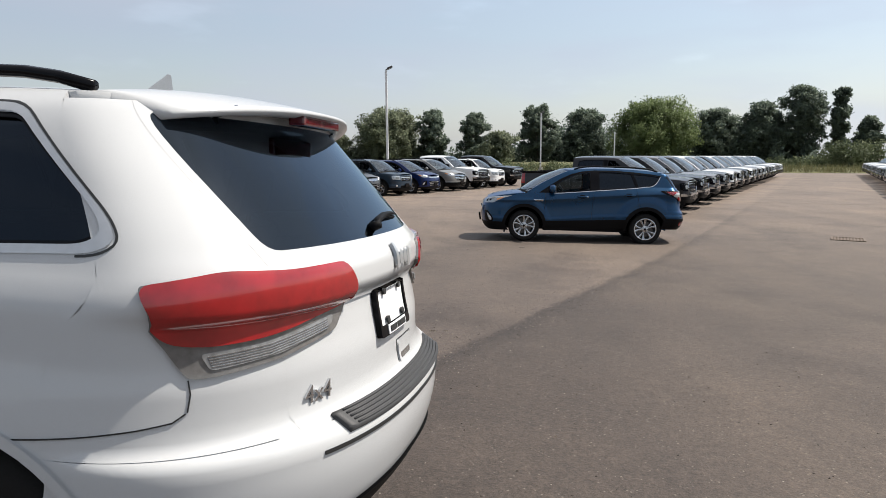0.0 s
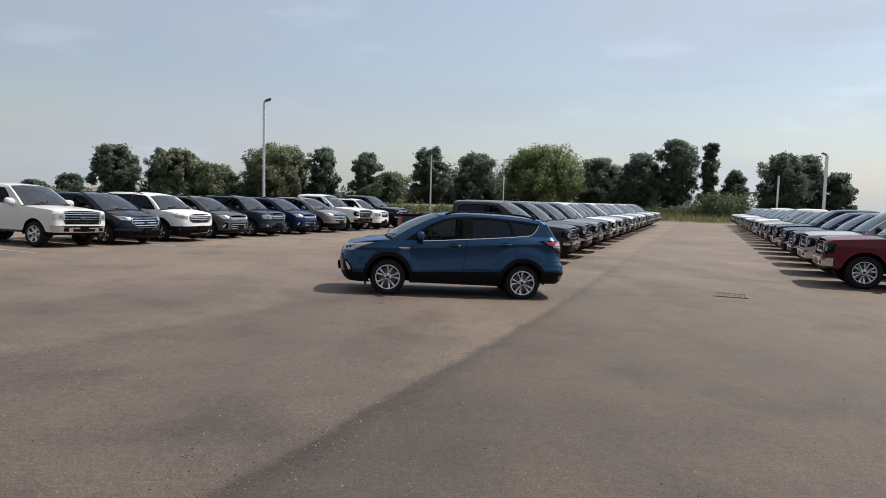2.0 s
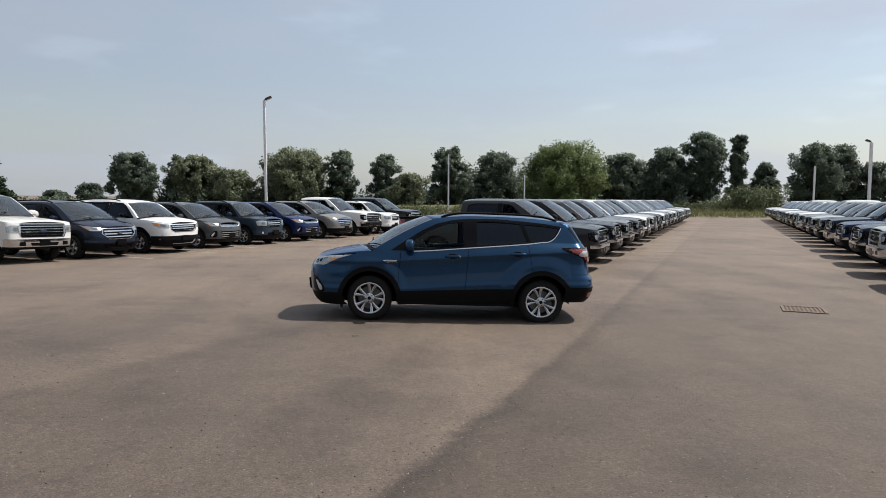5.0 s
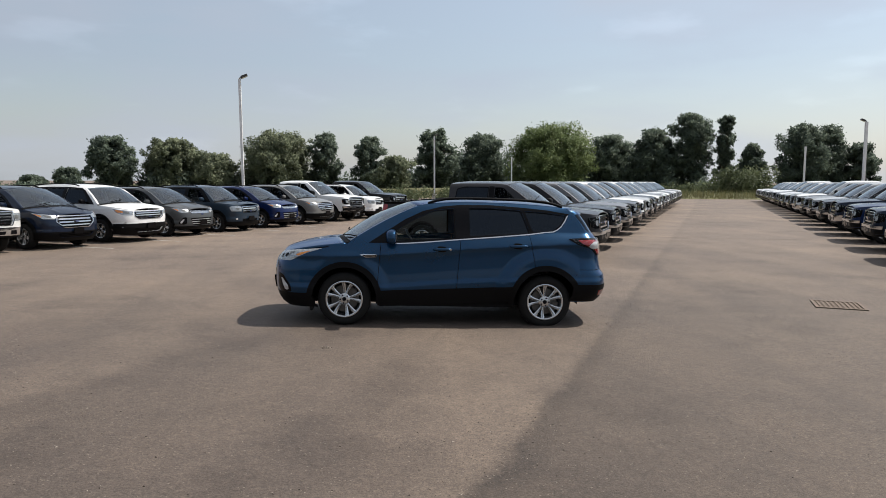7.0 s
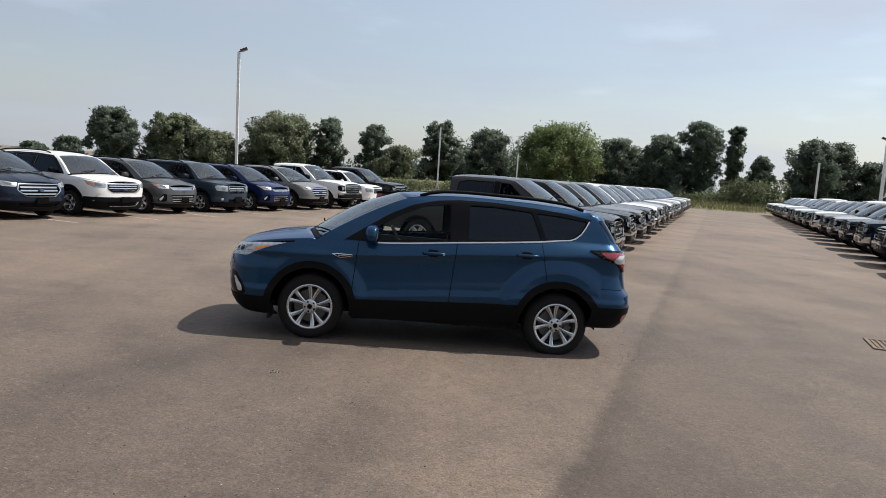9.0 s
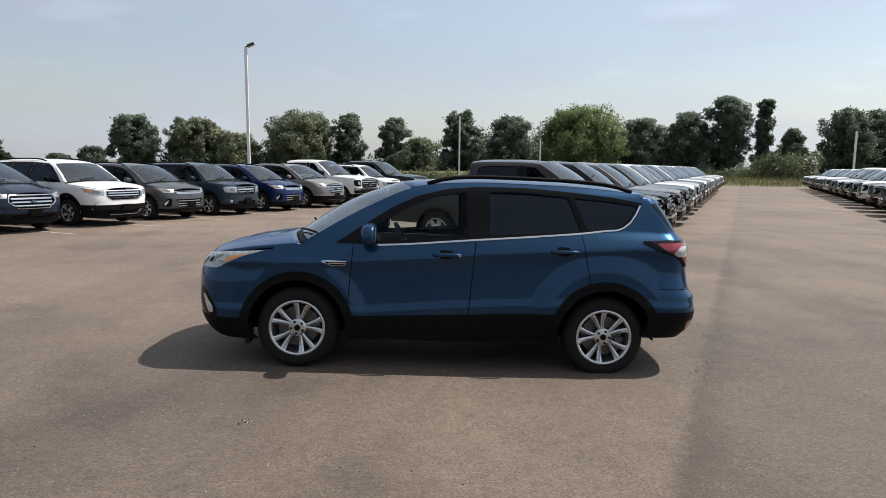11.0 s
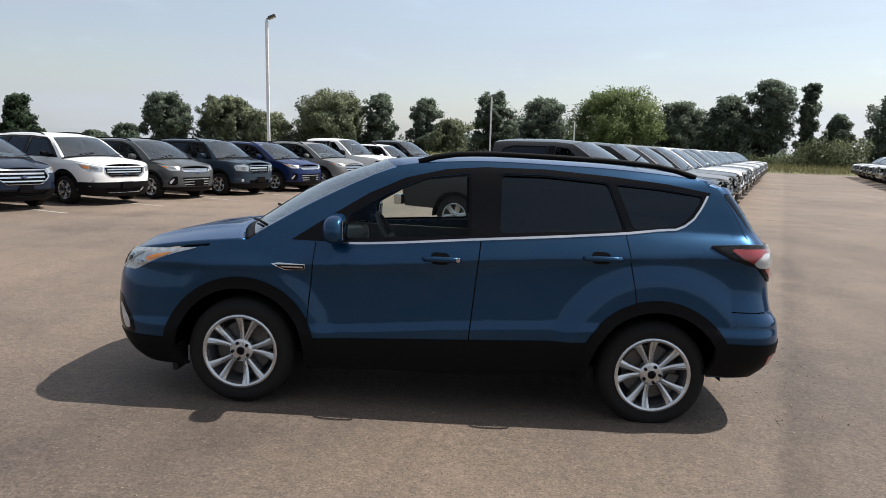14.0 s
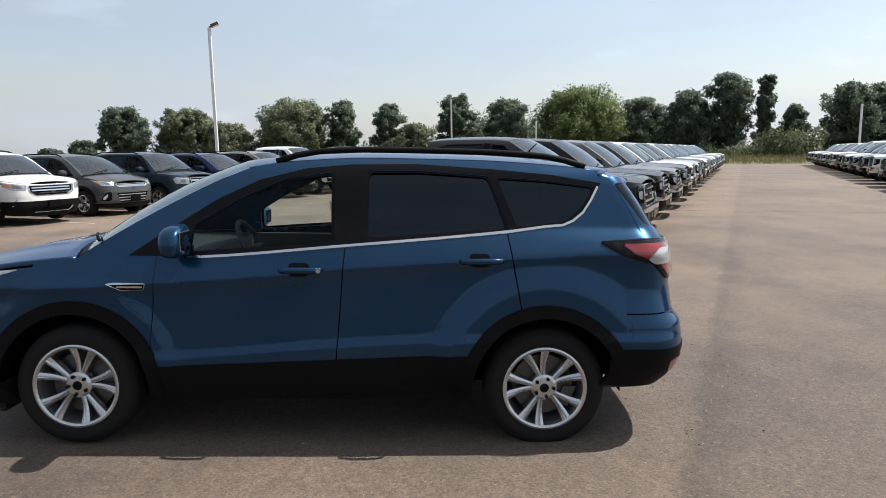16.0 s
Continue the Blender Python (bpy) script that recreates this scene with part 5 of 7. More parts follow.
def pickup_table(R=0.40, fz=1.0, **over):
    C = lambda *p: curve(*[(a, b * fz) for a, b in p])
    byz = lambda *p: curve(*[(a * fz, b) for a, b in p])
    W = lambda *p: [(a, b * fz) for a, b in p]
    form = Form(
        byz((0.3, -2.66), (0.45, -2.76), (0.6, -2.79), (0.75, -2.785), (0.9, -2.775), (1.1, -2.755), (1.17, -2.72), (1.3, -2.58)),
        byz((0.4, 3.08), (0.6, 3.10), (1.4, 3.10), (1.9, 3.1)),
        byz((0.3, 0.93), (0.5, 0.975), (0.62, 0.985), (0.72, 1.00), (1.0, 1.01), (1.16, 0.995), (1.25, 0.965), (1.35, 0.93), (1.6, 0.85), (1.82, 0.77), (1.9, 0.70), (2.0, 0.55)),
        0.34, lambda z: 0.14, 4.2, 3.0, 0.8 * fz, 0.9 * fz)
    S = dict(
        form=form, axles=(-1.84, 1.84), R=R, arch=R + 0.09,
        sill=C((-2.8, 0.50), (0, 0.49), (3.1, 0.55)), belt=C((-1.6, 1.245), (-1.0, 1.26), (0, 1.275), (1.2, 1.29), (2.0, 1.29)),
        hedge=C((-2.78, 1.125), (-2.5, 1.17), (-1.8, 1.22), (-1.1, 1.258)), hood=C((-2.8, 1.15), (-2.6, 1.225), (-1.8, 1.285), (-1.1, 1.31)),
        redge=C((-0.7, 1.78), (-0.42, 1.85), (0, 1.885), (0.8, 1.885), (1.2, 1.86)), roof=C((-0.8, 1.86), (-0.3, 1.93), (0.2, 1.955), (0.8, 1.95), (1.2, 1.92)),
        gx=byz((1.2, -1.36), (1.3, -1.2), (1.6, -0.78), (1.83, -0.45), (1.9, -0.34)), ztop=1.85 * fz, zcowl=1.265 * fz, bow=0.14, cowl_rise=0.05, zroof_end=1.9 * fz,
        cab_end=1.14, bed_top=1.39 * fz, gate_s=0.17, rear_low=0.5,
        seams=[(-1.22, -1.12), (-0.06, -0.02), (1.02, 1.04)], handles=W((-0.2, 1.12), (0.86, 1.13)), handle_mat=M_PLASTIC,
        windows=[(W((-0.86, 1.305), (-0.56, 1.60), (-0.33, 1.79), (-0.10, 1.81), (-0.10, 1.315)), False), (W((0.06, 1.315), (0.06, 1.815), (0.72, 1.815), (0.94, 1.76), (0.98, 1.325)), True)],
        pillar=W((-0.09, 1.32), (-0.09, 1.82), (0.05, 1.825), (0.05, 1.32)), clad=False, front_low=curve((0, 0.46), (1, 0.42)),
        openings=[W((0.64, 0.76), (0.70, 0.92), (0.67, 1.11)), W((0.55, 0.52), (0.58, 0.66))], slats=3, slat_w=0.05, slat_len=0.97, surround=True, emblem=(0.92 * fz, 0.05), valance=0.50,
        headlight=W((0.75, 0.82), (0.74, 1.08), (0.92, 1.10), (1.12, 1.07), (1.10, 0.87), (0.94, 0.82)), amber=None, lamp_mat=M_GLOSSBLACK,
        bar=((0.53 * fz, 0.735 * fz), M_PLASTIC), plate_z=0.6 * fz, pan=0.44, dash_x=-0.9, seats=[(0.1, -0.42), (0.1, 0.42), (0.75, -0.42), (0.75, 0.42)],
        mirror=(-0.92, 1.37 * fz), mirror_s=1.45, mirror_mat=M_PLASTIC, wheel_y=form.w(0.7) - 0.02, step=0.1,
    )
    S.update(over)
    return S


W_ESC = wheel_meshes(0.352, 0.225, 0.248, 5, True)
W_SUV = wheel_meshes(0.36, 0.235, 0.24, 5, False)
W_TRUCK = wheel_meshes(0.40, 0.26, 0.262, 6, False)
W_TALL = wheel_meshes(0.43, 0.27, 0.285, 6, True)


# ---------------------------------------------------------------- blue crossover in the middle of the lot
BLUE = (0.0040, 0.0318, 0.0745)
T = suv_table(skin=CreasedForm, nose=((0.15, -2.03), (0.3, -2.25), (0.45, -2.315), (0.6, -2.335), (0.78, -2.325), (0.9, -2.275), (0.97, -2.215), (1.03, -2.10), (1.1, -1.96)),
              hedge=curve((-2.25, 0.93), (-2.0, 0.995), (-1.6, 1.06), (-1.2, 1.094), (-0.85, 1.10)), hood=curve((-2.3, 0.95), (-2.1, 1.035), (-1.8, 1.105), (-1.4, 1.16), (-1.0, 1.19)),
              headlight=[(0.61, 0.84), (0.57, 0.95), (0.82, 0.985), (1.17, 1.022), (1.08, 0.96), (0.92, 0.85)], amber=[(0.95, 0.925), (0.985, 0.953), (1.09, 0.985), (1.06, 0.955), (1.0, 0.915)], mirror_s=1.15,
              paint=M_METALLIC, wheels=W_ESC, step=0.024, taillight=None, wheel_y=0.912, projectors=[(0.70, 0.90, 0.045), (0.80, 0.915, 0.036)],
              gate_edge=[(0.40, 0.7), (0.40, 1.19), (0.30, 1.225), (0.13, 1.25), (0.08, 1.60)], rear_window=[(0.66, 1.27), (0.96, 1.30), (1.06, 1.535), (0.55, 1.55)])
T["form"].flares = [(-1.345, 0.345, 0.52, 0.13, 0.018), (1.345, 0.345, 0.565, 0.17, 0.042)]
T["creases"] = T["form"].creases()
esc = vehicle("crossover_car", "dark blue compact crossover parked across the asphalt lot", "car", T, BLUE)
esc.matrix_basis = LEVEL @ pose(0, 0.915, -0.004)
FE = T["form"]
for sg in (-1, 1):
    sd = lambda x, z, sg=sg: (x, sg * FE.side(x, z), z)
    rr = lambda s, z, sg=sg: FE.rear(s, z, sg)
    # bright line under the windows, kicked up behind the last pane
    ln = [(x, T["belt"](x) - 0.002) for x in span(-0.70, 1.44, 0.1)] + [(1.50, 1.318), (1.56, 1.365), (1.61, 1.435), (1.655, 1.515)]
    part("belt_trim", strip("belt_trim", ln, sd, 0.013, 0.006, 0.01, 0.05), M_CHROME, esc, "bright chrome window line")
    # wing vent
    v = part("wing_vent", panel("wing_vent", rounded([(-1.15, 0.946), (-1.10, 0.955), (-0.925, 0.952), (-0.935, 0.916), (-1.06, 0.910)], 0.012), sd, (), 0.04, 0.01, 0.006), M_CHROME, esc)
    part("vent_mesh", panel("vent_mesh", rounded([(-1.125, 0.942), (-0.93, 0.947), (-0.937, 0.920), (-1.055, 0.915)], 0.008), sd, (), 0.04, 0.004, 0.010), M_GLOSSBLACK, v)
    part("vent_blade", strip("vent_blade", [(-1.08, 0.932), (-0.94, 0.935)], sd, 0.008, 0.014, 0.006), M_CHROME, v)
    # tail lamp: dark point on the side, red body, white reversing lamp round the corner
    tl = part("taillight", panel("taillight", rounded([(-0.17, 1.205), (0.1, 1.222), (0.60, 1.215), (0.66, 1.16), (0.60, 1.06), (0.40, 0.985), (0.30, 0.99), (0.16, 1.085), (-0.05, 1.135)], 0.02), rr, (), 0.04, 0.03, 0.010), M_GLOSSBLACK, esc, "red and white tail lamp")
    part("red_lens", panel("red_lens", rounded([(-0.04, 1.188), (0.26, 1.196), (0.60, 1.195), (0.63, 1.15), (0.58, 1.07), (0.40, 1.0), (0.31, 1.01), (0.20, 1.10), (0.02, 1.145)], 0.02), rr, (), 0.04, 0.01, 0.016), M_RED, tl)
    part("reversing_lens", panel("reversing_lens", rounded([(0.12, 1.118), (0.21, 1.168), (0.58, 1.178), (0.59, 1.11), (0.40, 1.085), (0.17, 1.085)], 0.018), rr, (), 0.04, 0.01, 0.021), M_WHITELENS, tl)
    part("lens_cover", panel("lens_cover", rounded([(-0.15, 1.203), (0.1, 1.218), (0.60, 1.211), (0.65, 1.16), (0.59, 1.065), (0.40, 0.99), (0.31, 0.995), (0.17, 1.09), (-0.04, 1.138)], 0.02), rr, (), 0.05, 0.0, 0.027, lip=False), M_LAMPGLASS, tl)
    part("rear_reflector", panel("rear_reflector", rounded([(0.24, 0.525), (0.46, 0.54), (0.46, 0.468), (0.27, 0.45)], 0.02), rr, (), 0.04, 0.02, 0.012), M_RED, esc)
    # dark lower bumper corner behind the wheel
    part("bumper_trim", panel("bumper_trim", [(-0.12, 0.60), (0.2, 0.60), (0.6, 0.605), (1.15, 0.61), (1.15, 0.365), (0.3, 0.365), (-0.05, 0.38)], rr, (), 0.05, 0.03, 0.009), M_PLASTIC, esc)
part("lower_grille_trim", panel("lower_grille_trim", [(0.1, 0.42)] + [(s, 0.35) for s in span(0.25, 2 * FE.Sf - 0.25, 0.1)] + [(2 * FE.Sf - 0.1, 0.42)] + [(s, 0.245) for s in span(2 * FE.Sf - 0.05, 0.05, 0.1)], FE.front, (), 0.06, 0.03, 0.008), M_PLASTIC, esc)
# rear spoiler lip, aerial, mud flap
sp = sheet("roof_spoiler", lambda u, v: (1.78 + 0.17 * u - 0.10 * abs(2 * v - 1) ** 3, (2 * v - 1) * 0.60, 1.625 - 0.055 * u - 0.035 * abs(2 * v - 1) ** 2.5), 6, 20, 0.035)
part("roof_spoiler", sp, M_METALLIC, esc, color=BLUE)
add_mesh("aerial", tube([(1.28, 0.0, 1.68), (1.33, 0.0, 1.72), (1.40, 0.0, 1.79)], [0.012, 0.006, 0.004], 8), M_PLASTIC, esc)
for sg in (-1, 1):
    fb = bmesh.new()
    box(fb, -1.80, -1.765, sg * 0.80 - 0.09, sg * 0.80 + 0.09, 0.19, 0.36, bevel=0.01)
    part("mud_flap", fb, M_RUBBER, esc)
lk = bmesh.new()
bmesh.ops.create_cone(lk, segments=14, radius1=0.014, radius2=0.014, depth=0.012, cap_ends=True, matrix=pose(0.05, -FE.side(0.05, 1.037) - 0.036, 1.037, 90, 0, 0))
part("door_lock", lk, M_CHROME, esc)


# ---------------------------------------------------------------- white estate beside the camera's start
WHITE = (0.50, 0.505, 0.505)


def jeep_table():
    form = Form(
        curve((0.2, -2.1), (0.4, -2.33), (0.6, -2.38), (0.85, -2.36), (1.0, -2.30), (1.15, -2.2)),
        curve((0.28, 2.20), (0.40, 2.33), (0.52, 2.405), (0.66, 2.43), (0.735, 2.43), (0.765, 2.405), (0.785, 2.355), (0.84, 2.335), (0.93, 2.33), (1.02, 2.312), (1.10, 2.30), (1.135, 2.33), (1.2, 2.325), (1.29, 2.255), (1.45, 2.12), (1.6, 1.985), (1.70, 1.90), (1.78, 1.8)),
        curve((0.2, 0.90), (0.4, 0.955), (0.55, 0.988), (0.80, 1.0), (0.92, 0.985), (1.0, 0.966), (1.15, 0.953), (1.25, 0.915), (1.4, 0.86), (1.55, 0.80), (1.66, 0.735), (1.73, 0.64), (1.8, 0.5)),
        0.6, curve((0.3, 0.75), (0.8, 0.68), (1.1, 0.54), (1.3, 0.44), (1.6, 0.36)), 2.6, 2.35, 0.6, 0.9)
    W = lambda *p: list(p)
    return suv_table(
        form=form, axles=(-1.457, 1.457), R=0.385, arch=0.455, wheels=W_SUV2,
        sill=curve((-2.4, 0.40), (0, 0.40), (2.4, 0.44)), belt=curve((-1.6, 1.18), (0, 1.21), (1.6, 1.26), (2.2, 1.28)),
        hedge=curve((-2.35, 1.0), (-2.0, 1.08), (-1.4, 1.15), (-0.95, 1.18)), hood=curve((-2.35, 1.03), (-2.0, 1.14), (-1.4, 1.21), (-1.0, 1.24)),
        redge=curve((-0.7, 1.60), (-0.4, 1.68), (0.2, 1.72), (1.2, 1.715), (1.7, 1.70), (2.1, 1.665)), roof=curve((-0.8, 1.68), (-0.3, 1.74), (0.3, 1.765), (1.3, 1.755), (1.9, 1.715), (2.1, 1.69)),
        gx=curve((1.1, -1.45), (1.2, -1.3), (1.4, -0.98), (1.6, -0.62), (1.70, -0.42)), ztop=1.68, zcowl=1.2, zroof_end=1.70, roof_tuck=0.22,
        seams=[(-1.0, -0.95), (0.1, 0.15), (1.05, 1.15)], handles=[(-0.15, 1.08), (0.9, 1.1)],
        windows=[(W((-0.80, 1.22), (-0.35, 1.58), (0.05, 1.65), (0.08, 1.245)), True), (W((0.2, 1.25), (0.2, 1.655), (0.85, 1.655), (1.0, 1.27)), True),
                 (W((1.08, 1.275), (0.98, 1.655), (1.47, 1.64), (1.62, 1.52), (1.79, 1.385), (1.83, 1.33), (1.78, 1.30)), True)],
        dlo=None, pillar=W((0.09, 1.25), (0.06, 1.65), (0.19, 1.655), (0.19, 1.255)), clad_top=curve((-1, 0.42), (1, 0.44)), clad_drop=0.16, clad_w=0.03,
        openings=[[(0.55, 0.86), (0.58, 1.0)], [(0.5, 0.4), (0.55, 0.55)]], slats=2, emblem=None,
        headlight=[(0.66, 0.86), (0.66, 1.0), (1.1, 1.04), (1.05, 0.92)], amber=None, fog=[(0.7, 0.5), (0.8, 0.5), (0.8, 0.42), (0.7, 0.42)],
        tail_split=0.775, rear_gap=0.0008, rear_low=0.40, gate_s=0.42, gate_edge=[(0.68, 0.7), (0.66, 0.95), (0.60, 1.12), (0.56, 1.24), (0.545, 1.28), (0.44, 1.47), (0.345, 1.65), (0.335, 1.70)], rear_window=[(0.739, 1.275), (0.845, 1.46), (0.949, 1.652)], taillight=None, rear_glass=M_REARGLASS, clad_mat=M_PAINT,
        pan=0.28, mirror=(-0.85, 1.3), rails=(-0.3, 1.62), rail_mat=M_GLOSSBLACK, wheel_y=0.955, step=0.05, dash_x=-0.9)


W_SUV2 = wheel_meshes(0.385, 0.25, 0.262, 5, False)
TJ = jeep_table()
jeep = vehicle("estate_car", "white sport utility car with red tail lamps and dark rear glass", "car", TJ, WHITE)
jeep.matrix_basis = LEVEL @ pose(-4.587, -12.805, 0, 0, 0, -8)
FJ = TJ["form"]
SJ = FJ.Sr
for sg in (-1, 1):
    rr = lambda s, z, sg=sg: FJ.rear(s, z, sg)
    base = part("taillight", panel("taillight", rounded([(0.15, 1.206), (0.40, 1.232), (0.62, 1.222), (0.89, 1.224), (0.96, 1.15), (0.925, 1.08), (0.87, 1.025), (0.64, 0.985), (0.45, 0.967), (0.375, 0.968), (0.30, 1.06)], 0.02), rr, (), 0.035, 0.04, 0.010), M_GREYLENS, jeep, "large red wraparound tail lamp with clear lower strip")
    part("red_lens", panel("red_lens", rounded([(0.15, 1.205), (0.40, 1.231), (0.62, 1.221), (0.888, 1.223), (0.957, 1.15), (0.915, 1.095), (0.78, 1.08), (0.68, 1.062), (0.57, 1.050), (0.42, 1.047), (0.31, 1.062)], 0.045), rr, (), 0.025, 0.010, 0.018), M_RED, base)
    part("reversing_lens", panel("reversing_lens", rounded([(0.40, 1.030), (0.58, 1.036), (0.72, 1.052), (0.86, 1.072), (0.85, 1.045), (0.64, 1.0), (0.43, 0.984)], 0.015), rr, (), 0.035, 0.008, 0.014), M_CLEARSTRIP, base)
    for k in range(5):
        part("lens_rib", strip("lens_rib", [(0.42 + 0.003 * k, 1.022 - 0.007 * k), (0.60, 1.030 - 0.007 * k), (0.83, 1.060 - 0.006 * k)], rr, 0.0025, 0.016, 0.003, 0.04), M_CHROME, base)
    # bumper cut line and tow cover
    part("bumper_seam", strip("bumper_seam", [(0.378, 0.965), (0.39, 0.93), (0.392, 0.885)], rr, 0.0035, 0.003, 0.003, 0.03), M_INK, jeep)
    part("bumper_seam", strip("bumper_seam", [(0.388, 0.882), (0.36, 0.862), (0.28, 0.850), (0.02, 0.822), (-0.22, 0.795)], rr, 0.0035, 0.003, 0.003, 0.03), M_INK, jeep)
    part("bumper_shadow_strip", strip("bumper_shadow_strip", [(0.8, 0.44), (1.0, 0.45), (SJ, 0.455)], rr, 0.10, 0.01, 0.03, 0.06), M_PLASTIC, jeep)
    # bright surround of the rear side pane
    sdj = lambda x, z, sg=sg: (x, sg * FJ.side(x, z), z)
    pane = TJ["windows"][2][0]
    ring = [((x - 1.42) * 1.10 + 1.42, (z - 1.47) * 1.13 + 1.47) for x, z in pane]
    part("window_surround", panel("window_surround", rounded(ring, 0.06), sdj, [rounded(pane, 0.05)], 0.05, 0.008, 0.004), M_TRIMGREY, jeep, "satin grey window surround")
    part("surround_line", strip("surround_line", rounded([((x - 1.42) * 1.125 + 1.42, (z - 1.47) * 1.16 + 1.47) for x, z in pane], 0.06), sdj, 0.006, 0.002, 0.003, 0.05), M_INK, jeep)
# step pad on the bumper with ribs
pad = sheet("step_pad", lambda u, v: tuple(Vector(FJ.rear(0.80 + (2 * SJ - 1.60) * v, 0.74)).lerp(Vector(FJ.rear(0.80 + (2 * SJ - 1.60) * v, 0.785)), u * 0.9) + Vector((0.010, 0, 0.014))), 6, 40, 0.03)
pp = part("step_pad", pad, M_PAD, jeep, "ribbed grey plastic step pad")
for k in range(5):
    u = 0.12 + 0.17 * k
    pts = [tuple(Vector(FJ.rear(s, 0.74)).lerp(Vector(FJ.rear(s, 0.785)), u) + Vector((0.010, 0, 0.016))) for s in span(0.84, 2 * SJ - 0.84, 0.06)]
    add_mesh("rib", tube(pts, 0.004, 5), M_PAD, pp)
part("chrome_strip", strip("chrome_strip", [(s, 0.712) for s in span(0.70, 2 * SJ - 0.70, 0.08)], FJ.rear, 0.010, 0.005, 0.008), M_INK, jeep)
# plate with its frame
SP = SJ - 0.03
pl = part("licence_plate", panel("licence_plate", rounded([(SP - 0.155, 0.945), (SP + 0.155, 0.945), (SP + 0.155, 1.105), (SP - 0.155, 1.105)], 0.012), FJ.rear, (), 0.05, 0.01, 0.014), M_PLATE, jeep, "blank white plate in a black dealer frame")
fr_o = rounded([(SP - 0.162, 0.935), (SP + 0.162, 0.935), (SP + 0.162, 1.108), (SP - 0.162, 1.108)], 0.012)
fr_i = rounded([(SP - 0.147, 0.970), (SP + 0.147, 0.970), (SP + 0.147, 1.090), (SP - 0.147, 1.090)], 0.01)
part("plate_frame", panel("plate_frame", fr_o, FJ.rear, [fr_i], 0.04, 0.02, 0.022), M_GLOSSBLACK, pl)
part("frame_label", panel("frame_label", [(SP - 0.10, 0.938), (SP + 0.10, 0.938), (SP + 0.10, 0.968), (SP - 0.10, 0.968)], FJ.rear, (), 0.04, 0.003, 0.025), M_PLATE, pl)
for k, (a, b) in enumerate(((-0.085, -0.022), (-0.010, 0.012), (0.020, 0.085))):
    part("label_bar", panel("label_bar", [(SP + a, 0.944), (SP + b, 0.944), (SP + b, 0.962), (SP + a, 0.962)], FJ.rear, (), 0.03, 0.002, 0.028), M_INK, pl)
for a in (-0.085, 0.085):
    for z in (0.985, 1.085):
        part("plate_screw", panel("plate_screw", rounded([(SP + a - 0.012, z - 0.012), (SP + a + 0.012, z - 0.012), (SP + a + 0.012, z + 0.012), (SP + a - 0.012, z + 0.012)], 0.008), FJ.rear, (), 0.02, 0.008, 0.026), M_INK, pl)
part("label_bar", panel("label_bar", [(SP - 0.07, 1.094), (SP + 0.07, 1.094), (SP + 0.07, 1.103), (SP - 0.07, 1.103)], FJ.rear, (), 0.03, 0.002, 0.025), M_PLATE, pl)
# chrome badge over the plate: plain rounded bars; model badge
bz = 1.192
for k_, hw_, lo_, hi_ in ((0.025, 0.014, -0.036, 0.048), (0.072, 0.019, -0.026, 0.022), (0.122, 0.019, -0.026, 0.022), (0.172, 0.019, -0.044, 0.022)):
    part("badge", panel("badge", rounded([(SP + k_ - hw_, bz + lo_), (SP + k_ + hw_, bz + lo_), (SP + k_ + hw_, bz + hi_), (SP + k_ - hw_, bz + hi_)], 0.014), FJ.rear, (), 0.02, 0.012, 0.014), M_TRIMGREY, jeep, "satin silver badge bar")
# handle recess in the gate
gh = [(SJ + 0.02, 0.800), (SJ + 0.20, 0.800), (SJ + 0.20, 0.880), (SJ + 0.02, 0.880)]
part("gate_handle", panel("gate_handle", rounded(gh, 0.012), FJ.rear, [rounded([(SJ + 0.04, 0.808), (SJ + 0.18, 0.808), (SJ + 0.18, 0.832), (SJ + 0.04, 0.832)], 0.01)], 0.03, 0.008, 0.006), M_PAINT, jeep, color=WHITE)
part("handle_seam", strip("handle_seam", [(SJ + 0.012, 0.796), (SJ + 0.012, 0.886), (SJ + 0.208, 0.886), (SJ + 0.208, 0.796), (SJ + 0.012, 0.796)], FJ.rear, 0.004, 0.002, 0.002, 0.03), M_INK, jeep)
part("handle_slot", panel("handle_slot", [(SJ + 0.038, 0.806), (SJ + 0.182, 0.806), (SJ + 0.182, 0.834), (SJ + 0.038, 0.834)], FJ.rear, (), 0.03, 0.002, 0.003), M_GREYLENS, jeep)


def letters(text, size, m, parent, mat, name="lettering"):
    cu = bpy.data.curves.new(name, "FONT")
    cu.body, cu.size, cu.extrude, cu.align_x = text, size, 0.004, "CENTER"
    tmp = bpy.data.objects.new(name, cu)
    me = bpy.data.meshes.new_from_object(tmp)
    bpy.data.objects.remove(tmp)
    me.transform(m)
    return part(name, me, mat, parent)


pA = Vector(FJ.rear(0.71, 0.835))
pB = Vector(FJ.rear(0.86, 0.835))
yaw = math.degrees(math.atan2((pB - pA).y, (pB - pA).x))
letters("4x4", 0.075, Matrix.Translation(pA.lerp(pB, 0.5) + (pB - pA).cross(Vector((0, 0, 1))).normalized() * 0.006) @ pose(0, 0, 0, 90, 0, yaw), jeep, M_CHROME, "model_badge")
# roof spoiler with its brake lamp and struts
def jsp(u, v, low=0.0):
    w = 2 * v - 1
    return (1.70 + 0.36 * u - 0.20 * abs(w) ** 2.2 * (0.3 + 0.7 * u), w * (0.66 - 0.03 * u), 1.752 - 0.055 * u ** 1.5 - 0.045 * abs(w) ** 2.4 - low)


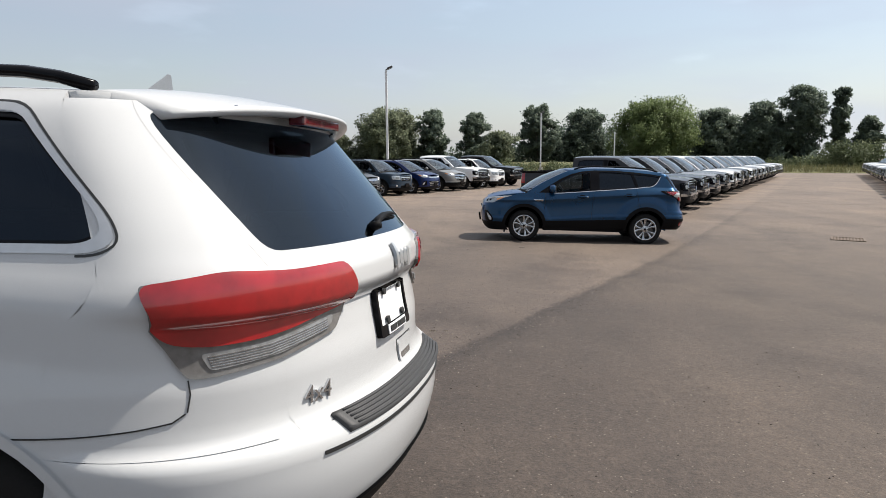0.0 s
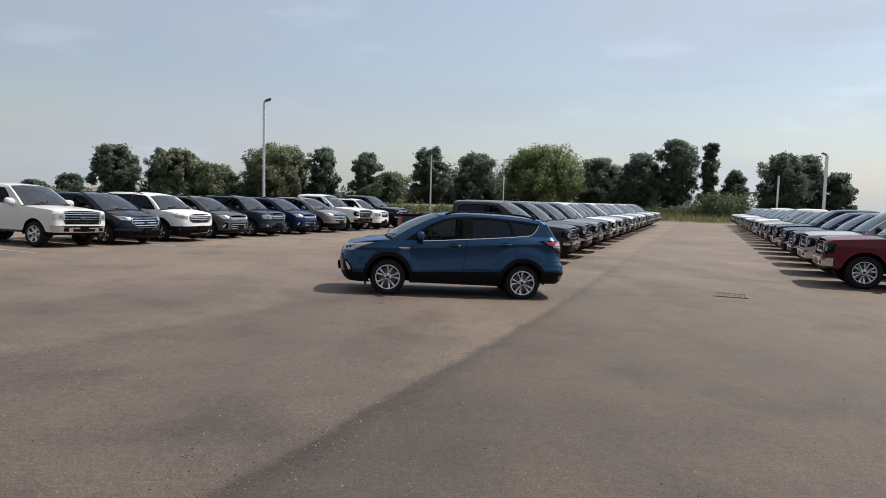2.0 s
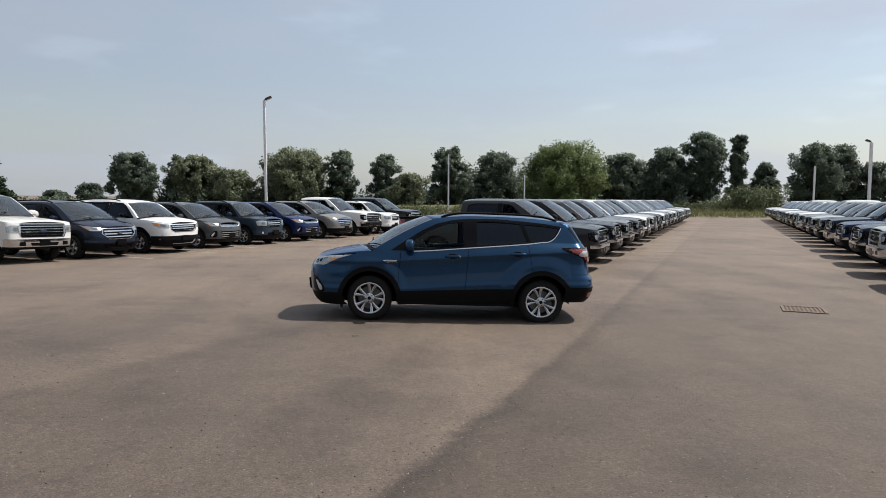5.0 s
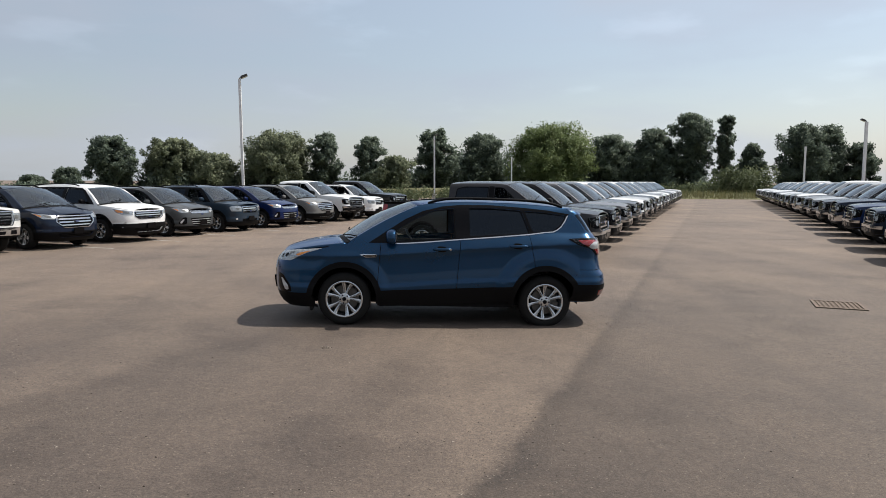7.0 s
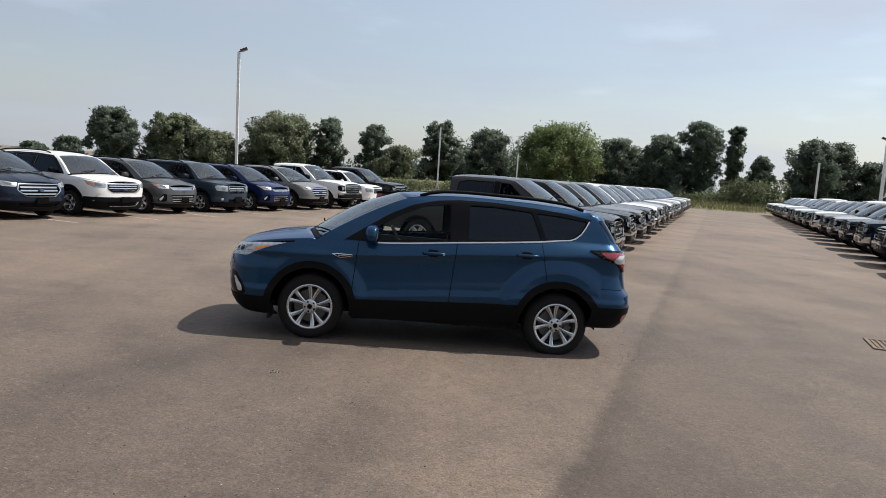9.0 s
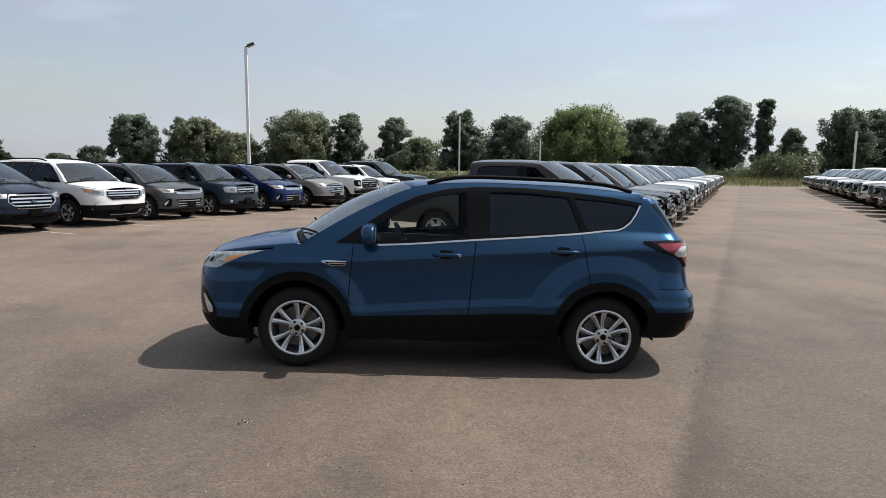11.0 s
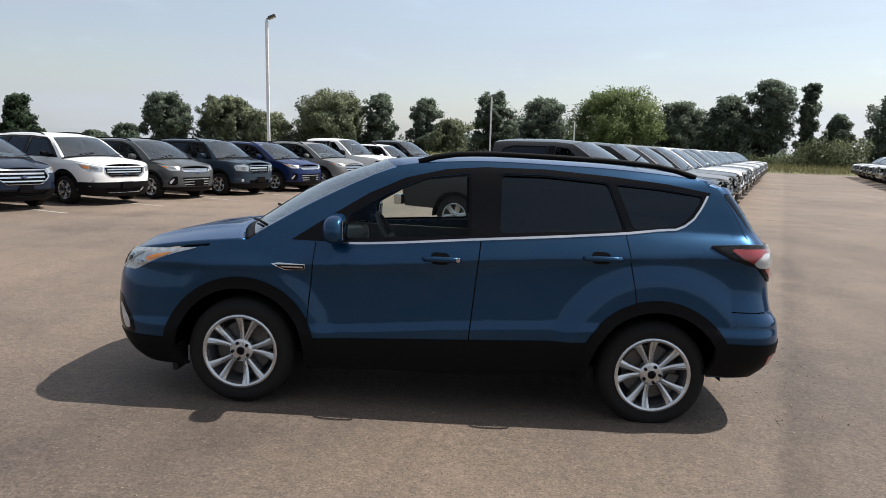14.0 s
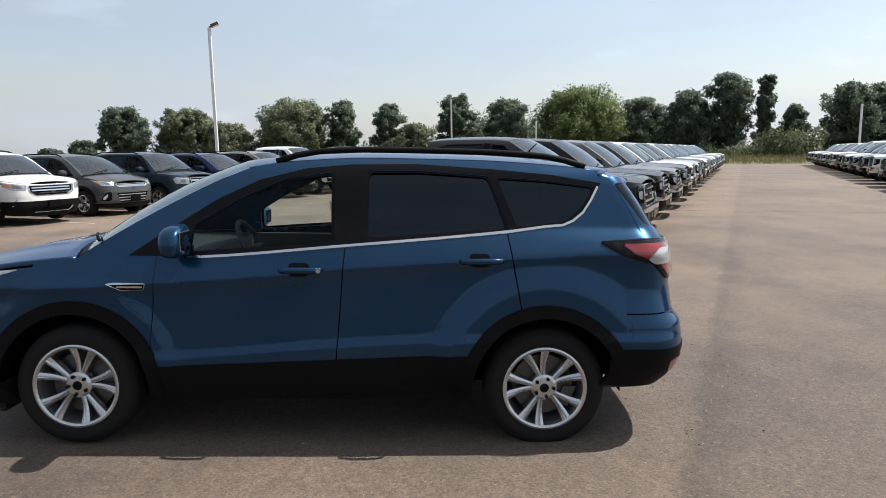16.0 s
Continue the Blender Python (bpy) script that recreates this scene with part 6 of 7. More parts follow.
spv, spf = [], []
nu, nv = 8, 28
for lowed in (0, 1):
    for i in range(nu + 1):
        for j in range(nv + 1):
            u = i / nu
            spv.append(jsp(u, j / nv, lowed * (0.012 + 0.05 * math.sin(math.pi * min(1, u * 1.0)) ** 0.5 * 0.6 + 0.02 * (1 - u))))
o = (nu + 1) * (nv + 1)
for i in range(nu):
    for j in range(nv):
        a, b, c, d_ = i * (nv + 1) + j, (i + 1) * (nv + 1) + j, (i + 1) * (nv + 1) + j + 1, i * (nv + 1) + j + 1
        spf += [(a, b, c, d_), (o + a, o + d_, o + c, o + b)]
for i in range(nu):
    for j, fl in ((0, 1), (nv, 0)):
        a, b = i * (nv + 1) + j, (i + 1) * (nv + 1) + j
        spf.append((a, o + a, o + b, b) if fl else (a, b, o + b, o + a))
for j in range(nv):
    a, b = nu * (nv + 1) + j, nu * (nv + 1) + j + 1
    spf.append((a, o + a, o + b, b))
spo = part("roof_spoiler", mesh_from("roof_spoiler", spv, spf), M_PAINT, jeep, color=WHITE)
bl = bmesh.new()
box(bl, 1.985, 2.045, -0.16, 0.16, 1.648, 1.682, bevel=0.008)
part("brake_lamp", bl, M_DARKRED, spo, "dark red high brake lamp")
for sg in (-1, 1):
    add_mesh("spoiler_strut", tube([(1.88, sg * 0.46, 1.655), (1.95, sg * 0.43, 1.68)], 0.012, 6), M_CHROME, spo)
add_mesh("shark_fin", (lambda b=[(1.30, 0.03, 1.755), (1.30, -0.03, 1.755), (1.44, 0.0, 1.752), (1.415, 0, 1.845), (1.43, 0, 1.84)]: (b, [(0, 1, 3), (1, 2, 4, 3), (0, 3, 4, 2)]))(), M_PAINT, jeep, False, "white shark fin aerial", WHITE)
# rear wiper
wp = [Vector(FJ.rear(SJ + a, z)) + Vector((0.014, 0, 0.006)) for a, z in ((-0.02, 1.300), (0.05, 1.318), (0.16, 1.330), (0.28, 1.330), (0.38, 1.322))]
wip = add_mesh("rear_wiper", tube(wp, [0.012, 0.015, 0.013, 0.010, 0.004], 10, squash=0.8), M_PLASTIC, jeep, label="black plastic rear wiper")
add_mesh("wiper_blade", tube([p + Vector((-0.010, 0, -0.012)) for p in wp[1:]], 0.007, 6), M_RUBBER, wip)
add_mesh("wiper_pivot", tube([wp[0] + Vector((-0.02, 0, -0.006)), wp[0] + Vector((0.014, 0, 0.006))], [0.019, 0.014], 12), M_PLASTIC, wip)


# ---------------------------------------------------------------- parked rows
PAINTED = {"fender", "door", "door_handle", "quarter_panel", "cab_corner", "bed_side", "window_frame", "hood", "roof", "windshield_pillar", "front_bumper", "tailgate", "rear_bumper", "rear_corner", "bed_corner", "cab_back", "door_mirror", "roof_spoiler"}


def park(ob, m, color=None, label=None):
    c = copy_thing(ob, m)
    if color:
        for o in c.children_recursive:
            if o.data and o.data.materials and o.data.materials[0] is M_PAINT:
                o.color = (*color, 1)
    if label:
        c["label"] = label
    return c


def row_pose(contact, S, side, turn):
    """The pose that sets the front wheel of that side on a point of the ground."""
    m = pose(0, 0, 0, 0, 0, turn)
    off = m @ Vector((S["axles"][0], side * S["wheel_y"], 0))
    return ground_pose(contact[0] - off.x, contact[1] - off.y, turn)


FACE_E, FACE_W = 180 - 24.6, -24.6
LEFT0, LSTEP = Vector((-12.25, 8.2)), Vector((1.14, 2.36))
STANDS = [(-12.35, 8.5), (-11.1, 10.6), (-10.0, 12.9), (-8.9, 15.35), (-7.66, 17.45), (-6.48, 19.7), (-5.3, 22.0), (-4.1, 24.4), (-3.0, 26.8), (-1.9, 29.2)]
BRIGHT = (0.74, 0.745, 0.745)
SILVER, GREY, NAVY, DUSK, BLACK = (0.36, 0.37, 0.38), (0.060, 0.064, 0.068), (0.006, 0.012, 0.028), (0.018, 0.032, 0.050), (0.006, 0.006, 0.007)
ROYAL, MAROON, CREAM = (0.005, 0.014, 0.065), (0.10, 0.008, 0.018), (0.62, 0.615, 0.59)

T_OLD = pickup_table(R=0.40, wheels=W_TRUCK, bar=((0.50, 0.70), M_CHROME), mirror_mat=M_PAINT, slats=4, slat_w=0.03, headlight=[(0.66, 0.86), (0.66, 1.07), (0.92, 1.08), (1.04, 1.02), (1.02, 0.88)], lamp_mat=M_LAMPBACK)
UPRIGHT = ((0.15, -2.10), (0.3, -2.235), (0.45, -2.28), (0.7, -2.29), (0.88, -2.275), (0.96, -2.25), (1.03, -2.16), (1.1, -2.0))
T_BIGSUV = suv_table(1.10, 1.07, 1.06, (-1.43, 1.43), 0.38, nose=UPRIGHT, wheels=W_SUV, openings=[[(0.42, 0.74), (0.56, 0.82), (0.58, 0.97)], [(0.5, 0.32), (0.6, 0.46)]], slats=3, slat_w=0.05, valance=0.60, headlight=[(0.64, 0.86), (0.62, 0.99), (0.9, 1.03), (1.20, 1.06), (1.12, 0.95), (0.92, 0.87)], amber=[(0.90, 0.93), (0.92, 1.0), (1.14, 1.035), (1.08, 0.955)], fog_pocket=None,
                     gx=curve((1.12, -1.40), (1.2, -1.29), (1.45, -0.97), (1.65, -0.72), (1.72, -0.58)), zcowl=1.19, ztop=1.70, mirror_mat=M_GLOSSBLACK,
                     belt=curve((-1.6, 1.15), (-0.77, 1.165), (0.2, 1.20), (1.23, 1.245), (2.3, 1.27)), hedge=curve((-2.5, 1.0), (-2.2, 1.075), (-1.7, 1.13), (-1.0, 1.165)), hood=curve((-2.5, 1.03), (-2.3, 1.13), (-1.8, 1.20), (-1.1, 1.24)),
                     redge=curve((-0.75, 1.63), (-0.55, 1.70), (-0.2, 1.745), (0.4, 1.765), (1.0, 1.76), (1.6, 1.735), (2.0, 1.70)), roof=curve((-0.8, 1.71), (-0.3, 1.79), (0.4, 1.815), (1.1, 1.81), (1.8, 1.76), (2.2, 1.69)),
                     windows=[([(-0.98, 1.19), (-0.72, 1.47), (-0.55, 1.645), (0.10, 1.685), (0.13, 1.225)], True), ([(0.24, 1.235), (0.24, 1.69), (0.95, 1.685), (1.10, 1.275)], True), ([(1.18, 1.285), (1.05, 1.68), (1.62, 1.645), (1.72, 1.45), (1.62, 1.305)], True)],
                     dlo=[(-1.20, 1.185), (-0.92, 1.42), (-0.68, 1.61), (-0.5, 1.69), (0.2, 1.73), (1.0, 1.725), (1.66, 1.69), (1.80, 1.45), (1.68, 1.285), (1.1, 1.25), (0.2, 1.205)])
T_EDGE = suv_table(1.05, 1.04, 1.03, (-1.42, 1.42), 0.37, wheels=W_SUV, openings=[[(0.40, 0.62), (0.60, 0.78), (0.54, 0.93)], [(0.5, 0.33), (0.6, 0.46)]], slats=3, slat_w=0.055, valance=0.5, fog_pocket=None, fog=None)
T_ESC13 = suv_table(1.0, 1.0, 1.0, wheels=W_SUV, openings=[[(0.46, 0.80), (0.52, 0.885)], [(0.44, 0.37), (0.56, 0.64)]], slats=2, slat_w=0.035, valance=0.36, low_slats=3, low_mat=M_TRIMGREY)
T_BOX = suv_table(0.98, 0.98, 1.03, (-1.31, 1.31), 0.35, nose=UPRIGHT, wheels=W_SUV, openings=[[(0.40, 0.74), (0.44, 0.95)], [(0.45, 0.36), (0.45, 0.50)]], slats=2, slat_w=0.07, valance=0.40, fog_pocket=None, fog=[(0.66, 0.46), (0.66, 0.54), (0.74, 0.54), (0.74, 0.46)],
                  headlight=[(0.49, 0.78), (0.49, 0.96), (0.86, 0.985), (0.96, 0.94), (0.90, 0.79)], amber=None, handle_mat=M_PLASTIC,
                  gx=curve((1.05, -1.30), (1.14, -1.19), (1.34, -0.93), (1.5, -0.70), (1.62, -0.53), (1.67, -0.45)), belt=curve((-1.5, 1.11), (-0.7, 1.12), (0.2, 1.14), (1.2, 1.165), (2.1, 1.18)),
                  hedge=curve((-2.25, 0.98), (-2.0, 1.035), (-1.6, 1.08), (-0.9, 1.115)), hood=curve((-2.25, 1.0), (-2.1, 1.08), (-1.7, 1.135), (-1.0, 1.175)), redge=curve((-0.6, 1.60), (-0.39, 1.67), (0.0, 1.70), (0.9, 1.70), (1.6, 1.68), (2.0, 1.65)),
                  windows=[([(-0.86, 1.145), (-0.62, 1.40), (-0.42, 1.60), (0.10, 1.635), (0.12, 1.16)], False), ([(0.24, 1.165), (0.24, 1.64), (0.88, 1.635), (0.98, 1.19)], True), ([(1.06, 1.20), (0.98, 1.63), (1.50, 1.61), (1.62, 1.24)], True)],
                  dlo=[(-1.06, 1.135), (-0.86, 1.33), (-0.60, 1.57), (-0.45, 1.655), (0.2, 1.675), (0.9, 1.672), (1.55, 1.645), (1.68, 1.215), (0.2, 1.15)])
T_TRUCK = pickup_table(wheels=W_TRUCK)
T_HD = pickup_table(R=0.43, fz=1.05, wheels=W_TALL, openings=[[(0.56, 0.80), (0.64, 0.96), (0.60, 1.16)], [(0.5, 0.56), (0.5, 0.66)]], slats=2, slat_w=0.08, bar=((0.56, 0.76), M_CHROME))

LG = "vehicles parked in the western row"
left = [
    (T_OLD, "pickup_truck", "cream white crew cab pickup with chrome grille", "pickup", CREAM),
    (T_EDGE, "crossover_car", "dark navy crossover with wide chrome grille bars", "car", NAVY),
    (T_BIGSUV, "family_car", "white large sport utility car with black lower bumper", "car", BRIGHT),
    (T_ESC13, "crossover_car", "charcoal grey compact crossover with alloy wheels", "car", GREY),
    (T_BOX, "boxy_car", "slate blue boxy sport utility car with bright grille", "car", DUSK),
    (T_ESC13, "crossover_car", "royal blue compact crossover with alloy wheels", "car", ROYAL),
    (T_EDGE, "crossover_car", "silver grey crossover with slatted grille", "car", (0.17, 0.17, 0.165)),
    (T_TRUCK, "pickup_truck", "white crew cab pickup with dark grille", "pickup", BRIGHT),
    (T_BOX, "boxy_car", "white boxy compact sport utility car", "car", BRIGHT),
    (T_TRUCK, "pickup_truck", "black crew cab pickup with chrome bumper", "pickup", BLACK),
]
random.seed(5)
built = {}
for i, (S, nm, lb, cat, col) in enumerate(left):
    m = row_pose(STANDS[i], S, 1, FACE_E + random.uniform(-1.5, 1.5))
    key = id(S)
    if key in built:
        v = park(built[key], m, col, lb)
        tagged(v, lb, cat, LG)
    else:
        v = vehicle(nm, lb, cat, S, col, LG)
        v.matrix_basis = m
        built[key] = v

truck = built[id(T_TRUCK)]
T_MAROON = vehicle("pickup_truck", "maroon heavy crew cab pickup with chrome front bumper", "pickup", T_HD, MAROON, "pickups parked in the eastern row")
T_MAROON.matrix_basis = row_pose((10.77, 3.16), T_HD, -1, FACE_W)
shades = [(BLACK, "black"), (BRIGHT, "white"), (GREY, "dark grey"), (NAVY, "navy blue"), (SILVER, "silver"), ((0.025, 0.025, 0.028), "charcoal"), ((0.14, 0.14, 0.145), "medium grey"), ((0.006, 0.016, 0.06), "deep blue")]
order_e = [4, 3, 7, 3, 5, 4, 6, 1, 2, 4, 1, 6, 1, 4, 1, 6, 1, 4, 1]
for i, k in enumerate(order_e):
    c = Vector((10.77, 3.16)) + ALONG * 3.2 * (i + 1)
    src, S = (T_MAROON, T_HD) if i in (0, 3, 7, 12) else (truck, T_TRUCK)
    col, word = shades[k]
    v = park(src, row_pose((c.x, c.y), S, -1, FACE_W + random.uniform(-1, 1)), col)
    tagged(v, word + " crew cab pickup parked nose to the aisle", "pickup", "pickups parked in the eastern row")
order_m = [5, 0, 6, 2, 1, 4, 0, 1, 6, 4, 1, 2, 4, 1, 6, 4, 1]
for i, k in enumerate(order_m):
    # front corner of each bumper on one line; the wheel stands behind it
    c = Vector((4.15, 7.2)) + ALONG * 2.95 * i - Vector((math.cos(ROW), -math.sin(ROW))) * 0.95
    S = T_TRUCK
    col, word = shades[k]
    v = park(truck, row_pose((c.x, c.y), S, 1, FACE_E + random.uniform(-1, 1)), col)
    tagged(v, word + " crew cab pickup parked nose to the aisle", "pickup", "pickups parked in the middle row")

# ---------------------------------------------------------------- lamp posts
def lamp_post(x, y, top, lean=0.0, head=0, half=0.065):
    z0 = ground_z(x, y)
    root = thing("lamp_post", "white square steel lamp post with a dark floodlight", "lamp post", "lamp posts of the lot")
    root.matrix_basis = pose(x, y, z0, 0, -lean, 0)
    h = top - z0
    p = bmesh.new()
    box(p, -half, half, -half, half, 0.0, h, bevel=0.012)
    part("post", p, M_POLE, root)
    f = bmesh.new()
    bmesh.ops.create_cone(f, segments=24, radius1=0.28, radius2=0.26, depth=0.6, cap_ends=True, matrix=Matrix.Translation((0, 0, 0.2)))
    part("footing", f, M_CONCRETE, root)
    if head:
        hb = bmesh.new()
        m = pose(0, 0, h, 0, 0, head) @ pose(0.0, 0, 0.02, 0, -24, 0)
        box(hb, -0.02, 0.12, -0.025, 0.025, -0.03, 0.03, m, 0.01)
        box(hb, 0.08, 0.44, -0.19, 0.19, -0.05, 0.07, m, 0.03)
        lamp = part("floodlight", hb, M_LAMPBODY, root)
        gb = bmesh.new()
        box(gb, 0.12, 0.41, -0.16, 0.16, -0.062, -0.052, m)
        part("floodlight_glass", gb, M_WHITELENS, lamp)


lamp_post(-9.05, 28.24, 7.25, 0.6, 12)
lamp_post(3.05, 70.8, 7.1, 0.2, 12, 0.085)
lamp_post(15.3, 91.5, 5.5, 0, 0, 0.085)
lamp_post(34.4, 41.5, 6.5, 0.4, 160, 0.09)
lamp_post(44.8, 66.7, 5.95, 0, 0, 0.085)


# ---------------------------------------------------------------- trees
def leaf_cloud(name, centres, count, size, rng, mat, parent, flat=0.85):
    """Many small leaf blades scattered round the clump centres (x, y, z, radius)."""
    c = np.array(centres)
    w = c[:, 3] ** 2
    pick = rng.choice(len(c), count, p=w / w.sum())
    d = rng.normal(size=(count, 3))
    d /= np.linalg.norm(d, axis=1)[:, None]
    r = c[pick, 3] * (0.15 + 0.9 * rng.random(count) ** 0.6) * np.where(rng.random(count) < 0.16, 1.0 + 0.6 * rng.random(count), 1.0)
    p = c[pick, :3] + d * r[:, None] * np.array([1, 1, flat])
    a = rng.normal(size=(count, 3))
    a /= np.linalg.norm(a, axis=1)[:, None]
    b = np.cross(a, rng.normal(size=(count, 3)))
    b /= np.linalg.norm(b, axis=1)[:, None]
    s = size * (0.6 + 0.8 * rng.random(count))
    a *= s[:, None]
    b *= (s * 0.55)[:, None]
    # blades look outward from their clump and from the crown
    mid = c[:, :3].mean(0)
    out = p - mid
    out /= np.linalg.norm(out, axis=1)[:, None] + 1e-6
    nor = 0.9 * d + 0.9 * out + 0.75 * rng.normal(size=(count, 3)) + np.array([0, 0, 0.25])
    nor /= np.linalg.norm(nor, axis=1)[:, None]
    away = (np.cross(a, b) * nor).sum(1) > 0
    b[away] *= -1
    verts = np.stack([p - a, p + b * 0.9, p + a, p - b * 0.9], 1).reshape(-1, 3)
    faces = np.arange(count * 4).reshape(-1, 4).tolist()
    me = bpy.data.meshes.new(name)
    me.from_pydata(verts.tolist(), [], faces)
    me.polygons.foreach_set("use_smooth", [True] * count)
    me.normals_split_custom_set_from_vertices(np.repeat(nor, 4, 0).tolist())
    me.update()
    return part(name, me, mat, parent)


def tree(x, y, h, w, seed, mat, label, shape="round", low=0.18, n=5200):
    rng = np.random.default_rng(seed)
    root = thing("tree", label, "tree", "trees along the field")
    root.location = (x, y, 0.1)
    base = h * low
    tv, tf = tube([(0, 0, -0.3), (0.05, 0.03, h * 0.25), (0.12 * rng.normal(), 0.1, h * 0.55), (0.2 * rng.normal(), 0.1, h * 0.85)], [h * 0.028, h * 0.022, h * 0.013, 0.04], 8)
    tv, tf = list(tv), list(tf)
    def wide(t):
        if shape == "round":
            return math.sin(math.pi * min(1, (0.12 + 0.88 * t) ** 0.8)) ** 0.6
        if shape == "tall":
            return 0.62 + 0.38 * math.sin(math.pi * t ** 0.7) if t < 0.8 else 0.62 - 1.4 * (t - 0.8)
        if shape == "thin":
            return (0.80 + 0.20 * math.sin(7 * t)) * (1.0 - 0.55 * t)
        if shape == "willow":
            return math.sin(math.pi * (0.20 + 0.72 * t)) ** 0.5
        return 1.0 - t * 0.85

    # boughs round the stem, each of many small clumps, with gaps between them
    cent = []
    lobes = {"round": 24, "tall": 20, "thin": 14, "willow": 38}.get(shape, 24)
    for i in range(lobes):
        t = (i + 0.3 + 0.4 * rng.random()) / lobes
        a = i * 2.4 + rng.normal() * 0.4
        big = w * {"round": 0.185, "tall": 0.20, "thin": 0.27, "willow": 0.15}.get(shape, 0.16) * rng.uniform(0.7, 1.25)
        rr = max(0.0, w * 0.5 * wide(t) * rng.uniform(0.78, 1.12) - big * 0.85)
        lx, ly, lz = math.cos(a) * rr, math.sin(a) * rr, min(base + (h - base) * t, h - big * 0.75)
        for j in range(13):
            d = rng.normal(size=3)
            d /= np.linalg.norm(d)
            q = big * (0.25 + 0.9 * rng.random() ** 0.6)
            rad = big * rng.uniform(0.22, 0.58)
            droop = -0.35 * big * rng.random() if shape == "willow" else 0.0
            cent.append((lx + d[0] * q, ly + d[1] * q, min(lz + d[2] * q * 0.78 + droop, h - rad * 0.5), rad))
    for i in range(10):
        t = 0.10 + 0.72 * i / 9
        cent.append((rng.normal() * w * 0.05, rng.normal() * w * 0.05, base + (h - base) * t, w * 0.16 * wide(t)))
    lim = rng.choice(len(cent), min(9, len(cent)), replace=False)
    for i in lim:
        cx_, cy_, cz_, _ = cent[i]
        z0 = max(h * 0.15, cz_ - 0.35 * h * rng.uniform(0.5, 1.0))
        q = len(tv)
        a, b = tube([(0, 0, z0), (cx_ * 0.5, cy_ * 0.5, (z0 + cz_) / 2 + 0.02 * h), (cx_, cy_, cz_)], [h * 0.012, h * 0.007, 0.03], 5)
        tv += a
        tf += [tuple(v + q for v in f) for f in b]
    part("trunk", mesh_from("trunk", tv, tf), M_BARK, root)
    leaf_cloud("crown", cent, n, 0.235, rng, mat, root, 1.0 if shape == "willow" else 0.85)
    return root


EYE0 = Vector((-0.85, -12.03))


def at(az, d):
    return EYE0.x + d * math.sin(radians(az)), EYE0.y + d * math.cos(radians(az))


def top_of(el, d):
    return 1.93 + d * math.tan(radians(el)) - 0.1


DK, MD, LT = "dark green broadleaf tree with an uneven crown", "grey-green broadleaf tree with drooping boughs", "light green rounded willow-like tree"
woods = [
    (-33.5, 2.5, 105, 7.5, "cone", M_NEEDLE, "dark conifer beyond the lot"), (-31.0, 2.45, 104, 6.0, "cone", M_NEEDLE, "dark conifer beyond the lot"),
    (-27.1, 0.30, 150, 4.6, "round", M_LEAF_DARK, "low dark tree far off"), (-24.8, 0.83, 130, 4.8, "round", M_LEAF_DARK, "low dark tree far off"),
    (-22.0, 3.13, 112, 7.8, "tall", M_LEAF_DARK, DK), (-17.6, 3.1, 112, 8.6, "willow", M_LEAF_MID, MD), (-14.6, 2.0, 110, 8.5, "round", M_LEAF_MID, MD),
    (-9.9, 3.9, 108, 11.5, "willow", M_LEAF_MID, MD), (-6.2, 3.75, 108, 5.6, "tall", M_LEAF_DARK, DK), (-2.6, 3.5, 108, 5.8, "tall", M_LEAF_DARK, DK),
    (-0.6, 1.95, 100, 6.0, "round", M_LEAF_MID, "small bushy green tree"), (2.7, 4.1, 108, 7.0, "tall", M_LEAF_DARK, DK), (6.7, 3.7, 112, 9.0, "round", M_LEAF_DARK, DK),
    (11.9, 4.45, 106, 13.5, "willow", M_LEAF_LIGHT, LT), (16.8, 3.6, 112, 9.0, "round", M_LEAF_DARK, DK), (20.0, 4.0, 113, 8.0, "round", M_LEAF_DARK, DK),
    (22.6, 5.2, 114, 8.2, "tall", M_LEAF_DARK, DK), (25.1, 4.95, 115, 3.8, "thin", M_LEAF_DARK, "slender dark tree with a ragged crown"), (27.0, 2.85, 115, 4.6, "round", M_LEAF_DARK, DK),
    (30.3, 4.15, 114, 9.2, "round", M_LEAF_DARK, DK), (31.9, 4.0, 116, 6.5, "tall", M_LEAF_DARK, DK), (33.9, 2.7, 116, 6.0, "round", M_LEAF_DARK, DK),
]
for i, (az, el, d, w, shp, mt, lb) in enumerate(woods):
    d, w = d * 1.42, w * 1.36
    x, y = at(az, d)
    tree(x, y, top_of(el, d), w, 40 + i, mt, lb, shp, 0.10 if shp in ("round", "willow") else 0.14, 46000 if shp == "willow" else 30000 if w > 9 else 18000)


def hedge(name, label, az0, az1, d, h, mat, seed, n, size=0.2):
    rng = np.random.default_rng(seed)
    cent = []
    k = int(abs(az1 - az0) * 2.4) + 3
    for i in range(k):
        az = az0 + (az1 - az0) * (i + rng.random() * 0.7) / k
        x, y = at(az, d + rng.normal() * 2.5)
        hh = h * rng.uniform(0.55, 1.1)
        for q in range(3):
            cent.append((x + rng.normal() * 0.8, y + rng.normal() * 0.8, hh * (q + 0.5) / 3.3, 0.30 * h + 0.4))
    ob = leaf_cloud(name, cent, n, size, rng, mat, None)
    return tagged(ob, label, "bushes", kind="stuff")


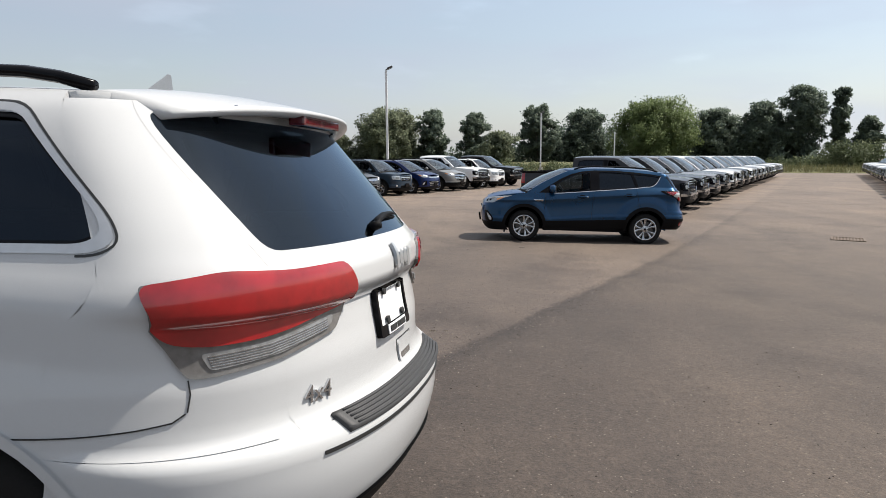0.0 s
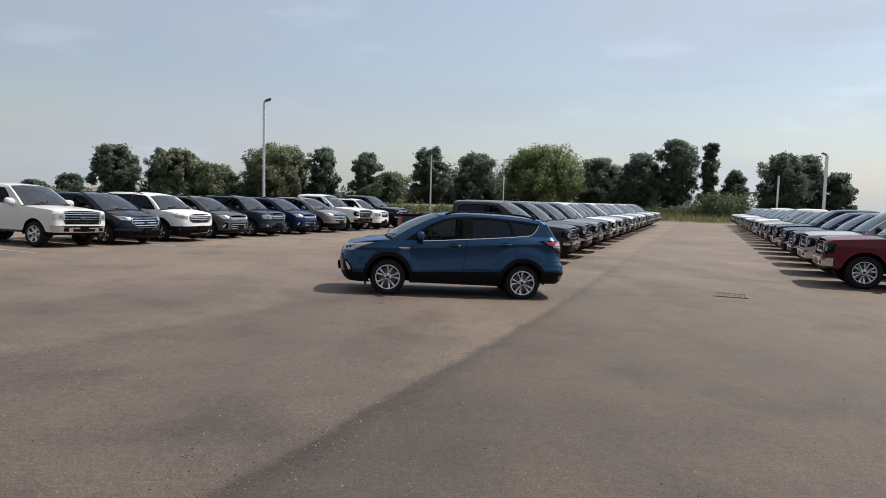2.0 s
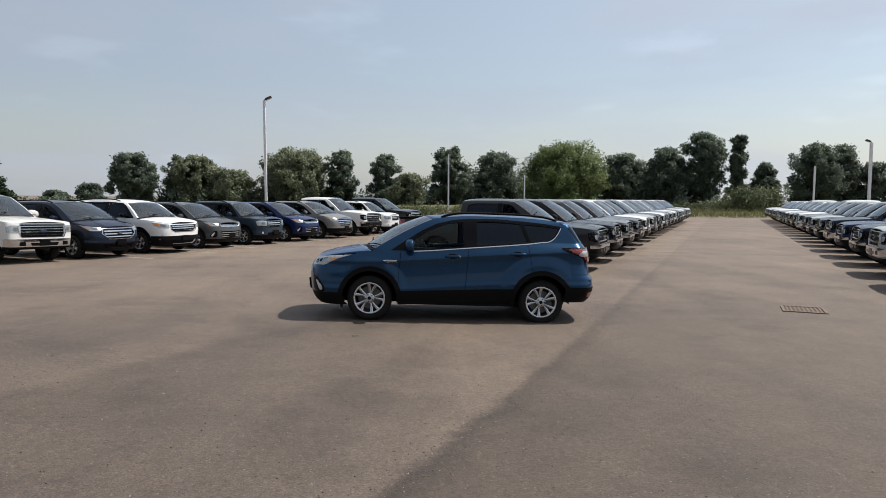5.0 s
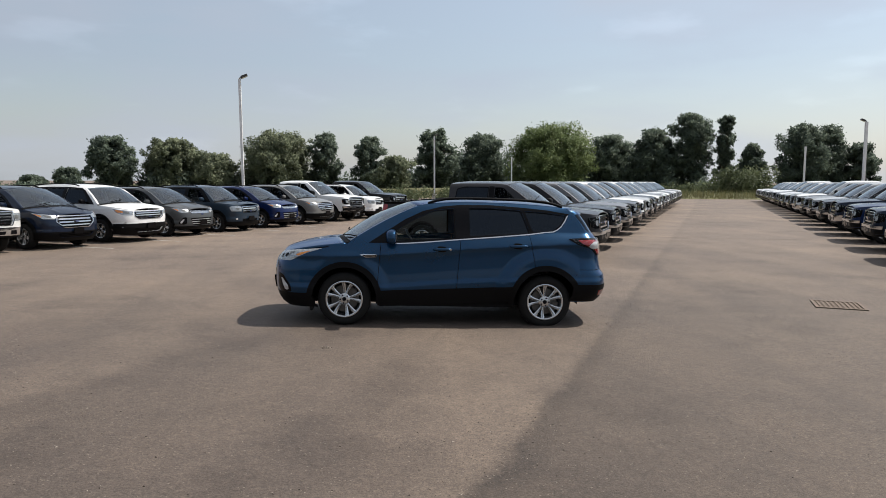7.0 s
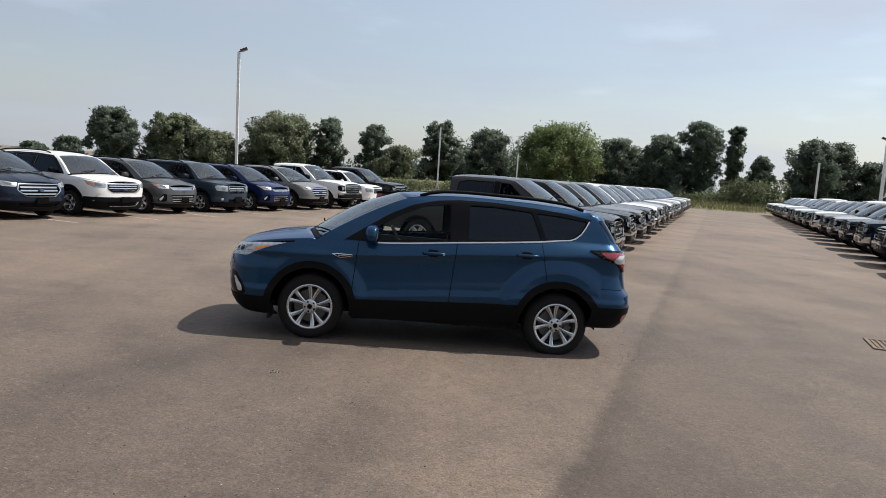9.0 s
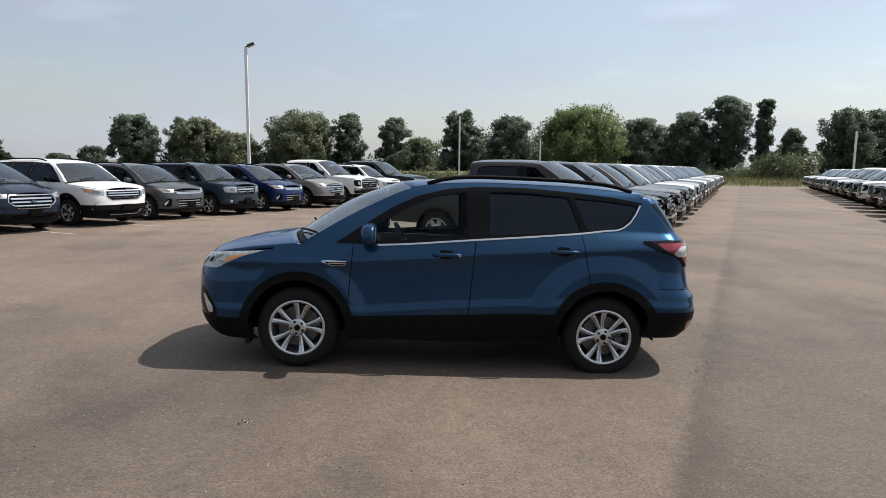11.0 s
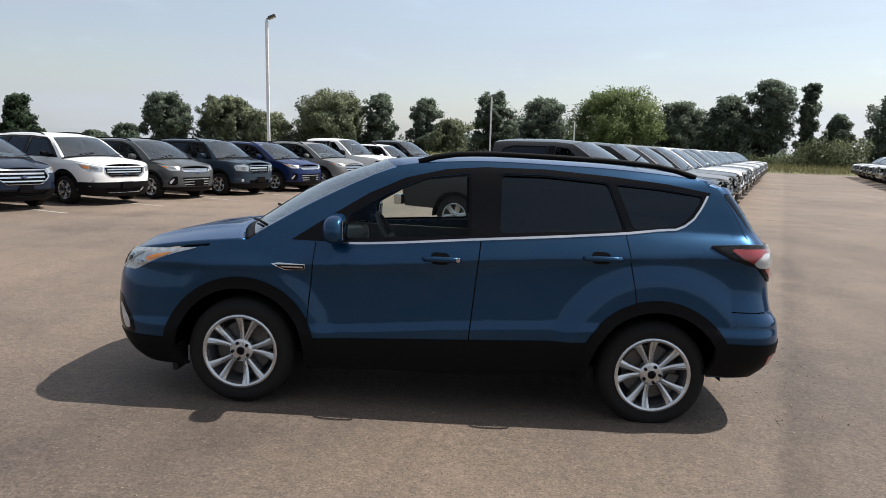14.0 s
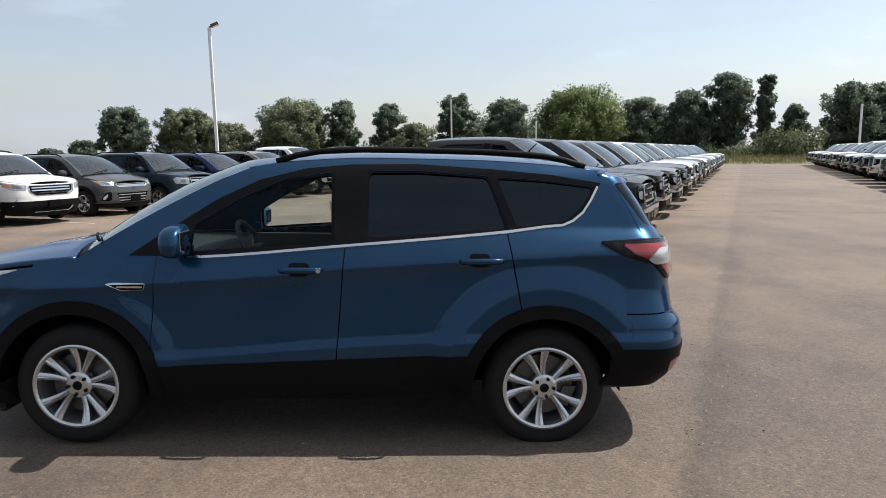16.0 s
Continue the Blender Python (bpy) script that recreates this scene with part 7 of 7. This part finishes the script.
hedge("undergrowth", "dark undergrowth between the tree trunks", -20, -3, 158, 3.8, M_LEAF_DARK, 1, 7000, 0.36)
hedge("undergrowth", "dark undergrowth between the tree trunks", -3, 21, 160, 5.5, M_LEAF_DARK, 2, 14000, 0.36)
hedge("undergrowth", "dense dark young trees behind the front trunks", 14, 22, 172, 11.0, M_LEAF_DARK, 12, 14000, 0.36)
hedge("undergrowth", "dense dark young trees behind the front trunks", 3.5, 9, 172, 10.0, M_LEAF_DARK, 13, 10000, 0.36)
hedge("undergrowth", "dark undergrowth between the tree trunks", 21, 25, 160, 2.6, M_LEAF_DARK, 3, 2000, 0.36)
hedge("bushes", "olive green roadside bushes", 25.0, 28.0, 112, 3.9, M_BUSH, 4, 8000, 0.17)
hedge("bushes", "olive green roadside bushes", 20.0, 25.0, 112, 1.7, M_BUSH, 5, 4000, 0.16)
hedge("weeds", "pale green weeds at the lot's edge", -2.0, 8.0, 78, 1.1, M_BUSH, 6, 5000, 0.12)
hedge("undergrowth", "low dark hedge far behind the parked cars", -36, -20, 160, 1.7, M_LEAF_DARK, 7, 5000, 0.24)


def grass():
    rng = np.random.default_rng(9)
    n = 26000
    s = rng.uniform(-70, 60, n)
    d = 0.2 + 24 * rng.random(n) ** 1.6
    a = ROW * 0.35
    x = 33 + math.cos(a) * s + math.sin(a) * d
    y = 67 - math.sin(a) * s + math.cos(a) * d
    h = rng.uniform(0.35, 0.95, n) * (0.6 + 0.8 * rng.random(n))
    wd = rng.uniform(0.02, 0.05, n)
    th = rng.random(n) * math.pi
    lx, ly = rng.normal(size=n) * 0.18, rng.normal(size=n) * 0.18
    z = np.full(n, 0.05)
    p0 = np.stack([x - np.cos(th) * wd, y - np.sin(th) * wd, z], 1)
    p1 = np.stack([x + np.cos(th) * wd, y + np.sin(th) * wd, z], 1)
    p2 = np.stack([x + lx, y + ly, z + h], 1)
    me = bpy.data.meshes.new("grass")
    me.from_pydata(np.stack([p0, p1, p2], 1).reshape(-1, 3).tolist(), [], np.arange(n * 3).reshape(-1, 3).tolist())
    me.update()
    tagged(part("grass", me, M_GRASS), "tall dry yellow-green grass at the lot's edge", "grass", kind="stuff")


grass()


# ---------------------------------------------------------------- small things on the ground
def drain(x, y, turn):
    root = thing("drain_grate", "rusty rectangular storm drain grate sunk in asphalt", "drain")
    root.matrix_basis = ground_pose(x, y, turn) @ Matrix.Translation((0, 0, 0.006))
    b = bmesh.new()
    for (x0, x1, y0, y1) in ((-0.36, 0.36, -0.36, -0.31), (-0.36, 0.36, 0.31, 0.36), (-0.36, -0.31, -0.31, 0.31), (0.31, 0.36, -0.31, 0.31)):
        box(b, x0, x1, y0, y1, -0.02, 0.012, bevel=0.004)
    part("frame", b, M_IRON, root)
    for i in range(9):
        s = bmesh.new()
        xx = -0.27 + i * 0.0675
        box(s, xx - 0.017, xx + 0.017, -0.31, 0.31, -0.02, 0.008, bevel=0.003)
        part("slat", s, M_IRON, root)
    p = bmesh.new()
    box(p, -0.31, 0.31, -0.31, 0.31, -0.03, -0.002)
    part("pit", p, M_DEBRIS, root)


drain(6.36, 1.38, -24.6)


rng = random.Random(3)
for i, (x, y, r) in enumerate(((-1.43, -1.36, 0.042), (-2.51, -9.13, 0.022), (-2.38, -9.1, 0.013), (-3.4, -8.6, 0.014))):
    cl = bmesh.new()
    for k in range(70):
        bmesh.ops.create_icosphere(cl, subdivisions=1, radius=r * rng.uniform(0.07, 0.2), matrix=Matrix.Translation((rng.gauss(0, r * 0.75), rng.gauss(0, r * 0.6), r * rng.uniform(0.0, 0.18))))
    ob = part("dirt_clod", cl, M_STONES)
    ob.matrix_basis = ground_pose(x, y)
    tagged(ob, "small heap of mixed grit on the asphalt", "grit", kind="stuff")


def pebbles():
    r = np.random.default_rng(4)
    verts, faces = [], []
    for i in range(9000):
        y = -13.5 + 15.5 * r.random()
        x = -5.0 + 10.5 * r.random()
        if r.random() < 0.30:
            x = (2.04 + y * math.sin(ROW)) / math.cos(ROW) + r.normal() * 0.30
        s = 0.003 + 0.0075 * r.random() ** 2.5
        e, t = s * r.uniform(0.5, 1.0), r.random() * 6.28
        ca, sa = math.cos(t), math.sin(t)
        z = ground_z(x, y)
        k = len(verts)
        verts += [(x + p * ca - q * sa, y + p * sa + q * ca, z + h) for p, q, h in ((s, 0, 0), (-s * 0.5, e, 0), (-s * 0.7, -e, 0), (s * 0.1, 0, s * 0.7))]
        faces += [(k, k + 1, k + 3), (k + 1, k + 2, k + 3), (k + 2, k, k + 3)]
    ob = part("pebbles", mesh_from("pebbles", verts, faces, False), M_STONES)
    tagged(ob, "loose gravel chips scattered on the asphalt", "gravel", kind="stuff")


pebbles()
# a joint across the lot and dark seepage beside the drain
joint = []
jr = random.Random(12)
for i in range(60):
    u = i / 59
    joint.append((4.6 + 8.4 * u + jr.uniform(-0.03, 0.03), 15.75 - 2.2 * u + jr.uniform(-0.05, 0.05)))
jv, jf = [], []
for i, (x, y) in enumerate(joint):
    g = 0.035 * (0.4 + jr.random())
    z = ground_z(x, y) + 0.004
    jv += [(x, y - g, z - 0.003), (x, y, z), (x, y + g, z - 0.003)]
for i in range(len(joint) - 1):
    jf += [(3 * i, 3 * i + 3, 3 * i + 4, 3 * i + 1), (3 * i + 1, 3 * i + 4, 3 * i + 5, 3 * i + 2)]
tagged(part("pavement_joint", mesh_from("pavement_joint", jv, jf), M_PATCH), "tarred joint across the asphalt", "joint", kind="structure")
# faded stall lines beside the western row
for i in range(10):
    c = LEFT0 + LSTEP * (i - 0.5) + Vector((math.cos(ROW), -math.sin(ROW))) * 0.4
    lb = bmesh.new()
    box(lb, -5.2, 1.5, -0.04, 0.04, 0.0, 0.004)
    ob = part("stall_line", lb, M_LINE)
    ob.matrix_basis = ground_pose(c.x, c.y, -24.6)
    tagged(ob, "faded white painted stall line on asphalt", "road marking", "stall lines of the western row", kind="structure")
